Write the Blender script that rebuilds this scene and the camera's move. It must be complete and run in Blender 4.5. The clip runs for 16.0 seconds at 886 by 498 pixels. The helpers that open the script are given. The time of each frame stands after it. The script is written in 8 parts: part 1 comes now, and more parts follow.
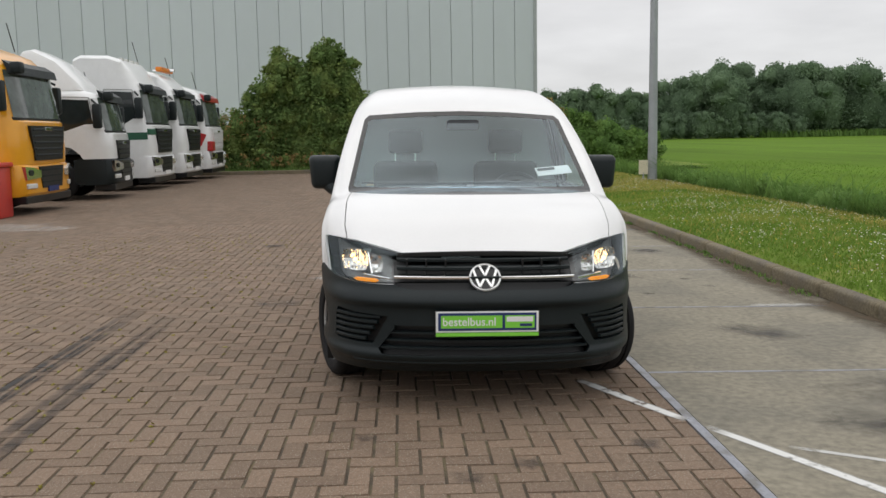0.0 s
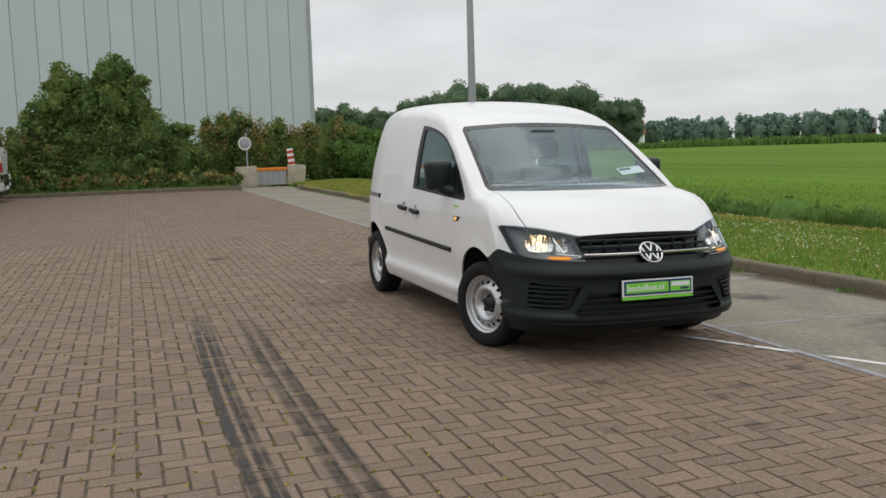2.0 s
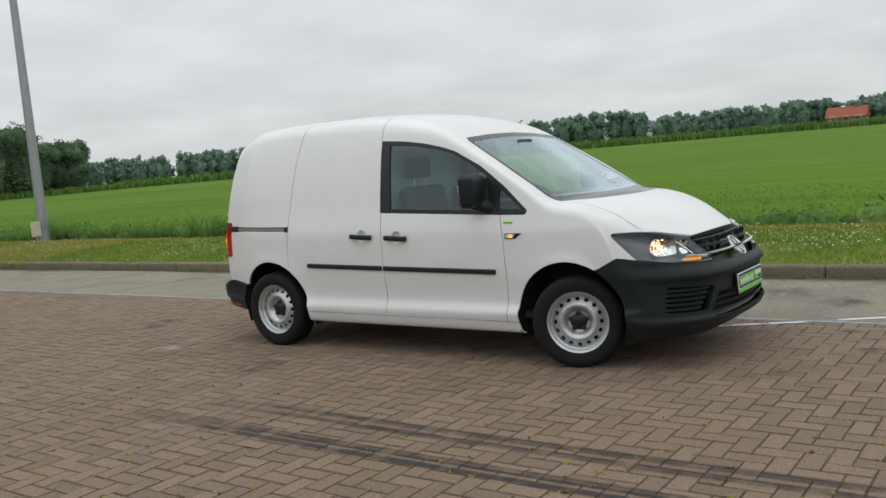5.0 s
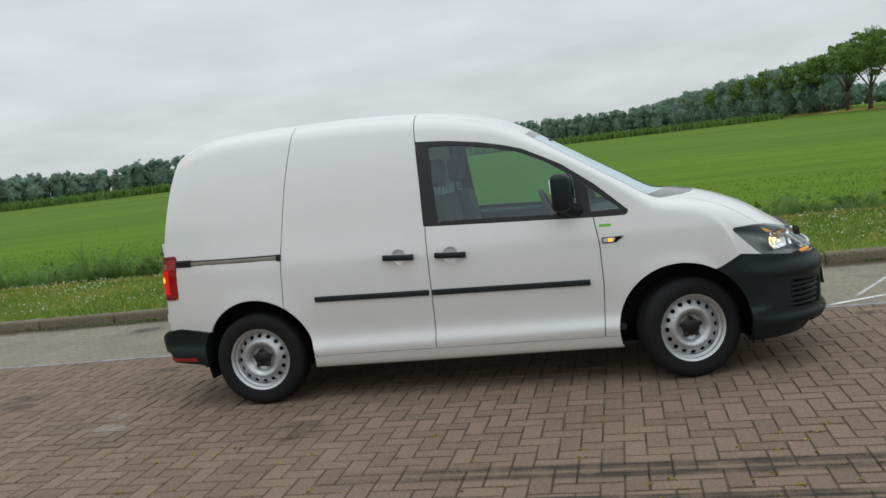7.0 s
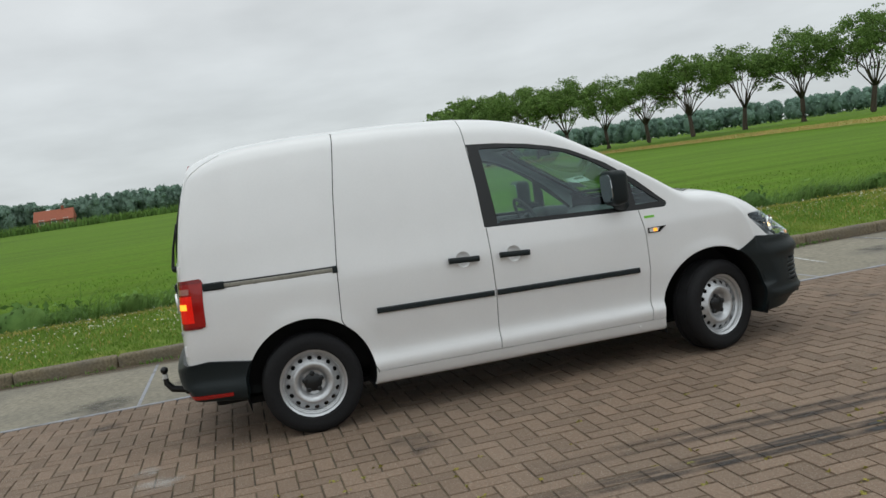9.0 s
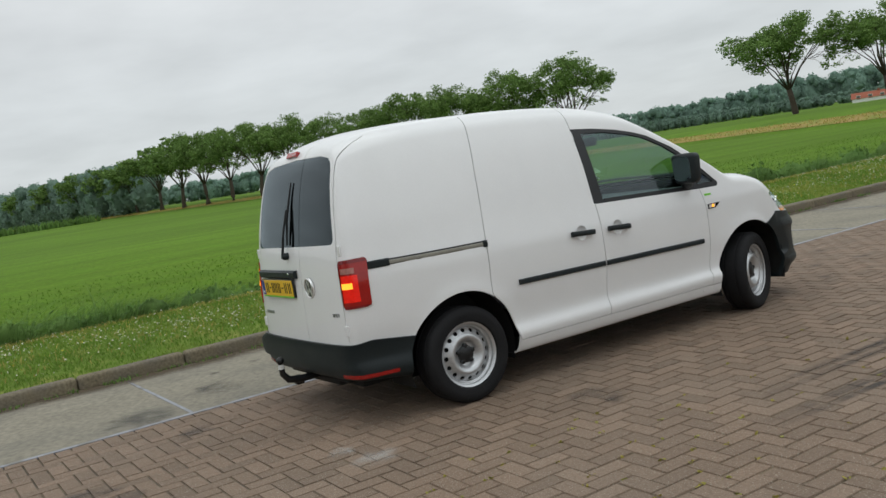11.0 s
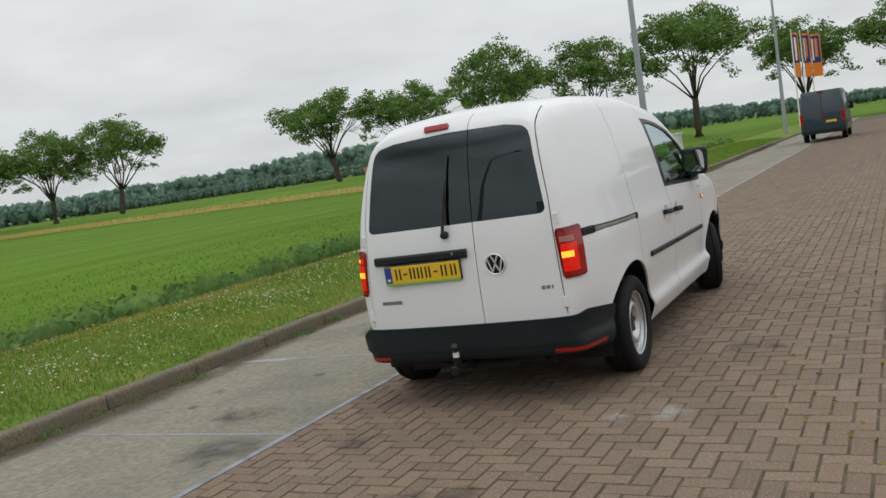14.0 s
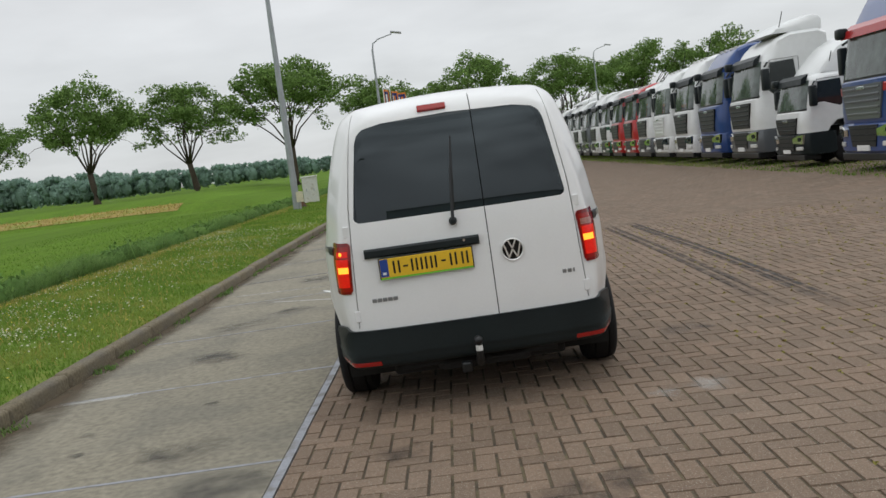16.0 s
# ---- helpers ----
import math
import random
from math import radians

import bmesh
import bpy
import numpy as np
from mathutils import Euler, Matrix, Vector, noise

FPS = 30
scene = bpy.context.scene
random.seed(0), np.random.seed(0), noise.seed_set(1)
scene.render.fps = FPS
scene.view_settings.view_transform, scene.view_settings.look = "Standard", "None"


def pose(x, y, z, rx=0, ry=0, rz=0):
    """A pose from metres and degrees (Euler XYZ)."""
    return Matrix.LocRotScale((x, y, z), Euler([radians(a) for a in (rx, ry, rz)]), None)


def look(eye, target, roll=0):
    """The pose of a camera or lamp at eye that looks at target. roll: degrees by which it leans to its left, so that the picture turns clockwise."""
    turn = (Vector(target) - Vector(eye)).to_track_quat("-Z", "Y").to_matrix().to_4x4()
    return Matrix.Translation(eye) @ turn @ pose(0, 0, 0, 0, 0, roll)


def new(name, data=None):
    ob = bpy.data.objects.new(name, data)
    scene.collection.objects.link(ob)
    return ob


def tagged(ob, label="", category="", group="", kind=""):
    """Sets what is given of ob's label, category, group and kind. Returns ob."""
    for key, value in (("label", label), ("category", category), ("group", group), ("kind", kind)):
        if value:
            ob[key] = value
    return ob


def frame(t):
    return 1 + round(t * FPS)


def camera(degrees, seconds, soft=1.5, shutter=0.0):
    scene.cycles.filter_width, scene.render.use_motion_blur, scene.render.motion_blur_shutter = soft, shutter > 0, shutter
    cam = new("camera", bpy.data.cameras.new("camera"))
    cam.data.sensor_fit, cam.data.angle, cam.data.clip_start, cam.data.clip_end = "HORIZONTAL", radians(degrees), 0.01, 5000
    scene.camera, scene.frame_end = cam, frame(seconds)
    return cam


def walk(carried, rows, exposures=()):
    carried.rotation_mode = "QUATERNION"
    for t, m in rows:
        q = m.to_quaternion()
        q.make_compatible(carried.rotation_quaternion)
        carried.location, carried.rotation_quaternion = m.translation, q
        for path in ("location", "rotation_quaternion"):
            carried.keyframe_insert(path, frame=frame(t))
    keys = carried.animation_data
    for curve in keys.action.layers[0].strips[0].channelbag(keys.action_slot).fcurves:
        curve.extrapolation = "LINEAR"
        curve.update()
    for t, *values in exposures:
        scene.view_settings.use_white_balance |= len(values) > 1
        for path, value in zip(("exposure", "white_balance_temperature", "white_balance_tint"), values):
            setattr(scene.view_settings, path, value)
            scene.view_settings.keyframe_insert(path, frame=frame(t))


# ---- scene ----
LENS = 52.74
cam = camera(LENS, 16.0)
walk(cam, [
    (0.0, look((-0.397, -6.690, 1.420), (-0.182, -1.735, 0.783), -1.04)),
    (0.5, look((-0.908, -6.989, 1.388), (-0.446, -2.048, 0.781), -1.05)),
    (1.0, look((-1.646, -7.144, 1.384), (-0.913, -2.234, 0.787), -1.01)),
    (1.5, look((-2.434, -7.248, 1.418), (-1.292, -2.416, 0.828), -1.21)),
    (2.0, look((-3.138, -7.142, 1.403), (-1.503, -2.451, 0.835), -1.71)),
    (2.5, look((-3.799, -6.938, 1.433), (-1.793, -2.395, 0.858), -2.23)),
    (3.0, look((-4.418, -6.519, 1.467), (-1.979, -2.191, 0.902), -2.69)),
    (3.5, look((-4.913, -6.019, 1.477), (-2.019, -1.979, 0.933), -3.24)),
    (4.0, look((-5.291, -5.406, 1.479), (-1.972, -1.704, 0.950), -3.85)),
    (4.2, look((-5.434, -5.153, 1.446), (-1.982, -1.574, 0.921), -3.95)),
    (4.7, look((-5.794, -4.505, 1.450), (-1.971, -1.325, 0.927), -4.50)),
    (5.2, look((-6.041, -3.745, 1.469), (-1.880, -1.026, 0.931), -5.07)),
    (5.7, look((-6.191, -2.944, 1.491), (-1.747, -0.722, 0.936), -5.62)),
    (6.1, look((-6.255, -2.319, 1.501), (-1.629, -0.503, 0.943), -6.01)),
    (6.5, look((-6.277, -1.748, 1.497), (-1.513, -0.328, 0.954), -6.33)),
    (7.0, look((-6.247, -1.055, 1.508), (-1.379, -0.047, 0.969), -6.66)),
    (7.5, look((-6.288, -0.415, 1.464), (-1.330, 0.013, 0.987), -7.05)),
    (8.0, look((-6.263, 0.223, 1.516), (-1.290, 0.049, 1.021), -7.55)),
    (8.5, look((-6.277, 0.934, 1.494), (-1.344, 0.261, 1.028), -7.85)),
    (9.0, look((-6.194, 1.695, 1.469), (-1.343, 0.569, 1.016), -8.09)),
    (9.5, look((-6.100, 2.400, 1.480), (-1.359, 0.884, 1.007), -8.13)),
    (10.0, look((-5.912, 3.058, 1.457), (-1.317, 1.145, 0.979), -8.17)),
    (10.2, look((-5.858, 3.321, 1.491), (-1.315, 1.290, 1.008), -8.28)),
    (10.7, look((-5.652, 3.946, 1.498), (-1.290, 1.551, 1.012), -8.49)),
    (11.2, look((-5.328, 4.485, 1.501), (-1.183, 1.729, 1.024), -8.82)),
    (11.8, look((-4.817, 5.053, 1.500), (-0.983, 1.878, 1.034), -9.14)),
    (12.3, look((-4.318, 5.494, 1.494), (-0.783, 1.988, 1.028), -9.13)),
    (12.5, look((-4.139, 5.671, 1.471), (-0.745, 2.031, 0.989), -8.81)),
    (13.0, look((-3.625, 6.145, 1.456), (-0.622, 2.176, 0.968), -8.85)),
    (13.5, look((-3.059, 6.536, 1.475), (-0.361, 2.355, 0.985), -8.62)),
    (14.0, look((-2.473, 6.830, 1.488), (-0.131, 2.439, 1.001), -8.40)),
    (14.5, look((-1.871, 7.019, 1.485), (-0.023, 2.396, 1.026), -8.22)),
    (15.0, look((-1.217, 7.132, 1.452), (-0.028, 2.297, 0.992), -7.87)),
    (15.5, look((-0.601, 7.128, 1.443), (0.152, 2.209, 0.960), -7.73)),
    (16.0, look((0.015, 7.056, 1.419), (0.110, 2.085, 0.893), -7.24)),
], [(0.0, 0.16, 6900, 15), (1.5, 0.10, 6830, 13), (4.2, 0.07, 6760, 12), (6.5, 0.0, 6600, 9), (10.0, 0.0, 6580, 9), (12.5, 0.04, 6690, 11), (16.0, 0.05, 6700, 12)])

# ---- world and light ----
world = bpy.data.worlds.new("overcast_sky")
scene.world = world
world.use_nodes = True


def build_world():
    nt = world.node_tree
    N, L = nt.nodes, nt.links
    N.clear()
    out = N.new("ShaderNodeOutputWorld")
    bg = N.new("ShaderNodeBackground")
    sky = N.new("ShaderNodeTexSky")
    sky.sky_type = "NISHITA"
    sky.sun_disc = False
    sky.sun_elevation, sky.sun_rotation = radians(52), radians(200)
    skyb = N.new("ShaderNodeVectorMath")
    skyb.operation = "SCALE"
    skyb.inputs["Scale"].default_value = 0.10
    L.new(sky.outputs[0], skyb.inputs[0])
    co = N.new("ShaderNodeTexCoord")
    sep = N.new("ShaderNodeSeparateXYZ")
    L.new(co.outputs["Generated"], sep.inputs[0])
    # cloud deck: brighter towards the zenith
    ramp = N.new("ShaderNodeValToRGB")
    e = ramp.color_ramp.elements
    e[0].position, e[0].color = 0.0, (0.605, 0.655, 0.685, 1)
    e[1].position, e[1].color = 1.0, (1.00, 1.11, 1.16, 1)
    m = e.new(0.48)
    m.color = (0.96, 1.02, 1.055, 1)
    m = e.new(0.25)
    m.color = (0.74, 0.775, 0.80, 1)
    L.new(sep.outputs[2], ramp.inputs[0])
    # flattened cloud noise
    zz = N.new("ShaderNodeMath")
    zz.operation = "ADD"
    zz.inputs[1].default_value = 0.18
    L.new(sep.outputs[2], zz.inputs[0])
    dv = N.new("ShaderNodeVectorMath")
    dv.operation = "DIVIDE"
    cz = N.new("ShaderNodeCombineXYZ")
    for k in range(3):
        L.new(zz.outputs[0], cz.inputs[k])
    L.new(co.outputs["Generated"], dv.inputs[0])
    L.new(cz.outputs[0], dv.inputs[1])
    no = N.new("ShaderNodeTexNoise")
    no.inputs["Scale"].default_value = 2.0
    no.inputs["Detail"].default_value = 5
    no.inputs["Roughness"].default_value = 0.5
    L.new(dv.outputs[0], no.inputs["Vector"])
    # clouds stand out more overhead than near the horizon
    kz = N.new("ShaderNodeMapRange")
    kz.inputs["From Min"].default_value, kz.inputs["From Max"].default_value = 0.25, 0.85
    kz.inputs["To Min"].default_value, kz.inputs["To Max"].default_value = 0.42, 4.2
    L.new(sep.outputs[2], kz.inputs["Value"])
    ce = N.new("ShaderNodeMath")
    ce.operation = "SUBTRACT"
    ce.inputs[1].default_value = 0.5
    L.new(no.outputs["Fac"], ce.inputs[0])
    mr = N.new("ShaderNodeMath")
    mr.operation = "MULTIPLY_ADD"
    mr.inputs[2].default_value = 1.0
    L.new(ce.outputs[0], mr.inputs[0])
    L.new(kz.outputs[0], mr.inputs[1])
    cl = N.new("ShaderNodeVectorMath")
    cl.operation = "SCALE"
    L.new(ramp.outputs[0], cl.inputs[0])
    L.new(mr.outputs[0], cl.inputs["Scale"])
    mix = N.new("ShaderNodeMix")
    mix.data_type = "RGBA"
    mix.inputs["Factor"].default_value = 0.93
    L.new(skyb.outputs[0], mix.inputs["A"])
    L.new(cl.outputs[0], mix.inputs["B"])
    L.new(mix.outputs["Result"], bg.inputs["Color"])
    bg.inputs["Strength"].default_value = 1.0
    L.new(bg.outputs[0], out.inputs["Surface"])


build_world()
sun = new("sun", bpy.data.lights.new("sun", "SUN"))
sun.data.energy, sun.data.angle, sun.data.color = 0.5, radians(60), (1.0, 0.97, 0.93)
sun.matrix_world = look((2, 4, 40), (0, 0, 0))


# ---- helpers of this scene ----
rng = random.Random(7)


def mat(name, col, rough=0.6, metal=0.0, var=0.12, scale=6.0, fine=90.0, bump=0.0, bump_scale=120.0,
        coat=0.0, col2=None, mixat=(0.45, 0.62), rand=0.0, emit=None, trans=0.0, ior=1.45, island=False, rvar=0.08, spec=0.5, leafy=0.0, speck=0.0, place=False):
    m = bpy.data.materials.new(name)
    m.use_nodes = True
    nt = m.node_tree
    N, L = nt.nodes, nt.links
    b = N["Principled BSDF"]
    co = N.new("ShaderNodeTexCoord")
    n1, n2 = N.new("ShaderNodeTexNoise"), N.new("ShaderNodeTexNoise")
    n1.inputs["Scale"].default_value, n1.inputs["Detail"].default_value = scale, 4
    n2.inputs["Scale"].default_value, n2.inputs["Detail"].default_value = fine, 2
    where = N.new("ShaderNodeNewGeometry").outputs["Position"] if place else co.outputs["Object"]
    for n in (n1, n2):
        L.new(where, n.inputs["Vector"])
    base = N.new("ShaderNodeMix")
    base.data_type = "RGBA"
    base.inputs["A"].default_value = (*col, 1)
    base.inputs["B"].default_value = (*(col2 or col), 1)
    mr = N.new("ShaderNodeMapRange")
    mr.inputs["From Min"].default_value, mr.inputs["From Max"].default_value = mixat
    L.new(n1.outputs["Fac"], mr.inputs["Value"])
    L.new(mr.outputs[0], base.inputs["Factor"])
    # value variation at two scales
    a1 = N.new("ShaderNodeMath")
    a1.operation = "ADD"
    L.new(n1.outputs["Fac"], a1.inputs[0])
    L.new(n2.outputs["Fac"], a1.inputs[1])
    v = N.new("ShaderNodeMapRange")
    v.inputs["From Min"].default_value, v.inputs["From Max"].default_value = 0.7, 1.3
    v.inputs["To Min"].default_value, v.inputs["To Max"].default_value = 1 - var, 1 + var
    L.new(a1.outputs[0], v.inputs["Value"])
    last = v.outputs[0]
    if rand:
        if island:
            src = N.new("ShaderNodeNewGeometry").outputs["Random Per Island"]
        else:
            src = N.new("ShaderNodeObjectInfo").outputs["Random"]
        r = N.new("ShaderNodeMapRange")
        r.inputs["To Min"].default_value, r.inputs["To Max"].default_value = 1 - rand, 1 + rand
        L.new(src, r.inputs["Value"])
        mu = N.new("ShaderNodeMath")
        mu.operation = "MULTIPLY"
        L.new(last, mu.inputs[0])
        L.new(r.outputs[0], mu.inputs[1])
        last = mu.outputs[0]
    sc = N.new("ShaderNodeVectorMath")
    sc.operation = "SCALE"
    L.new(base.outputs["Result"], sc.inputs[0])
    L.new(last, sc.inputs["Scale"])
    colour = sc.outputs[0]
    if speck:
        n4 = N.new("ShaderNodeTexNoise")
        n4.inputs["Scale"].default_value, n4.inputs["Detail"].default_value = 170, 1
        L.new(where, n4.inputs["Vector"])
        r4 = N.new("ShaderNodeMapRange")
        r4.inputs["From Min"].default_value, r4.inputs["From Max"].default_value = 0.64, 0.70
        r4.inputs["To Max"].default_value = speck
        L.new(n4.outputs["Fac"], r4.inputs["Value"])
        m4 = N.new("ShaderNodeMix")
        m4.data_type = "RGBA"
        m4.inputs["B"].default_value = (0.42, 0.39, 0.31, 1)
        L.new(r4.outputs[0], m4.inputs["Factor"])
        L.new(colour, m4.inputs["A"])
        colour = m4.outputs["Result"]
    L.new(colour, b.inputs["Base Color"])
    if leafy:
        tl, ms = N.new("ShaderNodeBsdfTranslucent"), N.new("ShaderNodeMixShader")
        ms.inputs[0].default_value = leafy
        L.new(colour, tl.inputs[0])
        L.new(b.outputs[0], ms.inputs[1])
        L.new(tl.outputs[0], ms.inputs[2])
        L.new(ms.outputs[0], N["Material Output"].inputs[0])
    rr = N.new("ShaderNodeMapRange")
    rr.inputs["To Min"].default_value, rr.inputs["To Max"].default_value = max(rough - rvar, 0.0), min(rough + rvar, 1.0)
    L.new(n1.outputs["Fac"], rr.inputs["Value"])
    L.new(rr.outputs[0], b.inputs["Roughness"])
    b.inputs["Metallic"].default_value = metal
    b.inputs["Coat Weight"].default_value = coat
    b.inputs["Coat Roughness"].default_value = 0.035
    b.inputs["Transmission Weight"].default_value = trans
    b.inputs["IOR"].default_value = ior
    b.inputs["Specular IOR Level"].default_value = spec
    if emit:
        b.inputs["Emission Color"].default_value = (*emit[:3], 1)
        b.inputs["Emission Strength"].default_value = emit[3]
    if bump:
        n3 = N.new("ShaderNodeTexNoise")
        n3.inputs["Scale"].default_value, n3.inputs["Detail"].default_value = bump_scale, 3
        L.new(where, n3.inputs["Vector"])
        bp = N.new("ShaderNodeBump")
        bp.inputs["Strength"].default_value, bp.inputs["Distance"].default_value = bump, 0.01
        L.new(n3.outputs["Fac"], bp.inputs["Height"])
        L.new(bp.outputs[0], b.inputs["Normal"])
    return m


def glass(name, tint, faces=1.85):
    """Thin window glass: clear pane with a tint and a mirror gloss."""
    m = bpy.data.materials.new(name)
    m.use_nodes = True
    nt = m.node_tree
    N, L = nt.nodes, nt.links
    N.clear()
    out = N.new("ShaderNodeOutputMaterial")
    tr, gl, mx = N.new("ShaderNodeBsdfTransparent"), N.new("ShaderNodeBsdfGlossy"), N.new("ShaderNodeMixShader")
    tr.inputs[0].default_value = (*tint, 1)
    gl.inputs["Roughness"].default_value = 0.015
    gl.inputs["Color"].default_value = (0.82, 0.94, 1.0, 1)
    # gloss rises towards grazing, alike from both sides of the pane
    fr = N.new("ShaderNodeLayerWeight")
    fr.inputs["Blend"].default_value = 0.5
    pw = N.new("ShaderNodeMath")
    pw.operation = "POWER"
    pw.inputs[1].default_value = 5.0
    L.new(fr.outputs["Facing"], pw.inputs[0])
    ad = N.new("ShaderNodeMath")
    ad.operation = "MULTIPLY_ADD"
    ad.use_clamp = True
    ad.inputs[1].default_value = 0.9 * faces
    ad.inputs[2].default_value = 0.042 * faces
    L.new(pw.outputs[0], ad.inputs[0])
    L.new(ad.outputs[0], mx.inputs[0])
    L.new(tr.outputs[0], mx.inputs[1])
    L.new(gl.outputs[0], mx.inputs[2])
    L.new(mx.outputs[0], out.inputs[0])
    return m


def field_mat(name):
    """Young crop: drilled rows along the road, broad patches, fine tufts."""
    m = mat(name, (0.104, 0.186, 0.018), 0.95, var=0.26, scale=0.9, fine=7, bump=0.7, bump_scale=14, col2=(0.084, 0.160, 0.015), spec=0.1)
    nt = m.node_tree
    N, L = nt.nodes, nt.links
    b = N["Principled BSDF"]
    old = b.inputs["Base Color"].links[0].from_socket
    co, mp = N.new("ShaderNodeTexCoord"), N.new("ShaderNodeMapping")
    mp.inputs["Scale"].default_value = (0.55, 0.018, 1.0)
    mp.inputs["Rotation"].default_value = (0, 0, radians(7))
    L.new(co.outputs["Object"], mp.inputs["Vector"])
    rows, broad = N.new("ShaderNodeTexNoise"), N.new("ShaderNodeTexNoise")
    rows.inputs["Scale"].default_value, rows.inputs["Detail"].default_value = 1.0, 4
    broad.inputs["Scale"].default_value, broad.inputs["Detail"].default_value = 0.045, 3
    L.new(mp.outputs[0], rows.inputs["Vector"])
    L.new(co.outputs["Object"], broad.inputs["Vector"])
    ad = N.new("ShaderNodeMath")
    ad.operation = "ADD"
    L.new(rows.outputs["Fac"], ad.inputs[0])
    L.new(broad.outputs["Fac"], ad.inputs[1])
    mr = N.new("ShaderNodeMapRange")
    mr.inputs["From Min"].default_value, mr.inputs["From Max"].default_value = 0.7, 1.3
    mr.inputs["To Min"].default_value, mr.inputs["To Max"].default_value = 0.80, 1.22
    L.new(ad.outputs[0], mr.inputs["Value"])
    sc = N.new("ShaderNodeVectorMath")
    sc.operation = "SCALE"
    L.new(old, sc.inputs[0])
    L.new(mr.outputs[0], sc.inputs["Scale"])
    L.new(sc.outputs[0], b.inputs["Base Color"])
    return m


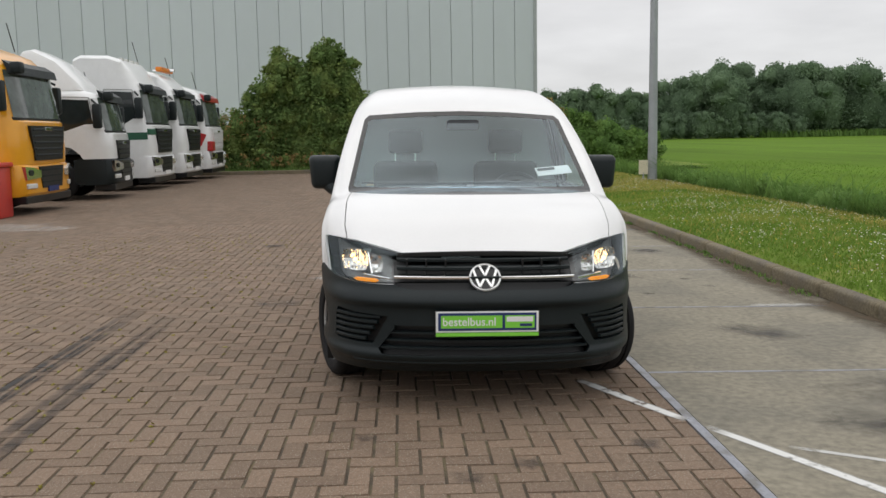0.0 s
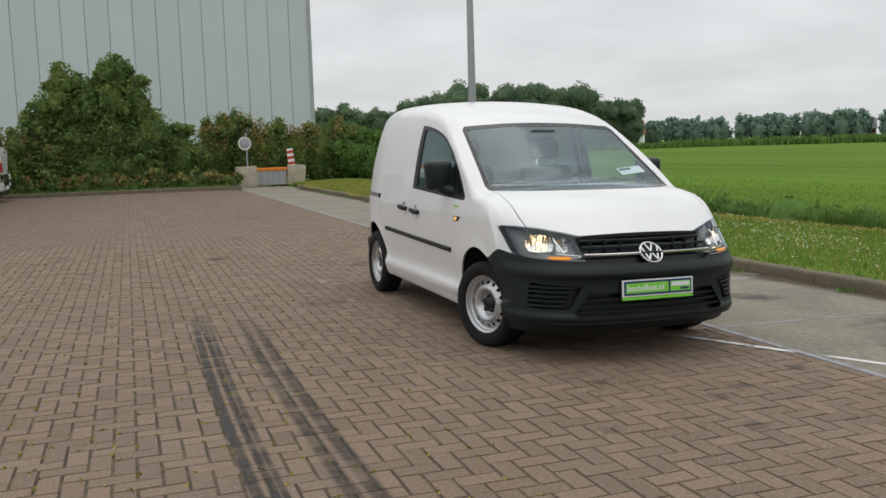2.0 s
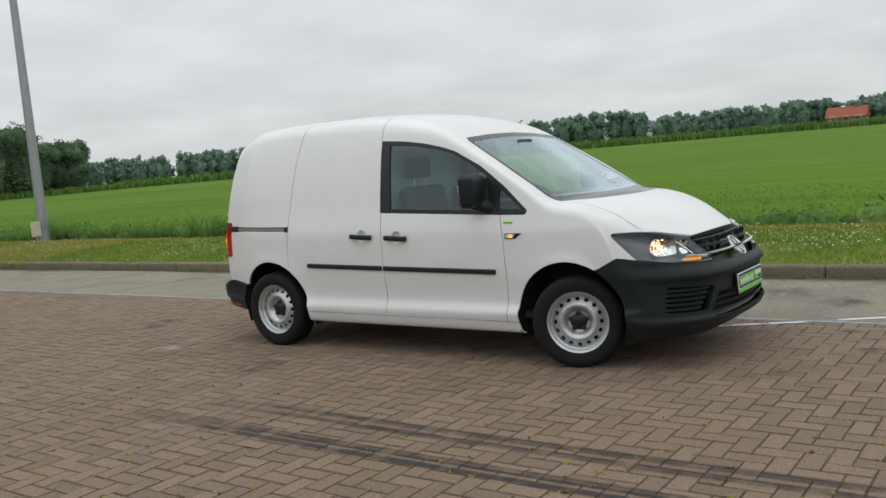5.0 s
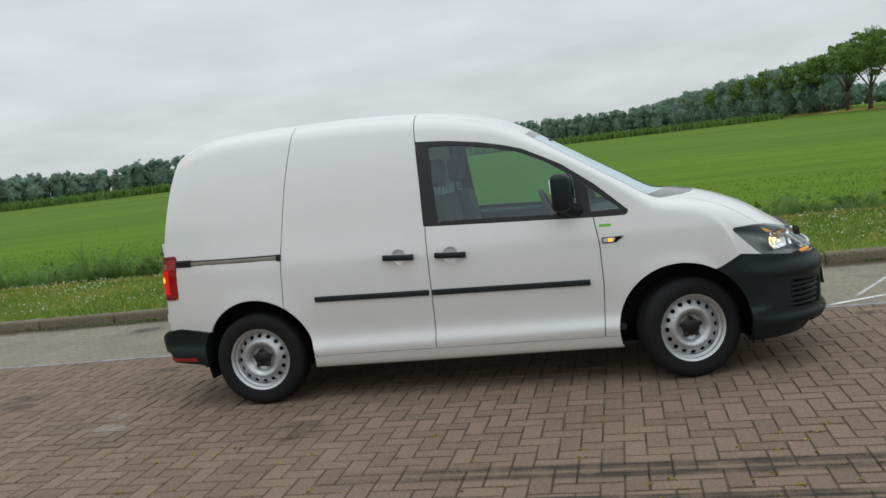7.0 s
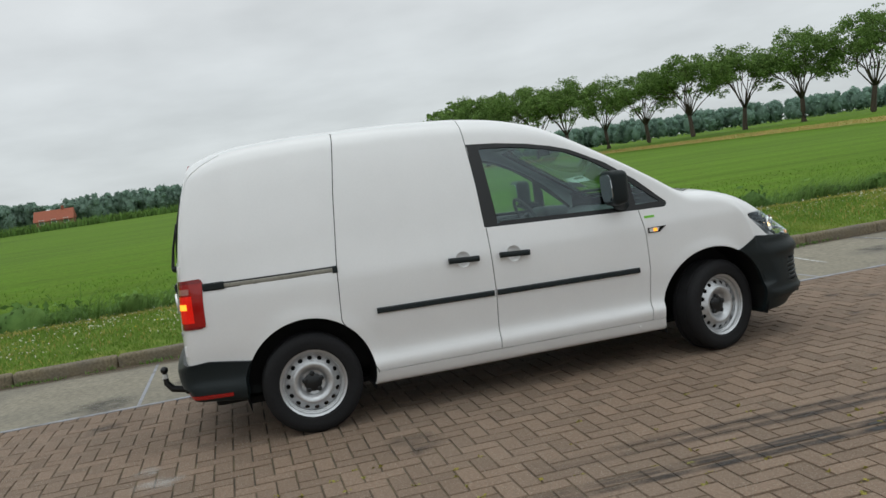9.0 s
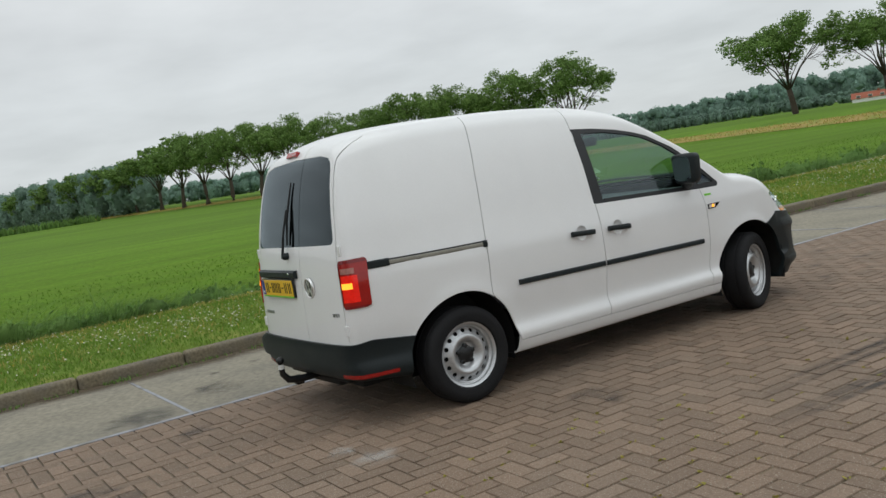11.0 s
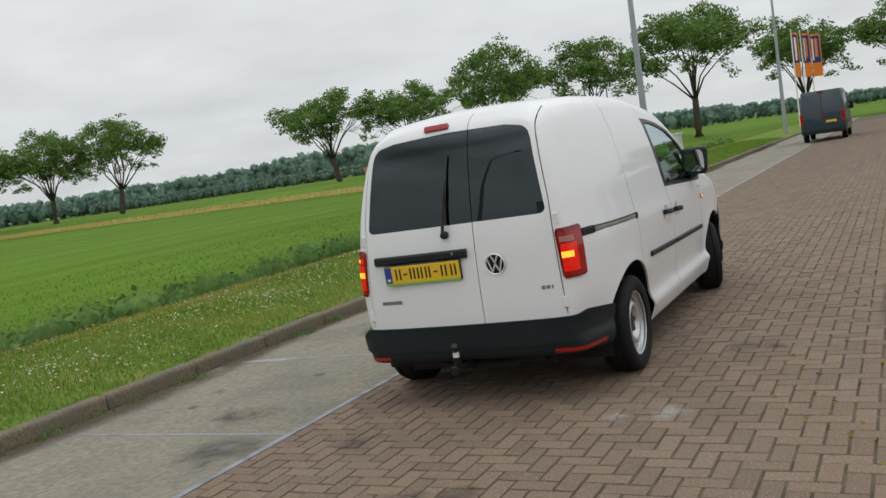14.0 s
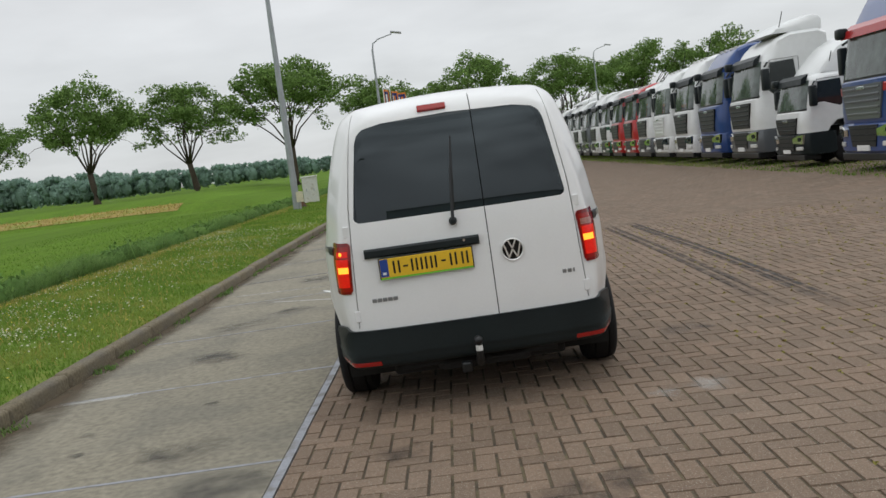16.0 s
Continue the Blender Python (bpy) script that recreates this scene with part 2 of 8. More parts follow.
M = dict(
    paint=mat("white_paint", (0.785, 0.785, 0.785), 0.40, var=0.015, coat=0.6, bump=0.0, rvar=0.03),
    plastic=mat("dark_plastic", (0.0085, 0.0140, 0.0155), 0.46, var=0.15, scale=5, bump=0.12, bump_scale=500, spec=0.38),
    black=mat("black_trim", (0.010, 0.011, 0.012), 0.35, var=0.1),
    gloss_black=mat("gloss_black", (0.006, 0.007, 0.008), 0.12, var=0.05, rvar=0.03),
    # near-black that paints the shade in the panel gaps; also on the cowl
    liner=mat("gap_shade_cowl_black", (0.012, 0.012, 0.012), 0.8, var=0.1),
    under=mat("underbody", (0.012, 0.012, 0.012), 0.8, var=0.3, scale=10),
    rubber=mat("tyre_rubber", (0.011, 0.011, 0.012), 0.75, var=0.25, scale=14, bump=0.25, bump_scale=160, spec=0.3),
    steel=mat("silver_steel", (0.55, 0.56, 0.57), 0.34, metal=0.65, var=0.1, scale=20),
    chrome=mat("chrome", (0.82, 0.83, 0.84), 0.13, metal=1.0, var=0.05),
    cloth=mat("grey_cloth", (0.075, 0.080, 0.085), 0.9, var=0.15, scale=30),
    dash=mat("dash_plastic", (0.045, 0.048, 0.054), 0.6, var=0.1),
    inner_grey=mat("interior_grey", (0.52, 0.54, 0.54), 0.7, var=0.08),
    bulk=mat("bulkhead_grey", (0.62, 0.68, 0.69), 0.6, var=0.06),
    ws_glass=glass("windscreen_glass", (0.84, 0.94, 0.95), 2.0),
    side_glass=glass("side_glass", (0.60, 0.80, 0.71), 2.0),
    dark_glass=glass("dark_glass", (0.030, 0.036, 0.040), 1.3),
    lamp_glass=glass("lamp_glass", (0.92, 0.93, 0.93), 1.0),
    red_lens=mat("red_lens", (0.34, 0.008, 0.006), 0.12, var=0.08, scale=30, coat=0.5),
    red_dark=mat("red_lens_dark", (0.20, 0.006, 0.008), 0.15, var=0.2, scale=60, coat=0.5),
    red_lit=mat("red_lens_lit", (0.55, 0.012, 0.008), 0.15, var=0.15, scale=40, emit=(1.0, 0.020, 0.008, 0.28)),
    amber_lit=mat("amber_lit", (0.9, 0.30, 0.02), 0.2, var=0.1, emit=(1.0, 0.42, 0.04, 1.3)),
    amber_faint=mat("amber_bulb", (0.80, 0.27, 0.02), 0.2, var=0.2, scale=60, emit=(1.0, 0.38, 0.03, 0.40)),
    tail_lens=mat("pink_clear_lens", (0.40, 0.17, 0.14), 0.12, var=0.2, scale=60, coat=0.4),
    clear_lens=mat("clear_lens", (0.62, 0.62, 0.60), 0.15, var=0.1, scale=60),
    bulb=mat("warm_bulb", (1.0, 0.8, 0.5), 0.3, emit=(1.0, 0.66, 0.30, 2.6)),
    reflector=mat("lamp_reflector", (0.86, 0.86, 0.84), 0.10, metal=1.0, var=0.05, rvar=0.03),
    lamp_inner=mat("lamp_housing", (0.15, 0.155, 0.155), 0.3, metal=0.3, var=0.15, scale=25),
    plate_y=mat("plate_yellow", (0.80, 0.50, 0.03), 0.45, var=0.05),
    plate_g=mat("plate_green", (0.20, 0.62, 0.06), 0.45, var=0.05),
    plate_b=mat("plate_blue", (0.02, 0.06, 0.28), 0.45, var=0.05),
    plate_n=mat("plate_navy", (0.015, 0.03, 0.13), 0.45, var=0.05),
    white=mat("plain_white", (0.78, 0.78, 0.77), 0.5, var=0.04),
    brick=mat("paver_brick", (0.216, 0.148, 0.103), 0.86, var=0.24, scale=0.9, fine=60, bump=0.5, bump_scale=170, rand=0.15,
              col2=(0.182, 0.130, 0.094), mixat=(0.4, 0.65), speck=0.8, place=True),
    brick_i=mat("paver_brick_far", (0.216, 0.148, 0.103), 0.86, var=0.24, scale=0.9, fine=60, bump=0.5, bump_scale=170, rand=0.15,
                col2=(0.182, 0.130, 0.094), mixat=(0.4, 0.65), island=True, speck=0.8, place=True),
    joint=mat("joint_sand", (0.094, 0.075, 0.053), 0.95, var=0.35, scale=5, col2=(0.13, 0.105, 0.062), mixat=(0.45, 0.6), bump=0.6, bump_scale=90),
    moss=mat("joint_moss", (0.30, 0.25, 0.05), 0.95, var=0.3, scale=9, col2=(0.24, 0.23, 0.06)),
    concrete=mat("slab_concrete", (0.268, 0.240, 0.182), 0.86, var=0.30, scale=1.1, fine=22, bump=0.3, bump_scale=140,
                 col2=(0.172, 0.157, 0.124), mixat=(0.42, 0.62), place=True, speck=0.25),
    kerb=mat("kerb_concrete", (0.200, 0.165, 0.108), 0.9, var=0.42, scale=2.5, fine=40, bump=0.6, bump_scale=90, rand=0.1,
             col2=(0.13, 0.112, 0.085)),
    steel_edge=mat("steel_edging", (0.30, 0.31, 0.345), 0.5, metal=0.4, var=0.2, scale=7, col2=(0.17, 0.165, 0.16)),
    field=field_mat("field_grass"),
    verge=mat("verge_soil_grass", (0.145, 0.215, 0.040), 0.95, var=0.3, scale=1.6, fine=30, bump=0.6, bump_scale=60, col2=(0.185, 0.20, 0.050),
              mixat=(0.5, 0.66), spec=0.1),
    dry=mat("dry_grass", (0.37, 0.27, 0.10), 0.95, var=0.3, scale=0.6, col2=(0.20, 0.23, 0.06), spec=0.1),
)


def mesh_from(name, verts, faces, material=None, smooth=False):
    me = bpy.data.meshes.new(name)
    me.from_pydata([tuple(v) for v in verts], [], [tuple(f) for f in faces])
    me.update()
    if smooth:
        me.polygons.foreach_set("use_smooth", np.ones(len(me.polygons), dtype=bool))
    if material:
        me.materials.append(material)
    return me


def part(name, bm, material, parent, label="", smooth=False):
    """Links a bmesh as one mesh object under a thing or a part."""
    me = bpy.data.meshes.new(name)
    bmesh.ops.recalc_face_normals(bm, faces=bm.faces)
    bm.to_mesh(me)
    bm.free()
    me.materials.append(material)
    if smooth:
        me.polygons.foreach_set("use_smooth", np.ones(len(me.polygons), dtype=bool))
        me.set_sharp_from_angle(angle=radians(38))
    ob = new(name, me)
    if parent:
        ob.parent = parent
    if label:
        tagged(ob, label)
    return ob


def part_mesh(name, me, parent, label=""):
    ob = new(name, me)
    if parent:
        ob.parent = parent
    if label:
        tagged(ob, label)
    return ob


def thing(name, label, category, group="", kind="", at=None):
    ob = new(name)
    if at is not None:
        ob.matrix_basis = at
    return tagged(ob, label, category, group, kind)


def box(x0, x1, y0, y1, z0, z1, bevel=0.0, seg=2, bm=None, m=None):
    own = bmesh.new()
    bmesh.ops.create_cube(own, size=1.0, matrix=Matrix.Translation(((x0 + x1) / 2, (y0 + y1) / 2, (z0 + z1) / 2))
                          @ Matrix.Diagonal((abs(x1 - x0), abs(y1 - y0), abs(z1 - z0), 1)))
    if bevel:
        bmesh.ops.bevel(own, geom=own.edges[:], offset=bevel, segments=seg, affect="EDGES", profile=0.5)
    if m is not None:
        bmesh.ops.transform(own, matrix=m, verts=own.verts)
    return join(bm, own)


def join(bm, own):
    if bm is None:
        return own
    me = bpy.data.meshes.new("tmp")
    own.to_mesh(me)
    own.free()
    bm.from_mesh(me)
    bpy.data.meshes.remove(me)
    return bm


def tube(pts, radii, sides=8, bm=None, cap=True):
    """A tapered tube along points."""
    bm = bm or bmesh.new()
    rings = []
    up = Vector((0, 0, 1))
    for i, p in enumerate(pts):
        p = Vector(p)
        d = (Vector(pts[min(i + 1, len(pts) - 1)]) - Vector(pts[max(i - 1, 0)])).normalized()
        a = d.cross(up)
        if a.length < 0.05:
            a = d.cross(Vector((1, 0, 0)))
        a.normalize()
        b = d.cross(a).normalized()
        r = radii[i] if hasattr(radii, "__len__") else radii
        rings.append([bm.verts.new(p + r * (math.cos(2 * math.pi * k / sides) * a + math.sin(2 * math.pi * k / sides) * b)) for k in range(sides)])
    for r0, r1 in zip(rings, rings[1:]):
        for k in range(sides):
            bm.faces.new((r0[k], r0[(k + 1) % sides], r1[(k + 1) % sides], r1[k]))
    if cap:
        bm.faces.new(rings[0][::-1])
        bm.faces.new(rings[-1])
    return bm


def lathe(profile, sides, axis="x", bm=None, origin=(0, 0, 0)):
    """Turns a profile of (along, radius) round an axis."""
    bm = bm or bmesh.new()
    rings = []
    for a, r in profile:
        ring = []
        for k in range(sides):
            c, s = r * math.cos(2 * math.pi * k / sides), r * math.sin(2 * math.pi * k / sides)
            v = {"x": (a, c, s), "y": (c, a, s), "z": (c, s, a)}[axis]
            ring.append(bm.verts.new((v[0] + origin[0], v[1] + origin[1], v[2] + origin[2])))
        rings.append(ring)
    for r0, r1 in zip(rings, rings[1:]):
        for k in range(sides):
            bm.faces.new((r0[k], r0[(k + 1) % sides], r1[(k + 1) % sides], r1[k]))
    return bm


def prism(poly, axis, a, b, bm=None, bevel=0.0):
    """A flat outline pushed along an axis from a to b; poly in the other two axes, in order."""
    own = bmesh.new()

    def at(p, h):
        return {"x": (h, p[0], p[1]), "y": (p[0], h, p[1]), "z": (p[0], p[1], h)}[axis]

    lo, hi = [own.verts.new(at(p, a)) for p in poly], [own.verts.new(at(p, b)) for p in poly]
    own.faces.new(lo[::-1])
    own.faces.new(hi)
    for k in range(len(poly)):
        n = (k + 1) % len(poly)
        own.faces.new((lo[k], lo[n], hi[n], hi[k]))
    bmesh.ops.recalc_face_normals(own, faces=own.faces)
    if bevel:
        bmesh.ops.bevel(own, geom=own.edges[:], offset=bevel, segments=2, affect="EDGES", profile=0.5)
    return join(bm, own)


def text_mesh(words, size, material, name="lettering", bold=0.0):
    cu = bpy.data.curves.new(name, "FONT")
    cu.body, cu.size, cu.align_x, cu.align_y = words, size, "CENTER", "CENTER"
    cu.extrude, cu.offset = 0.0012, bold
    ob = bpy.data.objects.new(name, cu)
    scene.collection.objects.link(ob)
    me = bpy.data.meshes.new_from_object(ob.evaluated_get(bpy.context.evaluated_depsgraph_get()))
    bpy.data.objects.remove(ob)
    bpy.data.curves.remove(cu)
    me.materials.clear()
    me.materials.append(material)
    return me


def gz(x):
    """Ground height across: the paving falls gently to the gutter."""
    return -0.018 * (min(max(x, -0.9), 3.25) + 0.9)


# ---- ground ----
SLAB_X, KERB_X = 1.03, 3.27


def strip(name, xs, zs, ys, material, label, category="ground", kind="structure", smooth=True):
    xs, zs, ys = np.array(xs), np.array(zs), np.array(ys)
    V = [(x, y, z) for y in ys for x, z in zip(xs, zs)]
    n = len(xs)
    F = [(j * n + i, j * n + i + 1, (j + 1) * n + i + 1, (j + 1) * n + i) for j in range(len(ys) - 1) for i in range(n - 1)]
    ob = new(name, mesh_from(name, V, F, material, smooth))
    return tagged(ob, label, category, kind=kind)


strip("ground", [-2500, -300, -40, 1.2, 3.3, 6.0, 7.2, 8.0, 8.8, 10.5, 40, 130, 600, 2500], [-0.25, -0.25, -0.25, -0.25, -0.25, -0.22, -0.55, -0.75, -0.5, -0.12, -0.10, -0.05, 0, 0],
      [-2500, -600, -200, -100, -60, -30, -10, 0, 10, 30, 60, 140, 300, 800, 2500], M["field"], "flat green grass field reaching the horizon", "ground")
PAVEMENT = strip("pavement", [-45, -20, -9, -0.9, SLAB_X - 0.05], [-0.007, -0.007, -0.007, -0.007, gz(SLAB_X) - 0.007], [-75, -40, -10, 10, 28.4],
      M["joint"], "dark sandy joint bed of the paved yard", "pavement")


def herringbone(w, x0, x1, y0, y1):
    """Bricks of two cells on a square grid, as (x, y, along_x)."""
    out = []
    for a in range(math.floor(x0 / w), math.ceil(x1 / w)):
        for b in range(math.floor(y0 / w), math.ceil(y1 / w)):
            s = (a + b) % 4
            if s == 2:
                out.append(((a + 1) * w - 0.034, (b + 0.5) * w - 0.0065, True))
            elif s == 0:
                out.append(((a + 0.5) * w - 0.034, (b + 1) * w - 0.0065, False))
    return out


BRICK_W = 0.105
GAP_X, GAP_Y = 0.0052, 0.0030
SINGLE = []


def paving():
    near, mid, far = [], [], []
    for x, y, h in herringbone(BRICK_W, -9.6, SLAB_X + 0.1, -62, 28.2):
        if x - (BRICK_W if h else BRICK_W / 2) > SLAB_X - 0.045:
            continue
        if -3.60 < x < -1.62 and 0.0 < y < 3.2:
            SINGLE.append((x, y, h))
        elif -5.2 < x and -6.5 < y < 8.2:
            near.append((x, y, h))
        else:
            far.append((x, y, h))
    r = random.Random(3)
    # joined pavers: chamfered near the van, plain tops further off
    for name, some, cham in (("paving_bricks", near, True), ("paving_bricks", far, False)):
        V, F = [], []
        for x, y, h in some:
            hx, hy = (BRICK_W - GAP_X, BRICK_W / 2 - GAP_Y) if h else (BRICK_W / 2 - GAP_X, BRICK_W - GAP_Y)
            if x + hx > SLAB_X - 0.03:
                x0, hx = x - hx, (SLAB_X - 0.03 - x + hx) / 2
                x = x0 + hx
            t = gz(x) + r.uniform(-0.002, 0.002)
            sx, sy = r.uniform(-0.012, 0.012), r.uniform(-0.012, 0.012)
            n = len(V)
            if cham:
                c = 0.003
                for dx, dy, dz in ((hx, hy, -0.012), (hx - c, hy - c, 0)):
                    V += [(x + i * dx, y + j * dy, t + dz + i * dx * sx + j * dy * sy) for i, j in ((-1, -1), (1, -1), (1, 1), (-1, 1))]
                F += [(n + k, n + (k + 1) % 4, n + 4 + (k + 1) % 4, n + 4 + k) for k in range(4)] + [(n + 4, n + 5, n + 6, n + 7)]
            else:
                V += [(x + i * hx, y + j * hy, t + i * hx * sx + j * hy * sy) for i, j in ((-1, -1), (1, -1), (1, 1), (-1, 1))]
                F.append((n, n + 1, n + 2, n + 3))
        ob = new(name, mesh_from(name, V, F, M["brick_i"]))
        tagged(ob, "reddish brown herringbone concrete pavers of the yard", "paving", kind="stuff")


paving()


def slabs():
    r = random.Random(5)
    y = 2.60 - 2.04 * 40
    k = 0
    while y < 30:
        y1 = y + 2.04
        V = []
        d = r.uniform(-0.002, 0.002)
        base = bmesh.new()
        xs = (SLAB_X + 0.03, KERB_X)
        vs = [base.verts.new((x, yy, gz(x) + d + dz)) for dz in (-0.12, 0.0) for x, yy in ((xs[0], y + 0.012), (xs[1], y + 0.012), (xs[1], y1 - 0.012), (xs[0], y1 - 0.012))]
        for f in ((3, 2, 1, 0), (4, 5, 6, 7), (0, 1, 5, 4), (1, 2, 6, 5), (2, 3, 7, 6), (3, 0, 4, 7)):
            base.faces.new([vs[i] for i in f])
        part("slab", base, M["concrete"], SLABS)
        j = bmesh.new()
        box(SLAB_X + 0.03, KERB_X - 0.05, y - 0.014, y + 0.014, -0.08, 0.0035, bm=j)
        for v in j.verts:
            v.co.z += gz(v.co.x)
        part("joint_filler", j, M["steel_edge"], SLABS, "grey sealed joint")
        y = y1
        k += 1


SLABS = thing("road", "pale worn concrete slab strip with sealed joints", "road", kind="structure")
slabs()
edge = bmesh.new()
box(SLAB_X - 0.025, SLAB_X + 0.025, -70, 28.2, gz(SLAB_X) - 0.1, gz(SLAB_X) + 0.004, 0.003, bm=edge)
tagged(part("steel_edging", edge, M["steel_edge"], None), "grey steel strip edging the paving", "edging", kind="structure")

KERB = thing("kerb", "weathered grey concrete kerb along the verge", "kerb", kind="structure")


def kerbs():
    bm = bmesh.new()
    box(0, 0.15, 0.004, 0.996, -0.12, 0.125, 0.034, 3, bm=bm)
    me = bpy.data.meshes.new("kerb_stone")
    bm.to_mesh(me)
    bm.free()
    me.materials.append(M["kerb"])
    me.polygons.foreach_set("use_smooth", np.ones(len(me.polygons), dtype=bool))
    me.set_sharp_from_angle(angle=radians(40))
    r = random.Random(11)
    for k in range(-70, 29):
        ob = part_mesh("kerb_stone", me, KERB)
        ob.matrix_basis = pose(KERB_X + r.uniform(-0.008, 0.008), k, gz(KERB_X) + r.uniform(-0.006, 0.004), 0, r.uniform(-1.2, 1.2), r.uniform(-0.3, 0.3))


kerbs()
KT = gz(KERB_X) + 0.12
strip("verge", [KERB_X + 0.13, 3.7, 4.6, 5.8, 6.6, 7.0, 7.6], [KT - 0.02, KT + 0.01, KT + 0.06, KT + 0.08, KT + 0.02, -0.2, -0.7],
      np.linspace(-75, 31, 107), M["verge"], "grassy verge with clover between kerb and ditch", "verge")


# ---- industrial hall ----
M["cladding"] = mat("grey_cladding", (0.55, 0.595, 0.635), 0.55, metal=0.1, var=0.05, scale=0.4, rand=0.03)
M["cladding_dark"] = mat("cladding_joint", (0.36, 0.385, 0.40), 0.6, var=0.1)


def hall():
    h = thing("hall", "large industrial hall clad in grey metal panels", "building")
    b = bmesh.new()
    box(-70, 7.35, 46.12, 95, 0, 13.6, bm=b)
    part("wall", b, M["cladding_dark"], h)
    p = bmesh.new()
    box(0.012, 1.218, 0, 0.11, 0, 13.6, 0.01, 1, bm=p)
    me = bpy.data.meshes.new("panel")
    p.to_mesh(me)
    p.free()
    me.materials.append(M["cladding"])
    for k in range(62):
        ob = part_mesh("panel", me, h)
        ob.matrix_basis = pose(7.5 - 1.23 * (k + 1), 46.0, 0)
    for k in range(38):
        ob = part_mesh("panel", me, h)
        ob.matrix_basis = pose(7.48, 46.02 + 1.23 * k, 0, 0, 0, 90)
    t = bmesh.new()
    box(-70.2, 7.62, 45.95, 95.1, 13.6, 13.9, bm=t)
    part("roof", t, M["cladding_dark"], h)
    c = bmesh.new()
    box(7.36, 7.56, 45.93, 46.13, 0, 13.6, 0.01, bm=c)
    part("corner_trim", c, M["cladding_dark"], h)


hall()

# ---- the white panel van ----
def interp(x, xs, ys):
    """Smooth curve through points (cubic with monotone slopes)."""
    xs, ys, x = np.array(xs, float), np.array(ys, float), np.asarray(x, float)
    d = np.diff(ys) / np.diff(xs)
    m = np.zeros(len(xs))
    m[0], m[-1] = d[0], d[-1]
    for i in range(1, len(xs) - 1):
        if d[i - 1] * d[i] > 0:
            w1, w2 = 2 * (xs[i + 1] - xs[i]) + xs[i] - xs[i - 1], xs[i + 1] - xs[i] + 2 * (xs[i] - xs[i - 1])
            m[i] = (w1 + w2) / (w1 / d[i - 1] + w2 / d[i])
    xc = np.clip(x, xs[0], xs[-1])
    i = np.clip(np.searchsorted(xs, xc, side="right") - 1, 0, len(xs) - 2)
    h = xs[i + 1] - xs[i]
    s = (xc - xs[i]) / h
    return (2 * s**3 - 3 * s**2 + 1) * ys[i] + (s**3 - 2 * s**2 + s) * h * m[i] + (-2 * s**3 + 3 * s**2) * ys[i + 1] + (s**3 - s**2) * h * m[i + 1]


def sdf_poly(px, pz, poly):
    """Signed distance to a closed outline, negative inside."""
    px, pz = np.asarray(px, float), np.asarray(pz, float)
    P = np.array(poly, float)
    Q = np.roll(P, -1, axis=0)
    best = np.full(px.shape, 1e9)
    inside = np.zeros(px.shape, bool)
    for (ax, az), (bx, bz) in zip(P, Q):
        ex, ez = bx - ax, bz - az
        t = np.clip(((px - ax) * ex + (pz - az) * ez) / (ex * ex + ez * ez), 0, 1)
        best = np.minimum(best, np.hypot(px - ax - t * ex, pz - az - t * ez))
        cross = ((az > pz) != (bz > pz)) & (px < ex * (pz - az) / (ez if abs(ez) > 1e-12 else 1e-12) + ax)
        inside ^= cross
    return np.where(inside, -best, best)


def sdf_line(px, pz, line):
    px, pz = np.asarray(px, float), np.asarray(pz, float)
    best = np.full(px.shape, 1e9)
    for (ax, az), (bx, bz) in zip(line, line[1:]):
        ex, ez = bx - ax, bz - az
        t = np.clip(((px - ax) * ex + (pz - az) * ez) / (ex * ex + ez * ez), 0, 1)
        best = np.minimum(best, np.hypot(px - ax - t * ex, pz - az - t * ez))
    return best


def rounded_box_grid(nx, ny, nz, r):
    """A grid over a box -1..1 in three axes, with edges drawn in by r per axis (relative)."""
    V, F, index = [], [], {}

    def vid(i, j, k):
        key = (i, j, k)
        if key not in index:
            index[key] = len(V)
            V.append((2 * i / nx - 1, 2 * j / ny - 1, 2 * k / nz - 1))
        return index[key]

    for j in range(ny):
        for k in range(nz):
            F.append((vid(0, j, k), vid(0, j, k + 1), vid(0, j + 1, k + 1), vid(0, j + 1, k)))
            F.append((vid(nx, j, k), vid(nx, j + 1, k), vid(nx, j + 1, k + 1), vid(nx, j, k + 1)))
    for i in range(nx):
        for j in range(ny):
            F.append((vid(i, j, 0), vid(i, j + 1, 0), vid(i + 1, j + 1, 0), vid(i + 1, j, 0)))
            F.append((vid(i, j, nz), vid(i + 1, j, nz), vid(i + 1, j + 1, nz), vid(i, j + 1, nz)))
    for i in range(nx):
        for k in range(nz):
            F.append((vid(i, 0, k), vid(i + 1, 0, k), vid(i + 1, 0, k + 1), vid(i, 0, k + 1)))
            F.append((vid(i, ny, k), vid(i, ny, k + 1), vid(i + 1, ny, k + 1), vid(i + 1, ny, k)))
    V = np.array(V)
    return V, F


# Outline of the body: y runs from nose (-) to tail (+).
TOP_Y = [-2.26, -2.15, -2.08, -2.03, -1.95, -1.83, -1.60, -1.40, -1.27, -1.05, -0.72, -0.44, -0.34, -0.23, 0.0, 0.28, 0.75, 1.16, 1.57, 1.85, 2.0, 2.12]
TOP_Z = [0.70, 0.775, 0.825, 0.855, 0.905, 0.965, 1.045, 1.087, 1.098, 1.215, 1.425, 1.602, 1.655, 1.695, 1.752, 1.785, 1.803, 1.803, 1.788, 1.765, 1.74, 1.70]


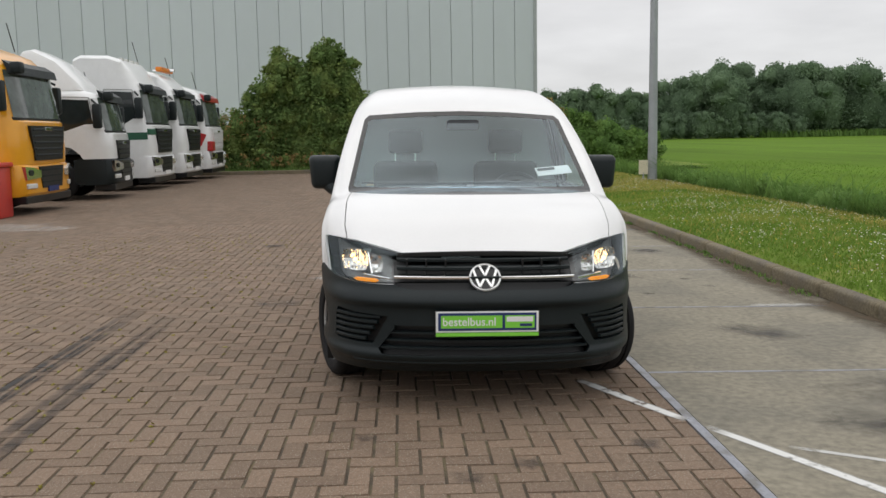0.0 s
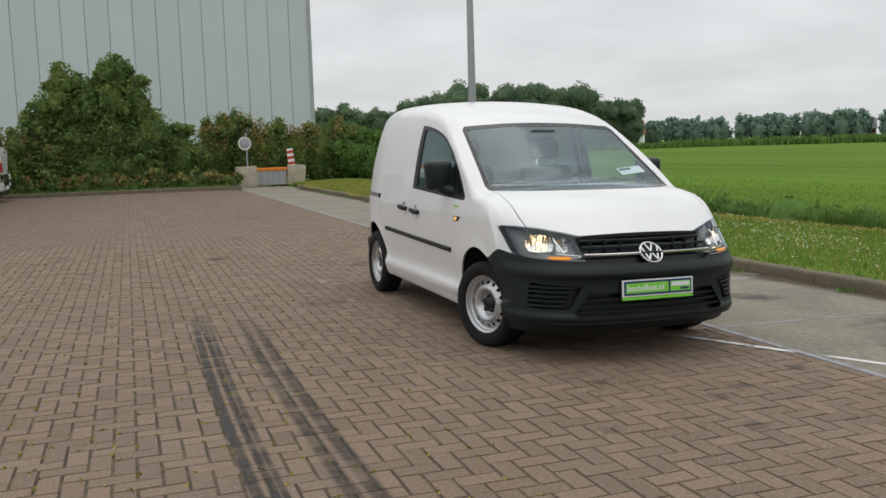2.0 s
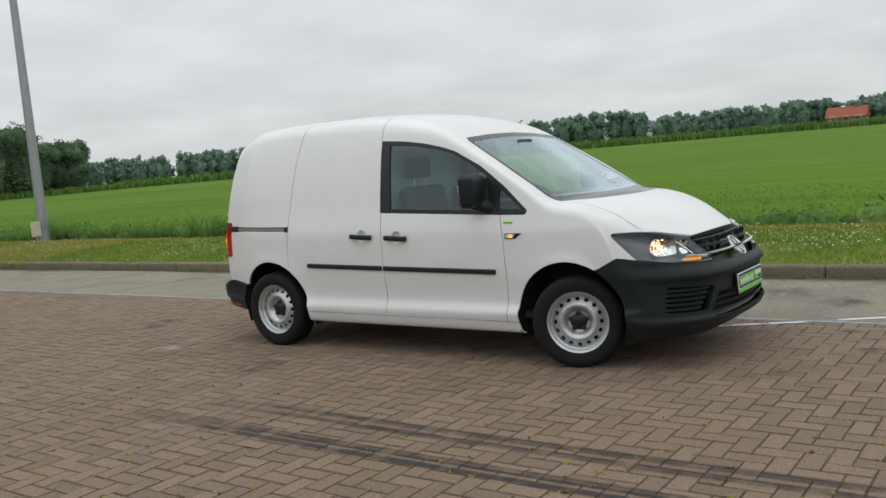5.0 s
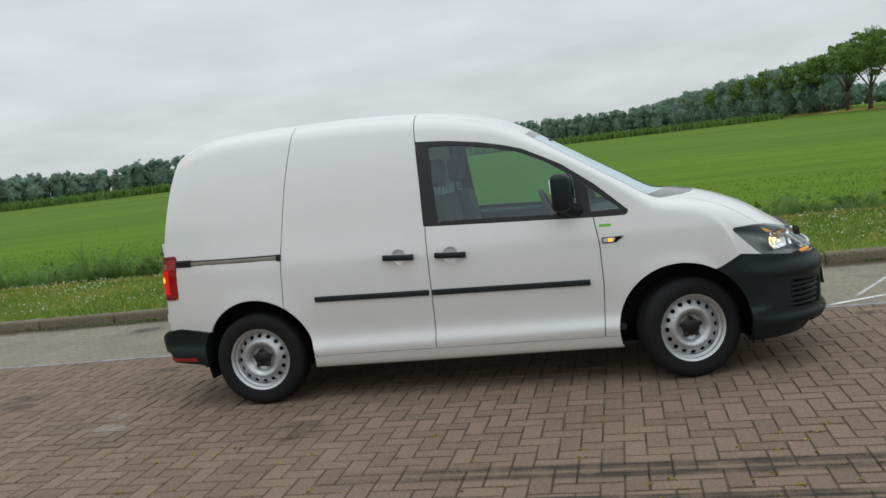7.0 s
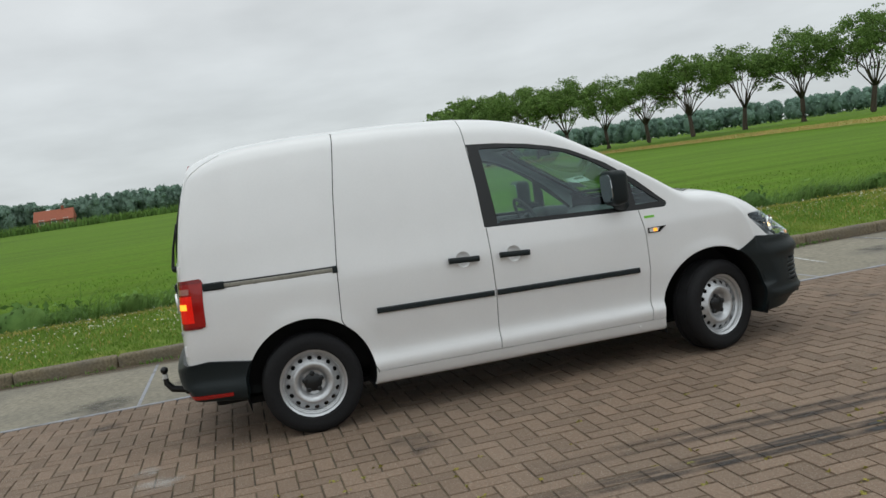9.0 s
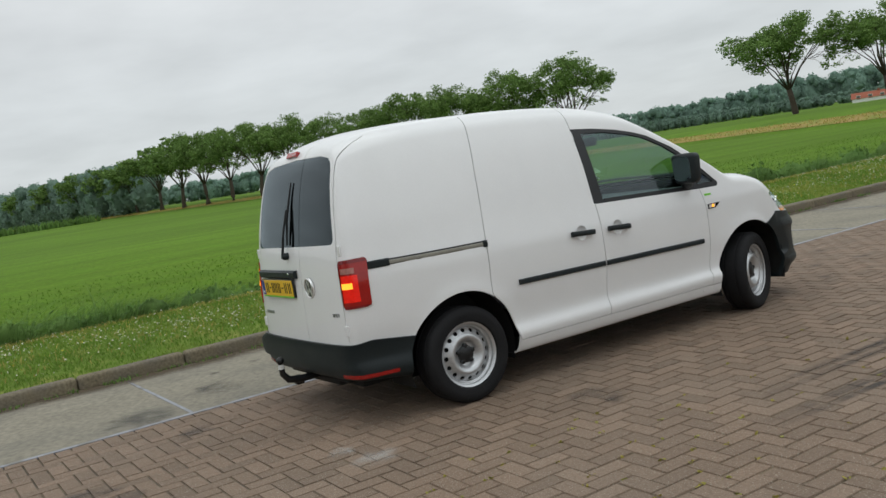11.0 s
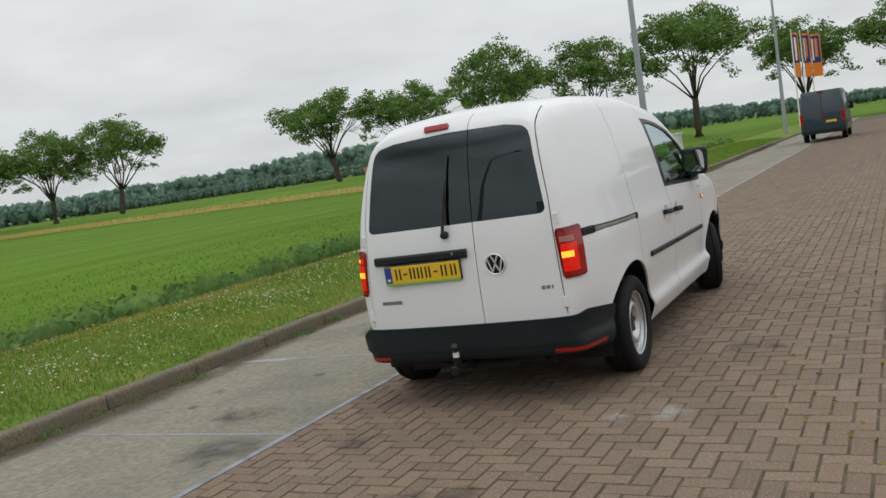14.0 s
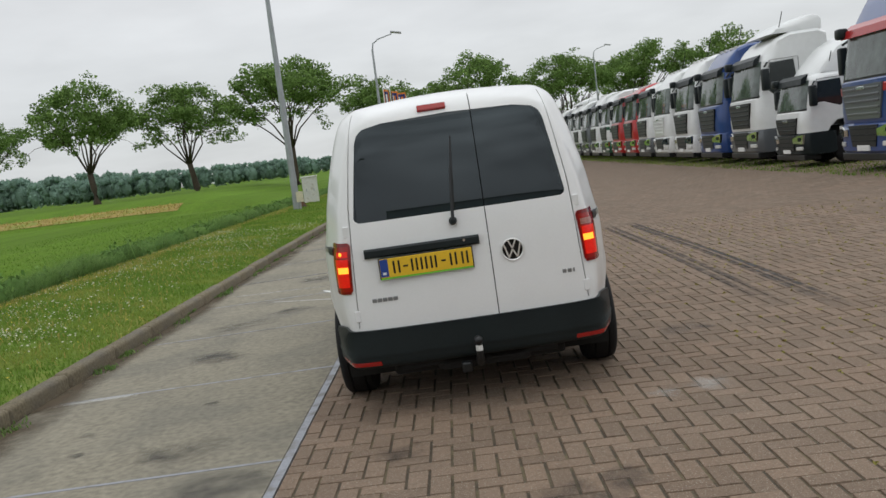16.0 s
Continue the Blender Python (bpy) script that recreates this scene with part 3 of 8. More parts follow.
def side_x(z):
    """Half width of the flank at a height."""
    return interp(z, [0.15, 0.24, 0.30, 0.338, 0.364, 0.384, 0.43, 0.50, 0.62, 0.80, 0.90, 0.96, 1.06, 1.30, 1.50, 1.62, 1.72, 1.80],
                  [0.80, 0.838, 0.860, 0.874, 0.873, 0.845, 0.843, 0.852, 0.872, 0.880, 0.879, 0.869, 0.850, 0.808, 0.762, 0.724, 0.678, 0.645])


def van_point(V, grow=0.0):
    """Bends a unit box (rows of -1..1) into the body."""
    a, b, c = V.T.copy()
    # relative rounding of the box edges
    y = np.where(b < 0, b * 2.26, b * 2.10)
    zt = interp(y, TOP_Y, TOP_Z)
    zb = interp(y, [-2.26, -1.9, -1.0, 1.0, 1.75, 2.12], [0.20, 0.19, 0.20, 0.21, 0.262, 0.295])
    # crown: rounded shoulder between flank and roof, by an arc near the top edge
    rz = interp(y, [-2.26, -1.9, -1.3, -0.9, -0.4, 0.2, 2.1], [0.05, 0.10, 0.10, 0.055, 0.10, 0.15, 0.15])
    rx = interp(y, [-2.26, -1.9, -1.3, -0.9, -0.4, 0.2, 2.1], [0.10, 0.20, 0.16, 0.06, 0.13, 0.17, 0.17])
    u = np.abs(a)
    s = np.sign(a)
    # map the flank (u = 1) with height, and the lid (c = 1) with width; both meet in an elliptic arc
    t = (c + 1) / 2
    side = u >= 1 - 1e-9
    lid = c >= 1 - 1e-9
    z = zb + t * (zt - zb)
    arc0 = zt - rz
    on_arc_side = side & (z > arc0)
    X = side_x(np.minimum(z, 1.8))
    hw = interp(y, [-2.26, -2.0, -1.7, -1.35, 1.2, 1.5, 1.7, 1.85, 2.0, 2.12], [0.975, 0.99, 1.0, 1.0, 1.0, 0.982, 0.952, 0.905, 0.855, 0.81])
    xa = side_x(arc0) * hw
    x = u * X * hw
    # flank part of the arc: angle 0..45
    ang = np.clip((z - arc0) / rz, 0, 1) * (math.pi / 4)
    x = np.where(on_arc_side, xa - rx * (1 - np.cos(ang)) + (side_x(np.minimum(z, 1.8)) * hw - xa) * 0.35, x)
    z = np.where(on_arc_side, arc0 + rz * np.sin(ang) / 1.0, z)
    # lid: from the middle out to the arc at 45..90 degrees
    inner = xa - rx
    edge = 0.80
    flat = u <= edge
    lx = np.where(flat, u / edge * inner, inner + rx * np.cos(math.pi / 2 - np.clip((u - edge) / (1 - edge), 0, 1) * math.pi / 4))
    lz = np.where(flat, zt, zt - rz + rz * np.sin(math.pi / 2 - np.clip((u - edge) / (1 - edge), 0, 1) * math.pi / 4))
    corr = (side_x(np.minimum(arc0 + rz * 0.7071, 1.8)) * hw - xa) * 0.35 * np.clip((u - edge) / (1 - edge), 0, 1)
    crown = interp(y, [-2.26, -1.9, -1.3, -1.2, -0.4, 0.3, 2.1], [0.02, 0.03, 0.035, 0.05, 0.03, 0.03, 0.03]) * (1 - (np.minimum(lx, inner) / np.maximum(inner, 0.1)) ** 2)
    x = np.where(lid, lx + corr, x)
    z = np.where(lid, lz + crown - 0.012, z)
    # ends (b = +-1): use the same widths, the depth comes from the lean below
    end = (np.abs(b) >= 1 - 1e-9) & ~lid & ~side
    xe = side_x(np.minimum(z, 1.8)) * hw
    ez = np.clip((z - arc0) / rz, 0, 1)
    xlim = np.where(z > arc0, xa - rx * (1 - np.sqrt(np.clip(1 - (ez * 0.7071) ** 2, 0, 1))), xe)
    ztop_here = np.where(u <= edge, zt, zt - rz + rz * np.sin(math.pi / 2 - np.clip((u - edge) / (1 - edge), 0, 1) * math.pi / 4))
    z = np.where(end, zb + t * (ztop_here - zb), z)
    lidx = np.where(flat, u / edge * inner, lx)
    wide = u * xe + t**6 * (lidx - u * xe)
    x = np.where(end, wide, x)
    # the tail draws in towards the roof
    x = x * (1 - 0.055 * np.clip((y - 1.0) / 0.95, 0, 1) * np.clip((z - 1.2) / 0.5, 0, 1))
    # flared lips of the wheel arches
    for ya, za, ra in ((-1.345, 0.315, 0.385), (1.365, 0.310, 0.385)):
        d = np.hypot(y - ya, z - za) - ra
        x = x + np.where(side, 0.012 * np.exp(-(d / 0.045) ** 2), 0)
    # lean of the front and the tail with height, and their bow in plan
    front = np.clip((-y - 1.35) / 0.91, 0, 1)
    tail = np.clip((y - 1.45) / 0.65, 0, 1)
    fl = interp(z, [0.15, 0.22, 0.262, 0.285, 0.31, 0.34, 0.52, 0.555, 0.58, 0.605, 0.655, 0.70, 0.80, 0.9], [0.15, 0.105, 0.055, 0.004, -0.006, 0.012, 0.018, 0.014, -0.006, 0.002, 0.040, 0.050, 0.068, 0.085])
    xr = np.clip(x / 0.86, 0, 1)
    y = y + front**1.6 * (0.010 + fl + 0.115 * xr**2 + 0.22 * xr**5 + 0.18 * xr**14)
    tl = interp(z, [0.2, 0.55, 0.80, 1.0, 1.3, 1.5, 1.62, 1.70, 1.75, 1.80], [0.0, 0.0, 0.008, 0.022, 0.07, 0.118, 0.16, 0.20, 0.25, 0.30])
    y = y - tail**1.6 * (tl + 0.035 * xr**2 + 0.10 * xr**8 + 0.13 * xr**18)
    return np.stack([s * x, y, z], 1)


def van_shell():
    V, F = rounded_box_grid(64, 190, 84, 0.1)
    W = van_point(V)
    # smooth the joins of the pieces a little
    nb = [set() for _ in range(len(W))]
    for f in F:
        for i in range(4):
            nb[f[i]].add(f[(i + 1) % 4])
            nb[f[i]].add(f[(i - 1) % 4])
    n_max = max(len(q) for q in nb)
    idx = np.array([list(q) + [i] * (n_max - len(q)) for i, q in enumerate(nb)])
    cnt = np.array([len(q) for q in nb])[:, None]
    pad = (n_max - cnt)
    for _ in range(6):
        avg = (W[idx].sum(1) - pad * W) / cnt
        W = W + 0.5 * (avg - W)
    return W, F


def cut(bm, values):
    """Splits the mesh along the zero line of a function of the vertices' places."""
    co = np.array([v.co for v in bm.verts])
    g = values(co)
    g = np.where(np.abs(g) < 2e-4, 2e-4, g)
    bm.verts.ensure_lookup_table()
    bm.verts.index_update()
    hit = [e for e in bm.edges if g[e.verts[0].index] * g[e.verts[1].index] < 0 and max(g[e.verts[0].index], g[e.verts[1].index]) != 0.5]
    made = set()
    faces = set()
    for e in hit:
        a, b = e.verts
        ga, gb = g[a.index], g[b.index]
        for f in e.link_faces:
            faces.add(f)
        _, nv = bmesh.utils.edge_split(e, a, ga / (ga - gb))
        made.add(nv)
    for f in faces:
        vs = [v for v in f.verts if v in made]
        if len(vs) == 2:
            try:
                bmesh.utils.face_split(f, vs[0], vs[1])
            except ValueError:
                pass
        elif len(vs) == 4:
            try:
                nf, _ = bmesh.utils.face_split(f, vs[0], vs[1])
                for q in (f, nf):
                    w = [v for v in q.verts if v in (vs[2], vs[3])]
                    if len(w) == 2:
                        bmesh.utils.face_split(q, w[0], w[1])
                        break
            except ValueError:
                pass


def centres(bm):
    return np.array([f.calc_center_median() for f in bm.faces])


ARCH_F, ARCH_R = (-1.345, 0.315, 0.385), (1.365, 0.310, 0.385)
WIN = [(0.178, 1.060), (0.190, 1.590), (0.0, 1.575), (-0.20, 1.545), (-0.36, 1.508), (-0.48, 1.470), (-0.70, 1.355), (-0.89, 1.213), (-1.075, 1.040), (-1.062, 1.012), (-0.87, 1.016)]
GLASS_MAIN = [(0.085, 1.085), (0.115, 1.555), (-0.10, 1.538), (-0.30, 1.500), (-0.44, 1.462), (-0.60, 1.385), (-0.765, 1.275), (-0.775, 1.050)]
GLASS_QUARTER = [(-0.855, 1.052), (-0.845, 1.205), (-1.03, 1.052)]
SCREEN_FRONT = [(-0.74, 1.085), (0.74, 1.085), (0.745, 1.11), (0.665, 1.53), (0.635, 1.562), (0.30, 1.585), (0.0, 1.592), (-0.30, 1.585), (-0.635, 1.562), (-0.665, 1.53), (-0.745, 1.11)]
REAR_SPLIT = -0.14
REAR_WIN = [(-0.600, 1.140), (-0.590, 1.122), (-0.570, 1.115), (0.570, 1.115), (0.590, 1.122), (0.600, 1.140), (0.540, 1.560), (0.525, 1.605), (0.490, 1.635), (0.38, 1.656), (0.0, 1.668), (-0.38, 1.656), (-0.490, 1.635), (-0.525, 1.605), (-0.540, 1.560)]


def bumper_swell(P):
    """How far the rear bumper stands proud: a ledge on top, a full middle, drawn in below; less along the flanks."""
    along = np.clip((P[:, 1] - 1.62) / 0.30, 0, 1)
    full = interp(P[:, 2], [0.26, 0.30, 0.352, 0.372, 0.46, 0.487, 0.505, 0.53], [0.0, 0.010, 0.020, 0.046, 0.058, 0.052, 0.022, 0.006])
    return 0.010 + along * (full - 0.010)


def van_body(root):
    W, F = van_shell()
    bm = bmesh.new()
    vs = [bm.verts.new(p) for p in W]
    for f in F:
        bm.faces.new([vs[i] for i in f])
    bm.normal_update()
    nl = bm.verts.layers.float_vector.new("nrm")
    for v in bm.verts:
        v[nl] = v.normal
    AX = lambda c: np.abs(c[:, 0])
    side_ok = lambda c: (AX(c) > 0.5)

    def arch(c, a):
        return np.maximum(np.hypot(c[:, 1] - a[0], c[:, 2] - a[1]) - a[2], 0.55 - AX(c))

    def screen(c):
        return np.where(c[:, 1] < -0.25, sdf_poly(c[:, 0], c[:, 2], SCREEN_FRONT), 0.5)

    def win(c, poly):
        return np.where(AX(c) > 0.6, sdf_poly(c[:, 1], c[:, 2], poly), 0.5)

    def rear(c):
        return np.where(c[:, 1] > 1.5, sdf_poly(c[:, 0], c[:, 2], REAR_WIN), 0.5)

    HEAD = [(0.485, 0.795), (0.49, 0.672), (0.745, 0.668), (1.02, 0.685), (1.22, 0.705), (1.40, 0.862), (1.37, 0.876), (1.20, 0.876), (1.0, 0.866), (0.75, 0.835)]

    def head(c):
        return np.where(c[:, 1] < -1.55, sdf_poly(AX(c) + c[:, 1] + 2.2, c[:, 2], HEAD), 0.5)

    GRILLE = [(-0.476, 0.800), (-0.36, 0.806), (-0.24, 0.811), (-0.12, 0.814), (0.0, 0.815), (0.12, 0.814), (0.24, 0.811), (0.36, 0.806), (0.476, 0.800), (0.478, 0.674), (0.43, 0.652), (0.36, 0.642), (-0.36, 0.642), (-0.43, 0.652), (-0.478, 0.674)]

    def grille(c):
        return np.where(c[:, 1] < -1.85, sdf_poly(c[:, 0], c[:, 2], GRILLE), 0.5)

    def bump_f(c):
        return np.maximum(c[:, 2] - np.interp(c[:, 1], [-2.3, -2.1, -1.8, -1.69, -1.575, -1.4], [0.668, 0.668, 0.705, 0.72, 0.657, 0.60]), c[:, 1] + 1.50)

    INTAKE = [(-0.455, 0.462), (0.455, 0.462), (0.55, 0.335), (0.53, 0.312), (-0.53, 0.312), (-0.55, 0.335)]

    def intake(c):
        return np.where(c[:, 1] < -1.85, sdf_poly(c[:, 0], c[:, 2], INTAKE), 0.5)

    VENT = [(0.515, 0.508), (0.98, 0.530), (0.99, 0.365), (0.615, 0.362)]

    def vent(c):
        return np.where(c[:, 1] < -1.6, sdf_poly(AX(c) + 0.9 * (c[:, 1] + 2.2), c[:, 2], VENT), 0.5)

    def bump_r(c):
        return np.maximum(c[:, 2] - np.interp(c[:, 1], [1.6, 1.72, 1.95, 2.05, 2.2], [0.49, 0.50, 0.525, 0.512, 0.500]), 1.55 - c[:, 1])

    TAIL = [(0.630, 1.002), (0.637, 0.740), (0.654, 0.726), (0.850, 0.728), (0.868, 0.745), (0.876, 1.004), (0.858, 1.020), (0.646, 1.016)]

    def tail(c):
        return np.where((c[:, 1] > 1.6), sdf_poly(AX(c) + (2.04 - c[:, 1]), c[:, 2], TAIL), 0.5)

    for g in (lambda c: arch(c, ARCH_F), lambda c: arch(c, ARCH_R), screen, lambda c: screen(c) + 0.03, lambda c: win(c, WIN), lambda c: win(c, GLASS_MAIN),
              lambda c: win(c, GLASS_QUARTER), rear, head, grille, bump_f, intake, vent, bump_r, tail):
        cut(bm, g)
    at_tail = lambda c, v: np.where((c[:, 1] > 1.6) & (AX(c) > 0.5), v, 0.5)
    for zz in (0.742, 0.765, 0.845, 0.880, 0.925, 0.935, 0.968, 0.996):
        cut(bm, lambda c: at_tail(c, c[:, 2] - zz))
    for aa in (0.644, 0.652, 0.745, 0.770, 0.790):
        cut(bm, lambda c: np.where((c[:, 2] > 0.68) & (c[:, 2] < 1.05), at_tail(c, AX(c) + 2.04 - c[:, 1] - aa), 0.5))
    for zz in (0.310, 0.330, 0.354, 0.372, 0.485):
        cut(bm, lambda c: np.where((c[:, 1] > 1.55) & (c[:, 2] < 0.6), c[:, 2] - zz, 0.5))
    cups = lambda c: np.where(side_ok(c), np.minimum(np.hypot(c[:, 1] - 0.350, (c[:, 2] - 0.888) / 1.08), np.hypot(c[:, 1] - 0.020, (c[:, 2] - 0.874) / 1.08)) - 0.046, 0.5)
    cut(bm, cups)
    w = 0.0028
    # seams: signed function, and where it counts
    seams = [
        (lambda c: c[:, 1] - np.interp(c[:, 2], [0.30, 0.636, 1.064, 1.594, 1.80], [0.176, 0.166, 0.168, 0.195, 0.205]), lambda c: side_ok(c) & (c[:, 2] > 0.29) & (c[:, 2] < 1.775)),
        (lambda c: c[:, 1] - np.interp(c[:, 2], [0.29, 0.616, 0.858, 1.015], [-0.87, -0.892, -0.888, -0.865]), lambda c: side_ok(c) & (c[:, 2] > 0.29) & (c[:, 2] < 1.03)),
        (lambda c: c[:, 1] - np.interp(c[:, 2], [0.30, 0.45, 0.56, 0.644, 0.94, 1.409, 1.78], [0.965, 1.035, 1.10, 1.146, 1.13, 1.073, 1.01]), lambda c: side_ok(c) & (c[:, 2] > 0.29) & (c[:, 2] < 1.775)),
        (lambda c: c[:, 2] - np.interp(c[:, 1], [-0.95, 1.0], [0.286, 0.298]), lambda c: side_ok(c) & (c[:, 1] > -0.96) & (c[:, 1] < 0.97)),
        (lambda c: AX(c) - np.interp(c[:, 1], [-1.86, -1.74, -1.5, -1.25, -1.08], [0.715, 0.738, 0.738, 0.722, 0.705]), lambda c: (c[:, 2] > 0.8) & (c[:, 1] < -1.09) & (c[:, 1] > -1.9)),
        (lambda c: AX(c) - np.interp(c[:, 2], [0.5, 1.0, 1.2, 1.5, 1.74], [0.655, 0.632, 0.622, 0.582, 0.55]), lambda c: (c[:, 1] > 1.5) & (c[:, 2] > 0.53) & (c[:, 2] < 1.735)),
        (lambda c: c[:, 0] - REAR_SPLIT, lambda c: (c[:, 1] > 1.6) & (c[:, 2] > 0.5) & (c[:, 2] < 1.765)),
    ]
    for s, ok in seams:
        cut(bm, lambda c: s(c) - w)
        cut(bm, lambda c: s(c) + w)
    c = centres(bm)
    n_f = len(c)
    region = np.array(["paint"] * n_f, dtype=object)
    region[(c[:, 2] < 0.235) & (np.abs(c[:, 1]) < 1.7) & (AX(c) < 0.80)] = "under"
    for s, ok in seams:
        region[(np.abs(s(c)) < w) & ok(c)] = "gap"
    region[cups(c) < 0] = "cup"
    region[bump_f(c) < 0] = "bumper_f"
    region[bump_r(c) < 0] = "bumper_r"
    region[intake(c) < 0] = "intake"
    region[vent(c) < 0] = "vent"
    region[screen(c) < 0] = "frit"
    region[screen(c) < -0.03] = "screen"
    region[win(c, WIN) < 0] = "winframe"
    region[win(c, GLASS_MAIN) < 0] = "glass_main"
    region[win(c, GLASS_QUARTER) < 0] = "glass_quarter"
    rearpane = (rear(c) < 0) & (region != "gap")
    region[rearpane] = "rearglass"
    region[head(c) < 0] = "head"
    region[grille(c) < 0] = "grille"
    region[tail(c) < 0] = "tail"
    region[(arch(c, ARCH_F) < 0) | (arch(c, ARCH_R) < 0)] = "arch"
    bm.faces.ensure_lookup_table()
    bm.faces.index_update()
    bm.verts.index_update()
    co = np.array([v.co for v in bm.verts])
    no = np.array([v[nl] for v in bm.verts])
    no /= np.maximum(np.linalg.norm(no, axis=1, keepdims=True), 1e-9)
    faces = [[v.index for v in f.verts] for f in bm.faces]
    # islands by region (shared edges), so that each panel is its own mesh
    par = list(range(n_f))

    def find(i):
        while par[i] != i:
            par[i] = par[par[i]]
            i = par[i]
        return i

    for e in bm.edges:
        fs = e.link_faces
        if len(fs) == 2:
            i, j = fs[0].index, fs[1].index
            if region[i] == region[j]:
                par[find(i)] = find(j)
    bm.free()
    groups = {}
    for i in range(n_f):
        groups.setdefault(find(i), []).append(i)

    def extract(name, ids, material, offset=0.0, parent=root, label="", rim=0.0, flat=False):
        used = sorted({v for i in ids for v in faces[i]})
        at = {v: k for k, v in enumerate(used)}
        P = co[used] + (offset(co[used])[:, None] if callable(offset) else offset) * no[used]
        FF = [[at[v] for v in faces[i]] for i in ids]
        NN = no[used]
        if rim:
            # turn the border inward, so that the panel shows its thickness
            count = {}
            for f in FF:
                for k in range(len(f)):
                    e = (f[k], f[(k + 1) % len(f)])
                    count[e] = 1
            border = [e for e in count if (e[1], e[0]) not in count]
            ids_b = sorted({v for e in border for v in e})
            low = {v: len(P) + k for k, v in enumerate(ids_b)}
            P = np.vstack([P, P[ids_b] - rim * NN[ids_b]])
            NN = np.vstack([NN, NN[ids_b]])
            n0 = len(FF)
            FF = FF + [[e[1], e[0], low[e[0]], low[e[1]]] for e in border]
        me = mesh_from(name, P, FF, material, smooth=True)
        if not rim:
            me.normals_split_custom_set_from_vertices([tuple(q) for q in NN])
        else:
            ln = []
            for p in me.polygons:
                if p.index < n0:
                    ln += [tuple(NN[v]) for v in p.vertices]
                else:
                    ln += [tuple(p.normal)] * len(p.vertices)
            me.normals_split_custom_set(ln)
        return part_mesh(name, me, parent, label)

    out = {}
    for ids in groups.values():
        reg = region[ids[0]]
        if reg in ("gap", "arch", "cup") or len(ids) < 3:
            continue
        cc = c[ids].mean(0)
        if reg == "paint":
            if len(ids) < 40:
                nm = "body_panel"
            elif cc[1] > 1.85 and AX(cc[None])[0] < 0.6:
                nm = "rear_door"
            elif cc[1] < -1.2 and abs(cc[0]) < 0.3:
                nm = "bonnet"
            elif abs(cc[0]) > 0.6 and cc[2] < 0.29:
                nm = "sill"
            elif abs(cc[0]) > 0.6 and -0.9 < cc[1] < 0.2:
                nm = "front_door"
            elif abs(cc[0]) > 0.6 and 0.2 < cc[1] < 1.1:
                nm = "sliding_door" if cc[0] < 0 else "side_panel"
            elif cc[1] < -0.9:
                nm = "wing"
            else:
                nm = "body"
            out.setdefault(nm, []).append(extract(nm, ids, M["paint"], rim=0.012))
        else:
            out.setdefault(reg, []).append(ids)
    allids = lambda r: [i for q in out.get(r, []) for i in q]
    extract("underbody", allids("under"), M["under"])
    out["front_bumper"] = extract("front_bumper", allids("bumper_f"), M["plastic"], 0.006, label="dark grey plastic bumper", rim=0.03)
    extract("bumper_recess", allids("intake") + allids("vent"), M["black"], -0.055, parent=out["front_bumper"])
    out["rear_bumper"] = extract("rear_bumper", allids("bumper_r"), M["plastic"], bumper_swell, label="dark grey plastic bumper", rim=0.05)
    for sx in (-1, 1):
        low = [i for i in allids("bumper_r") if 0.310 < c[i][2] < 0.330 and sx * c[i][0] > 0.55 and c[i][1] > 1.84 and no[faces[i][0]][2] > -0.7]
        extract("reflector", low, M["red_lens"], lambda P: bumper_swell(P) + 0.004, parent=out["rear_bumper"], label="red reflector", rim=0.008)
    extract("windscreen_band", allids("frit"), M["gloss_black"], -0.001, label="black glass border")
    extract("windscreen", allids("screen"), M["ws_glass"], -0.002, label="clear windscreen").visible_shadow = False
    for ids in out["winframe"]:
        extract("window_frame", ids, M["black"], -0.002, rim=0.02)
    for ids in out["glass_main"] + out["glass_quarter"]:
        extract("side_window", ids, M["side_glass"], -0.010, label="green-tinted side glass").visible_shadow = False
    for ids in out["rearglass"]:
        extract("rear_window", ids, M["dark_glass"], -0.002, label="black privacy glass", rim=0.004)
    for ids in out["head"]:
        h = extract("headlight", ids, M["lamp_glass"], 0.004, label="clear headlight with lit bulb")
        h.visible_shadow = False
        extract("housing", ids, M["lamp_inner"], -0.075, parent=h, label="grey reflector housing")
        sx = np.sign(c[ids].mean(0)[0])
        out.setdefault("lamps", []).append((h, sx))
    g = extract("grille", allids("grille"), M["black"], -0.05, label="black slatted grille with chrome bar")
    out["grille_ob"] = g
    for ids in out["tail"]:
        out.setdefault("tails", []).append((extract("tail_light", ids, M["red_lens"], 0.006, label="red tail light", rim=0.03), np.sign(c[ids].mean(0)[0]), ids))
    # inner shell behind the gaps, near-black: their shade is put into its colour
    inner = [i for i in range(n_f) if region[i] in ("paint", "gap", "tail", "bumper_r")]
    cab = [i for i in inner if c[i][1] < 0.22 and c[i][2] > 0.95 and c[i][1] > -1.1]
    extract("headliner", cab, M["inner_grey"], -0.034)
    extract("inner_shell", inner, M["liner"], -0.016)
    out["raw"] = (co, no, faces, c, region, extract)
    return out


VAN = thing("panel_van", "white compact panel van with dark plastic bumpers and steel wheels", "van", at=Matrix.Translation((-0.9, 0, 0)) @ pose(0, 0, 0, 0, 1.03, 0) @ Matrix.Translation((0.9, 0, 0)) @ Matrix.Translation((0, -2.2, 0)) @ pose(0, 0, 0, 0, 0, 0.38) @ Matrix.Translation((0, 2.2, 0)))
van = van_body(VAN)

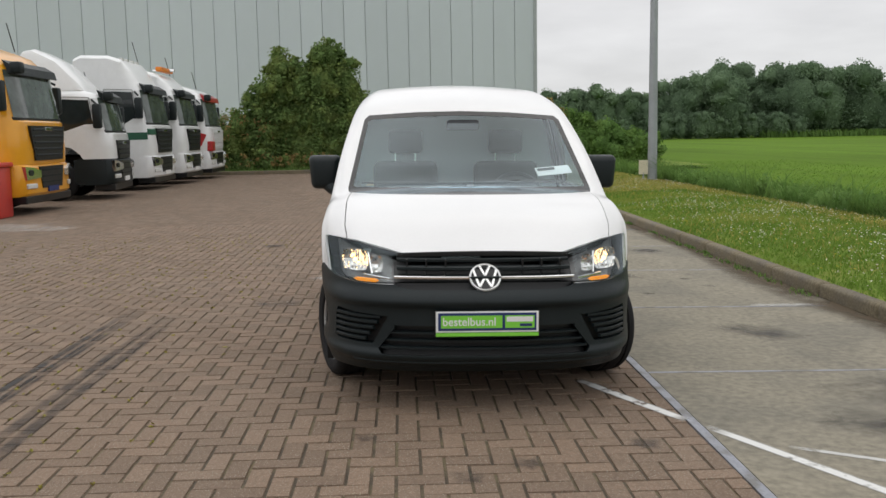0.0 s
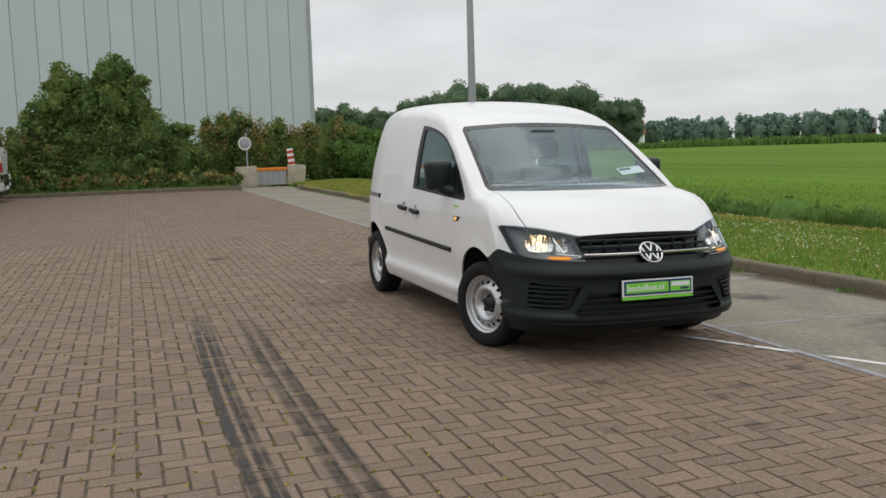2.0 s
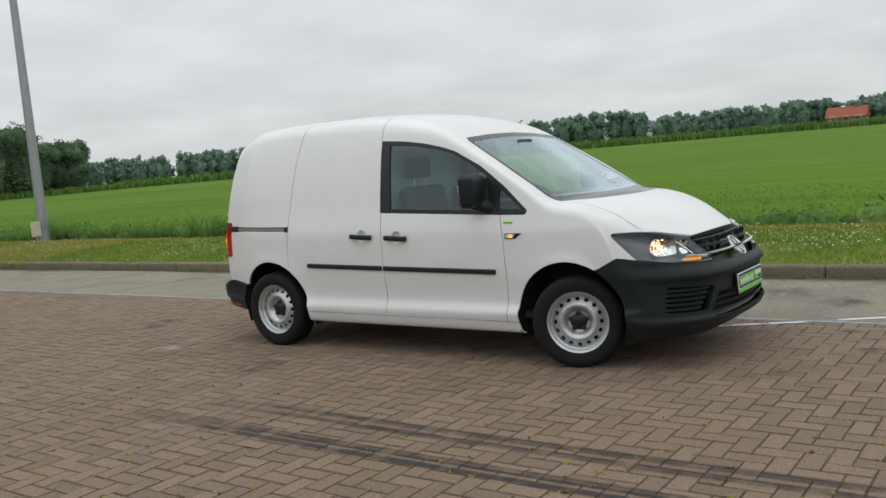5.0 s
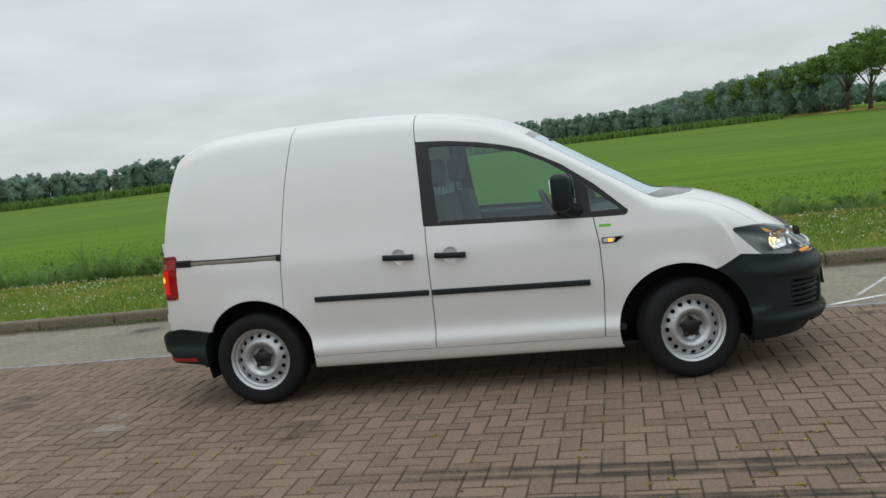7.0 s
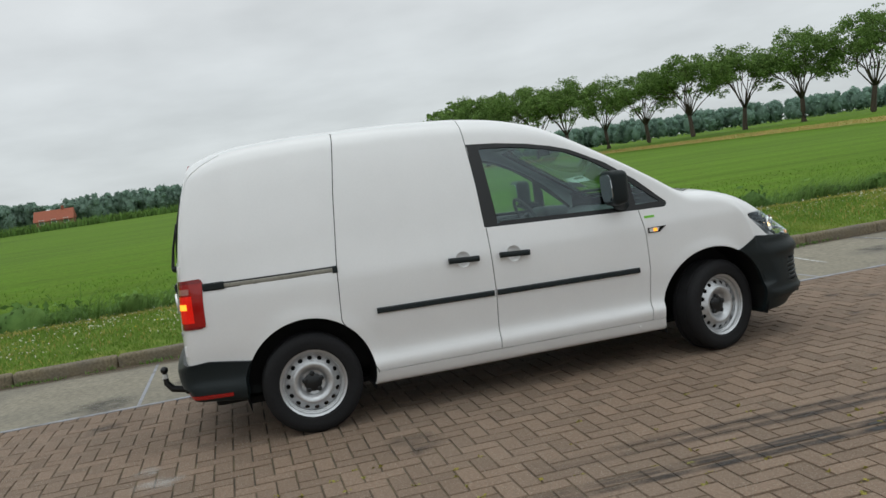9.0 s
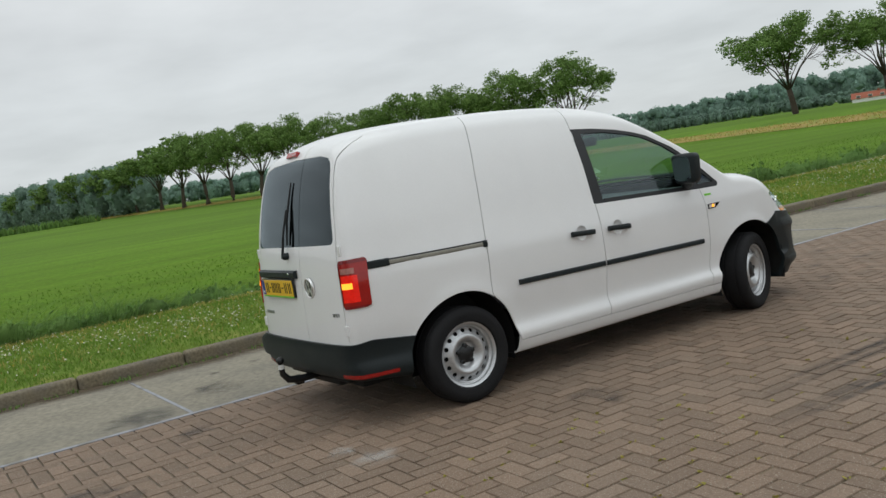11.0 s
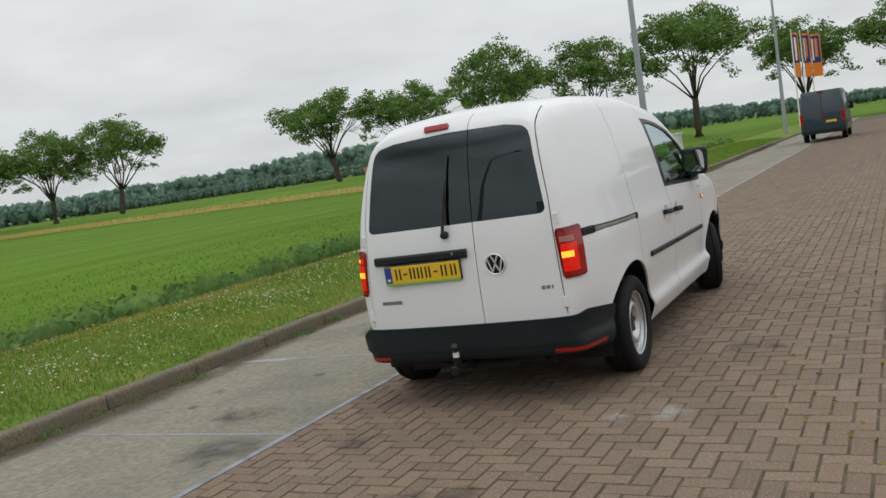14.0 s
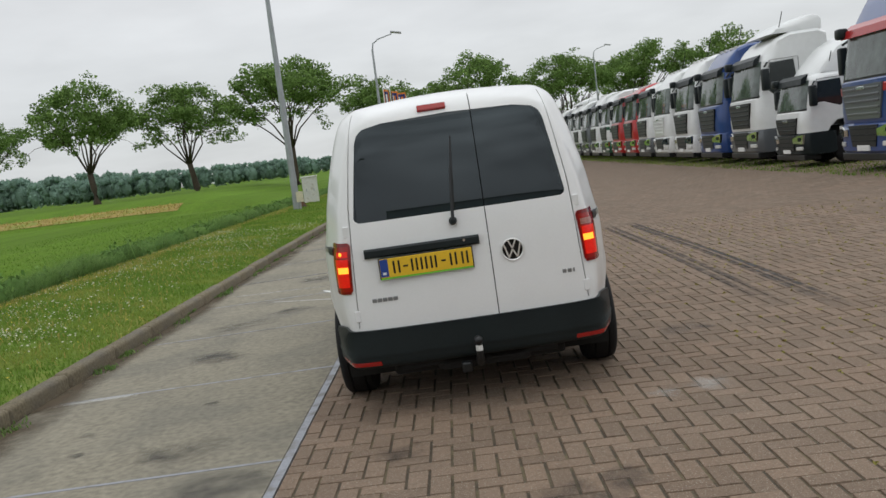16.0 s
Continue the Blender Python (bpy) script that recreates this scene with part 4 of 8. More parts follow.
# ---- fittings of the van ----
VC, VN = van["raw"][0], van["raw"][1]
_front = VC[(VC[:, 1] < -1.45) & (VN[:, 1] < -0.25) & (VC[:, 2] < 0.86)]
_rear = VC[(VC[:, 1] > 1.6) & (VN[:, 1] > 0.3)]
_side = VC[VC[:, 0] < -0.55]


def face_y(P, x, z, reach=0.035):
    """Depth of an end face at a place, from a plane through the shell's points about it."""
    d2 = (P[:, 0] - x) ** 2 + (P[:, 2] - z) ** 2
    i = np.argsort(d2)[:40]
    w = np.exp(-d2[i] / (2 * reach**2)) + 1e-9
    A = np.column_stack([np.ones(len(i)), P[i, 0] - x, P[i, 2] - z])
    return float(np.linalg.lstsq(A * w[:, None] ** 0.5, P[i, 1] * w**0.5, rcond=None)[0][0])


def front_y(x, z):
    return face_y(_front, x, z)


def rear_y(x, z):
    return face_y(_rear, x, z)


def flank_x(y, z):
    d2 = (_side[:, 1] - y) ** 2 + (_side[:, 2] - z) ** 2
    i = np.argsort(d2)[:40]
    w = np.exp(-d2[i] / (2 * 0.03**2)) + 1e-9
    A = np.column_stack([np.ones(len(i)), _side[i, 1] - y, _side[i, 2] - z])
    return float(np.linalg.lstsq(A * w[:, None] ** 0.5, _side[i, 0] * w**0.5, rcond=None)[0][0])


def bar_along(pts, out, deep, high, bm=None, taper=False):
    """A bar of rectangular section that follows points; out: outward directions at the points."""
    bm = bm or bmesh.new()
    rings = []
    for i, (p, o) in enumerate(zip(pts, out)):
        p, o = Vector(p), Vector(o).normalized()
        d = (Vector(pts[min(i + 1, len(pts) - 1)]) - Vector(pts[max(i - 1, 0)])).normalized()
        u = d.cross(o).normalized()
        k = 0.25 if taper and i in (0, len(pts) - 1) else 1.0
        h = high * k / 2
        rings.append([bm.verts.new(p + a * o + b * u) for a, b in ((-0.004, -h), (deep * 0.7 * k, -h), (deep * k, -h * 0.6), (deep * k, h * 0.6), (deep * 0.7 * k, h), (-0.004, h))])
    n = 6
    for r0, r1 in zip(rings, rings[1:]):
        for k in range(n):
            bm.faces.new((r0[k], r0[(k + 1) % n], r1[(k + 1) % n], r1[k]))
    bm.faces.new(rings[0][::-1])
    bm.faces.new(rings[-1])
    return bm


def wheel(name, at, parent):
    w = new(name)
    w.parent = parent
    w.matrix_basis = at
    tagged(w, "black tyre on a silver steel rim")
    R, S = 0.302, 40
    t = lathe([(-0.075, 0.196), (-0.096, 0.212), (-0.104, 0.245), (-0.102, 0.272), (-0.088, 0.293), (-0.070, 0.3015), (-0.05, R), (-0.047, R - 0.007), (-0.038, R - 0.007), (-0.035, R), (0.0, R + 0.001),
               (0.035, R), (0.038, R - 0.007), (0.047, R - 0.007), (0.05, R), (0.075, 0.300), (0.098, 0.275), (0.100, 0.24), (0.085, 0.205), (0.075, 0.19)], S)
    part("tyre", t, M["rubber"], w, smooth=True)
    rim = lathe([(-0.078, 0.194), (-0.084, 0.203), (-0.087, 0.2075), (-0.083, 0.2095), (-0.079, 0.205), (-0.072, 0.199), (-0.068, 0.191), (-0.054, 0.187), (-0.050, 0.181), (-0.054, 0.177),
                 (-0.050, 0.172), (-0.034, 0.169)], S)
    # disc with a ring of sixteen flat oval holes
    r0, r1, x0, x1 = 0.132, 0.169, -0.060, -0.034
    for k in range(16):
        a0, da = 2 * math.pi * k / 16, math.pi / 16
        def pt(a, r):
            q = (r - r0) / (r1 - r0)
            return rim.verts.new((x0 + (x1 - x0) * q, r * math.cos(a), r * math.sin(a)))
        rm = (r0 + r1) / 2
        outer = [pt(a0 + u * da, rr) for u, rr in ((1, rm), (1, r1), (0, r1), (-1, r1), (-1, rm), (-1, r0), (0, r0), (1, r0))]
        hole = []
        for i in range(8):
            th = math.pi / 4 * i
            hole.append(pt(a0 + 0.0155 * math.cos(th) / rm, rm + 0.0125 * math.sin(th)))
        for i in range(8):
            rim.faces.new((outer[i], outer[(i + 1) % 8], hole[(i + 1) % 8], hole[i]))
        deep = [rim.verts.new((v.co.x + 0.006, v.co.y, v.co.z)) for v in hole]
        for i in range(8):
            rim.faces.new((hole[i], hole[(i + 1) % 8], deep[(i + 1) % 8], deep[i]))
    lathe([(-0.060, 0.132), (-0.070, 0.122), (-0.072, 0.112), (-0.066, 0.099), (-0.048, 0.084), (-0.033, 0.075), (-0.030, 0.068), (-0.032, 0.03)], S, bm=rim)
    bmesh.ops.remove_doubles(rim, verts=rim.verts, dist=0.0004)
    part("rim", rim, M["steel"], w, "silver pressed steel rim with round holes", smooth=True)
    hub = lathe([(-0.026, 0.056), (-0.046, 0.054), (-0.052, 0.046), (-0.053, 0.0)], 20)
    for k in range(5):
        a = 2 * math.pi * k / 5 + math.pi / 2
        lathe([(-0.026, 0.017), (-0.050, 0.016), (-0.055, 0.010), (-0.055, 0.0)], 10, bm=hub, origin=(0, 0.052 * math.cos(a), 0.052 * math.sin(a)))
    part("hub_cap", hub, M["black"], w, "black plastic hub cap", smooth=True)
    drum = lathe([(-0.02, 0.0), (-0.02, 0.15), (0.06, 0.17), (0.06, 0.0)], 24)
    part("brake_drum", drum, M["under"], w)
    return w


STEER = 18
for y, sx in ((-1.365, -1), (-1.365, 1), (1.365, -1), (1.365, 1)):
    turn = (STEER if y < 0 else 0) + (0 if sx < 0 else 180)
    wheel("wheel", pose(0.762 * sx, y, 0.300, 0, 0, turn), VAN)

# wheel wells, floor pan, axle
for y in (-1.35, 1.365):
    for sx in (-1, 1):
        b = bmesh.new()
        pr = [(0.40 * math.cos(a), 0.40 * math.sin(a)) for a in np.linspace(-0.35, math.pi + 0.35, 17)]
        r0 = [b.verts.new((sx * (0.845 if y < 0 else 0.788), y + p[0], 0.315 + p[1])) for p in pr]
        r1 = [b.verts.new((sx * 0.50, y + p[0], 0.315 + p[1])) for p in pr]
        for k in range(16):
            b.faces.new((r0[k], r0[k + 1], r1[k + 1], r1[k]))
        b.faces.new(r1)
        part("wheel_arch_liner", b, M["under"], VAN)
b = bmesh.new()
box(-0.50, 0.50, -1.9, 1.95, 0.20, 0.30, 0.02, bm=b)
box(-0.74, 0.74, -0.92, 0.92, 0.20, 0.30, 0.02, bm=b)
box(-0.60, 0.60, 1.33, 1.40, 0.26, 0.33, 0.02, bm=b)
box(-0.30, 0.25, 1.55, 2.02, 0.20, 0.36, 0.04, bm=b)
part("floor_pan", b, M["under"], VAN)

M["track"] = mat("track_metal", (0.30, 0.29, 0.25), 0.45, metal=0.4, var=0.2)
# side mouldings, rails, door handles, side repeaters, fuel-saving badge
for sx in (-1, 1):
    def on(y, z, out=0.0):
        return (sx * (-flank_x(y, z) + out), y, z)
    for y0, y1, z0, z1 in ((0.927, 0.182, 0.668, 0.651), (0.160, -0.812, 0.650, 0.630)):
        ys = np.linspace(y0, y1, 9)
        b = bar_along([on(y, z0 + (z1 - z0) * (y - y0) / (y1 - y0)) for y in ys], [(sx, 0, 0)] * 9, 0.016, 0.034)
        part("side_moulding", b, M["plastic"], VAN)
    ys = np.linspace(1.135, 1.80, 8)
    b = bar_along([on(y, 0.958 - 0.002 + 0.012 * (y - 1.13)) for y in ys], [(sx, 0, 0)] * 8, 0.003, 0.042)
    r = part("door_rail", b, M["black"], VAN, "grey sliding door track")
    b = bar_along([on(y, 0.958 - 0.002 + 0.012 * (y - 1.13)) for y in ys], [(sx, 0, 0)] * 8, 0.006, 0.024)
    part("track", b, M["track"], r)
    ys = np.linspace(1.79, 1.915, 5)
    part("rail_end", bar_along([on(y, 0.966) for y in ys], [(sx, 0, 0)] * 5, 0.012, 0.046), M["plastic"], r)
    part("rail_end", bar_along([on(y, 0.957) for y in (1.125, 1.14, 1.155)], [(sx, 0, 0)] * 3, 0.012, 0.042), M["plastic"], r)
    for yc, zc in ((0.350, 0.888), (0.020, 0.874)):
        cup = lathe([(0.0015, 0.0485), (-0.001, 0.0455), (-0.008, 0.041), (-0.016, 0.030), (-0.020, 0.016), (-0.021, 0.0)], 28)
        bmesh.ops.transform(cup, matrix=Matrix.Translation(on(yc, zc, 0.0)) @ Matrix.Diagonal((sx, 1, 1.08, 1)) @ pose(0, 0, 0), verts=cup.verts)
        h = part("door_handle_cup", cup, M["paint"], VAN, smooth=True)
        ys = np.linspace(yc + 0.097, yc - 0.097, 9)
        b = bar_along([on(y, zc + 0.006 * (y - yc) / 0.097, 0.012 + 0.016 * math.cos((y - yc) / 0.097 * 1.3)) for y in ys], [(sx, 0, 0)] * 9, 0.016, 0.034, taper=False)
        box(*sorted((sx * (-flank_x(yc + 0.08, zc) - 0.005), sx * (-flank_x(yc + 0.08, zc) + 0.02))), yc + 0.062, yc + 0.095, zc - 0.014, zc + 0.018, 0.005, bm=b)
        box(*sorted((sx * (-flank_x(yc - 0.08, zc) - 0.005), sx * (-flank_x(yc - 0.08, zc) + 0.02))), yc - 0.095, yc - 0.062, zc - 0.02, zc + 0.012, 0.005, bm=b)
        part("handle", b, M["plastic"], h, "black grip", smooth=True)
    xo = -flank_x(-0.96, 0.87)
    rep = prism([(-0.905, 0.857), (-0.905, 0.892), (-1.035, 0.892), (-1.005, 0.872), (-0.985, 0.857)], "x", sx * (xo - 0.012), sx * (xo + 0.006))
    q = part("side_repeater", rep, M["gloss_black"], VAN)
    amb = prism([(-0.912, 0.863), (-0.912, 0.887), (-0.985, 0.887), (-0.972, 0.863)], "x", sx * (xo - 0.012), sx * (xo + 0.009))
    part("lens", amb, M["clear_lens"], q)
    amb = prism([(-0.940, 0.865), (-0.940, 0.885), (-0.965, 0.885), (-0.965, 0.865)], "x", sx * (xo - 0.012), sx * (xo + 0.0105))
    part("bulb", amb, M["amber_lit"], q)
    xg = -flank_x(-0.93, 0.965)
    bad = prism([(-0.895, 0.956), (-0.895, 0.972), (-0.965, 0.970), (-0.965, 0.955)], "x", sx * (xg - 0.01), sx * (xg + 0.003))
    part("badge_sticker", bad, M["plate_g"], VAN, "small green sticker")
    for yy in (0.86, -0.78):
        pl = lathe([(-0.003, 0.012), (0.003, 0.010), (0.003, 0)], 12)
        bmesh.ops.transform(pl, matrix=Matrix.Translation(on(yy, 0.262)) @ Matrix.Diagonal((sx, 1, 1, 1)), verts=pl.verts)
        part("jack_point_plug", pl, M["paint"], VAN)

# door mirrors
for sx in (-1, 1):
    mir = new("door_mirror")
    mir.parent = VAN
    tagged(mir, "black plastic door mirror")
    b = box(-0.102, 0.102, -0.085, 0.036, -0.112, 0.112, 0.036, 4)
    for v in b.verts:
        if v.co.y < 0:
            k = 1 - 0.45 * (v.co.y / -0.085) ** 2
            v.co.x *= 0.55 + 0.45 * k
            v.co.z *= 0.72 + 0.28 * k
        v.co.x *= 1 + 0.10 * (v.co.z / 0.12)
    bmesh.ops.transform(b, matrix=Matrix.Translation((sx * 0.922, -0.672, 1.185)), verts=b.verts)
    part("housing", b, M["plastic"], mir, smooth=True)
    b = tube([(sx * 0.80, -0.80, 1.055), (sx * 0.86, -0.74, 1.075), (sx * 0.90, -0.70, 1.10), (sx * 0.91, -0.69, 1.13)], [0.042, 0.045, 0.045, 0.05], 12)
    part("arm", b, M["plastic"], mir, smooth=True)
    rim = [(math.copysign(abs(math.cos(a)) ** 0.5, math.cos(a)) * 0.080, math.copysign(abs(math.sin(a)) ** 0.5, math.sin(a)) * 0.088) for a in np.linspace(0, 2 * math.pi, 25)[:-1]]
    b = prism(rim, "y", 0.0, 0.004)
    bmesh.ops.transform(b, matrix=Matrix.Translation((sx * 0.922, -0.6375, 1.187)) @ pose(0, 0, 0, -1.5, 0, sx * -1.0), verts=b.verts)
    part("mirror_glass", b, mat("mirror", (0.8, 0.82, 0.84), 0.02, metal=1.0, var=0.01, rvar=0.0), mir, "mirror glass")

# headlights
def bowl(at, rx, rz, deep, nu, nv, seed, slope=0.0):
    """A fluted reflector: flat facets on a hollow oval, open to the front."""
    q = random.Random(seed)
    b = bmesh.new()
    rows = []
    for j in range(nv + 1):
        v = -1 + 2 * j / nv
        row = []
        for i in range(nu + 1):
            u = -1 + 2 * i / nu
            x, z = u * math.sqrt(1 - 0.30 * v * v), v * math.sqrt(1 - 0.30 * u * u)
            back = slope * x * rx + deep * max(0.0, 1 - 0.62 * (x * x + z * z)) + 0.004 * (i % 2) + q.uniform(-0.002, 0.002)
            row.append(b.verts.new((at[0] + x * rx, at[1] + back, at[2] + z * rz)))
        rows.append(row)
    for r0, r1 in zip(rows, rows[1:]):
        for i in range(nu):
            b.faces.new((r0[i], r0[i + 1], r1[i + 1], r1[i]))
    return b


for h, sx in van["lamps"]:
    def hp(x, z, back):
        return (sx * x, front_y(sx * x, z) + back, z)
    def tilt(x0, x1, z):
        return sx * (hp(x1, z, 0)[1] - hp(x0, z, 0)[1]) / (x1 - x0)
    part("reflector", bowl(hp(0.675, 0.768, 0.020), 0.072, 0.058, 0.065, 12, 6, 3, tilt(0.60, 0.75, 0.768)), M["reflector"], h, "fluted mirror reflector")
    part("reflector", bowl(hp(0.560, 0.757, 0.016), 0.036, 0.046, 0.05, 5, 5, 4, tilt(0.52, 0.60, 0.757)), M["reflector"], h, "small mirror reflector")
    b = bmesh.new()
    for dx, dz, rr in ((0.0, 0.0, 0.013), (-0.018, -0.012, 0.008), (0.020, 0.014, 0.008)):
        bmesh.ops.create_uvsphere(b, u_segments=10, v_segments=8, radius=rr, matrix=Matrix.Translation(hp(0.675 + dx, 0.766 + dz, 0.062)))
    part("bulb", b, M["bulb"], h, "glowing warm bulb", smooth=True)
    # bright divider between the two bowls, bezel under them
    b = bar_along([hp(0.604 - 0.006 * k, 0.812 - 0.024 * k, 0.010) for k in range(5)], [(0, -1, 0)] * 5, 0.012, 0.010)
    part("divider", b, M["chrome"], h)
    xs = np.linspace(0.488, 0.625, 8)
    b = bar_along([hp(x, 0.694 + 0.10 * (x - 0.49), 0.006) for x in xs], [(0, -1, 0)] * 8, 0.008, 0.014)
    part("trim", b, M["chrome"], h)
    xs = np.linspace(0.545, 0.675, 8)
    b = bar_along([hp(x, 0.684 + 0.02 * (x - 0.54), 0.004) for x in xs], [(0, -1, 0)] * 8, 0.006, 0.020, taper=True)
    part("indicator", b, M["amber_faint"], h, "amber indicator")

# grille: slats, chrome bar, badge; all follow one bow across the nose
_gx = np.linspace(-0.46, 0.46, 31)


BOWS = {}


def nose_y(x, z):
    if z not in BOWS:
        BOWS[z] = np.polyfit(_gx**2, [front_y(q, z) for q in _gx], 2)
    return float(np.polyval(BOWS[z], x * x))


for z, d, hgt in ((0.780, 0.030, 0.020), (0.744, 0.036, 0.022), (0.704, 0.036, 0.014)):
    xs = np.linspace(-0.452, 0.452, 25)
    b = bar_along([(x, nose_y(x, z) + 0.034, z) for x in xs], [(0, -1, 0)] * 25, d, hgt)
    part("slat", b, M["plastic"], van["grille_ob"])
for a0, a1 in ((-0.466, -0.082), (0.082, 0.466)):
    xs = np.linspace(a0, a1, 12)
    b = bar_along([(x, nose_y(x, 0.700) + 0.012, 0.703) for x in xs], [(0, -1, 0)] * 12, 0.018, 0.016)
    part("chrome_bar", b, M["chrome"], van["grille_ob"], "bright chrome bar")
xs = np.linspace(-0.452, 0.452, 25)
b = bar_along([(x, nose_y(x, 0.80) + 0.008, 0.799 + 0.014 * (1 - (x / 0.47) ** 2)) for x in xs], [(0, -1, 0)] * 25, 0.004, 0.026)
part("top_trim", b, M["black"], van["grille_ob"])
for x in np.linspace(-0.4, 0.4, 9):
    if abs(x) > 0.1:
        b = box(x - 0.004, x + 0.004, nose_y(x, 0.73) + 0.02, nose_y(x, 0.73) + 0.05, 0.68, 0.79)
        part("grille_rib", b, M["black"], van["grille_ob"])


M["badge_chrome"] = mat("satin_chrome", (0.86, 0.86, 0.85), 0.34, metal=0.75, var=0.05)


def roundel(name, at, r, parent):
    g = new(name)
    g.parent = parent
    g.matrix_basis = at
    tagged(g, "round chrome badge on a dark disc")
    part("ring", lathe([(0.0, r), (-0.010, r * 0.98), (-0.013, r * 0.93), (-0.010, r * 0.87), (-0.004, r * 0.86)], 36, "y"), M["badge_chrome"], g, smooth=True)
    part("disc", lathe([(0.0, r * 0.97), (-0.005, r * 0.9), (-0.005, 0.0)], 36, "y"), M["gloss_black"], g)

    def stroke(pts, w=0.135):
        b = bmesh.new()
        for (x0, z0), (x1, z1) in zip(pts, pts[1:]):
            d = Vector((x1 - x0, z1 - z0)).normalized()
            n = Vector((-d.y, d.x)) * w / 2
            q = [(x0 + n.x, z0 + n.y), (x1 + n.x, z1 + n.y), (x1 - n.x, z1 - n.y), (x0 - n.x, z0 - n.y)]
            prism([(a * r, c * r) for a, c in q], "y", -0.004, -0.010, bm=b)
        part("chevron", b, M["badge_chrome"], g)

    stroke([(-0.33, 0.82), (0.0, 0.10), (0.33, 0.82)])
    stroke([(-0.72, 0.52), (-0.37, -0.70), (0.0, 0.02), (0.37, -0.70), (0.72, 0.52)])
    return g


lean = math.degrees(math.atan2(nose_y(0, 0.77) - nose_y(0, 0.63), 0.14))
roundel("front_badge", pose(0, (nose_y(0, 0.77) + nose_y(0, 0.63)) / 2 - 0.004, 0.701, -lean, 0, 0), 0.083, VAN)

# lower intake slats, vents
for z in (0.345, 0.383, 0.422):
    half = 0.455 + (0.462 - z) / 0.127 * 0.09
    xs = np.linspace(-half, half, 21)
    part("intake_slat", bar_along([(x, front_y(x, z) + 0.03, z) for x in xs], [(0, -1, 0)] * 21, 0.026, 0.014), M["plastic"], van["front_bumper"])
for sx in (-1, 1):
    for z in (0.382, 0.412, 0.442, 0.472, 0.500):
        xs = np.linspace(0.525 + (0.508 - z) / 0.146 * 0.095, 0.80, 9)
        part("vent_slat", bar_along([(sx * x, front_y(sx * x, z) + 0.02, z) for x in xs], [(sx * 0.5, -0.85, 0)] * 9, 0.019, 0.019), M["plastic"], van["front_bumper"])
xs = np.linspace(-0.68, 0.68, 21)
part("lip", bar_along([(x, front_y(x, 0.28) + 0.004, 0.275) for x in xs], [(0, -1, 0)] * 21, 0.020, 0.022), M["plastic"], van["front_bumper"])

# front plate with dealer wording
FP = new("front_plate")
FP.parent = VAN
tagged(FP, "green and white advertising plate in a dark holder")
FP.matrix_basis = pose(0.005, front_y(0, 0.50) - 0.018, 0.487, -3, 0, 0)
part("holder", box(-0.268, 0.268, -0.004, 0.012, -0.075, 0.058, 0.004), M["black"], FP)
part("plate", box(-0.262, 0.262, -0.008, 0.0, -0.052, 0.055, 0.003), M["white"], FP)
part("border", box(-0.250, 0.250, -0.0095, -0.002, -0.043, 0.047), M["plate_n"], FP)
part("strip", box(-0.262, 0.262, -0.0085, -0.001, -0.073, -0.054, 0.002), M["plate_g"], FP, "bright green strip")
part("panel", box(-0.236, 0.076, -0.0105, -0.003, -0.030, 0.034), M["plate_g"], FP, "green panel")
part("panel", box(0.090, 0.240, -0.0105, -0.003, -0.030, 0.034), M["plate_g"], FP, "green panel")
ob = part_mesh("lettering", text_mesh("bestelbus.nl", 0.058, M["white"], bold=0.0006), FP, "white lettering")
ob.matrix_basis = pose(-0.092, -0.0115, 0.001, 90, 0, 0)
part("logo_bar", box(0.098, 0.232, -0.0120, -0.0045, 0.002, 0.028), M["white"], FP, "white logo bar")
part("logo_bar", box(0.165, 0.228, -0.0120, -0.0045, -0.022, -0.008), M["plate_n"], FP, "dark logo bar")

# rear plate: yellow, its characters as bars
RP = new("rear_plate")
RP.parent = VAN
tagged(RP, "yellow number plate with dark bars and a blue field")
yp = rear_y(0.22, 0.835)
RP.matrix_basis = pose(0.226, yp + 0.016, 0.850, 2, 0, 180)
part("holder", box(-0.266, 0.266, -0.006, 0.012, -0.062, 0.060, 0.004), M["black"], RP)
part("plate", box(-0.26, 0.26, -0.010, 0.0, -0.052, 0.055, 0.003), M["plate_y"], RP)
part("field", box(-0.258, -0.213, -0.0115, -0.002, -0.046, 0.053), M["plate_b"], RP, "blue field")
part("strip", box(-0.26, 0.26, -0.0105, -0.002, -0.061, -0.0525), M["plate_g"], RP, "green strip")
part("bar", box(-0.246, -0.226, -0.0125, -0.003, -0.034, -0.020), M["white"], RP, "small white bar")
for x, w in ((-0.180, 0.011), (-0.152, 0.011), (-0.078, 0.011), (-0.052, 0.011), (-0.025, 0.011), (0.001, 0.011), (0.030, 0.011), (0.055, 0.011), (0.140, 0.011), (0.168, 0.011), (0.205, 0.011), (0.232, 0.011)):
    part("bar", box(x - w / 2, x + w / 2, -0.0125, -0.003, -0.032, 0.038, 0.002), M["black"], RP, "dark character bar")
for x in (-0.115, 0.098):
    part("bar", box(x - 0.013, x + 0.013, -0.0125, -0.003, -0.002, 0.007), M["black"], RP, "dark dash")

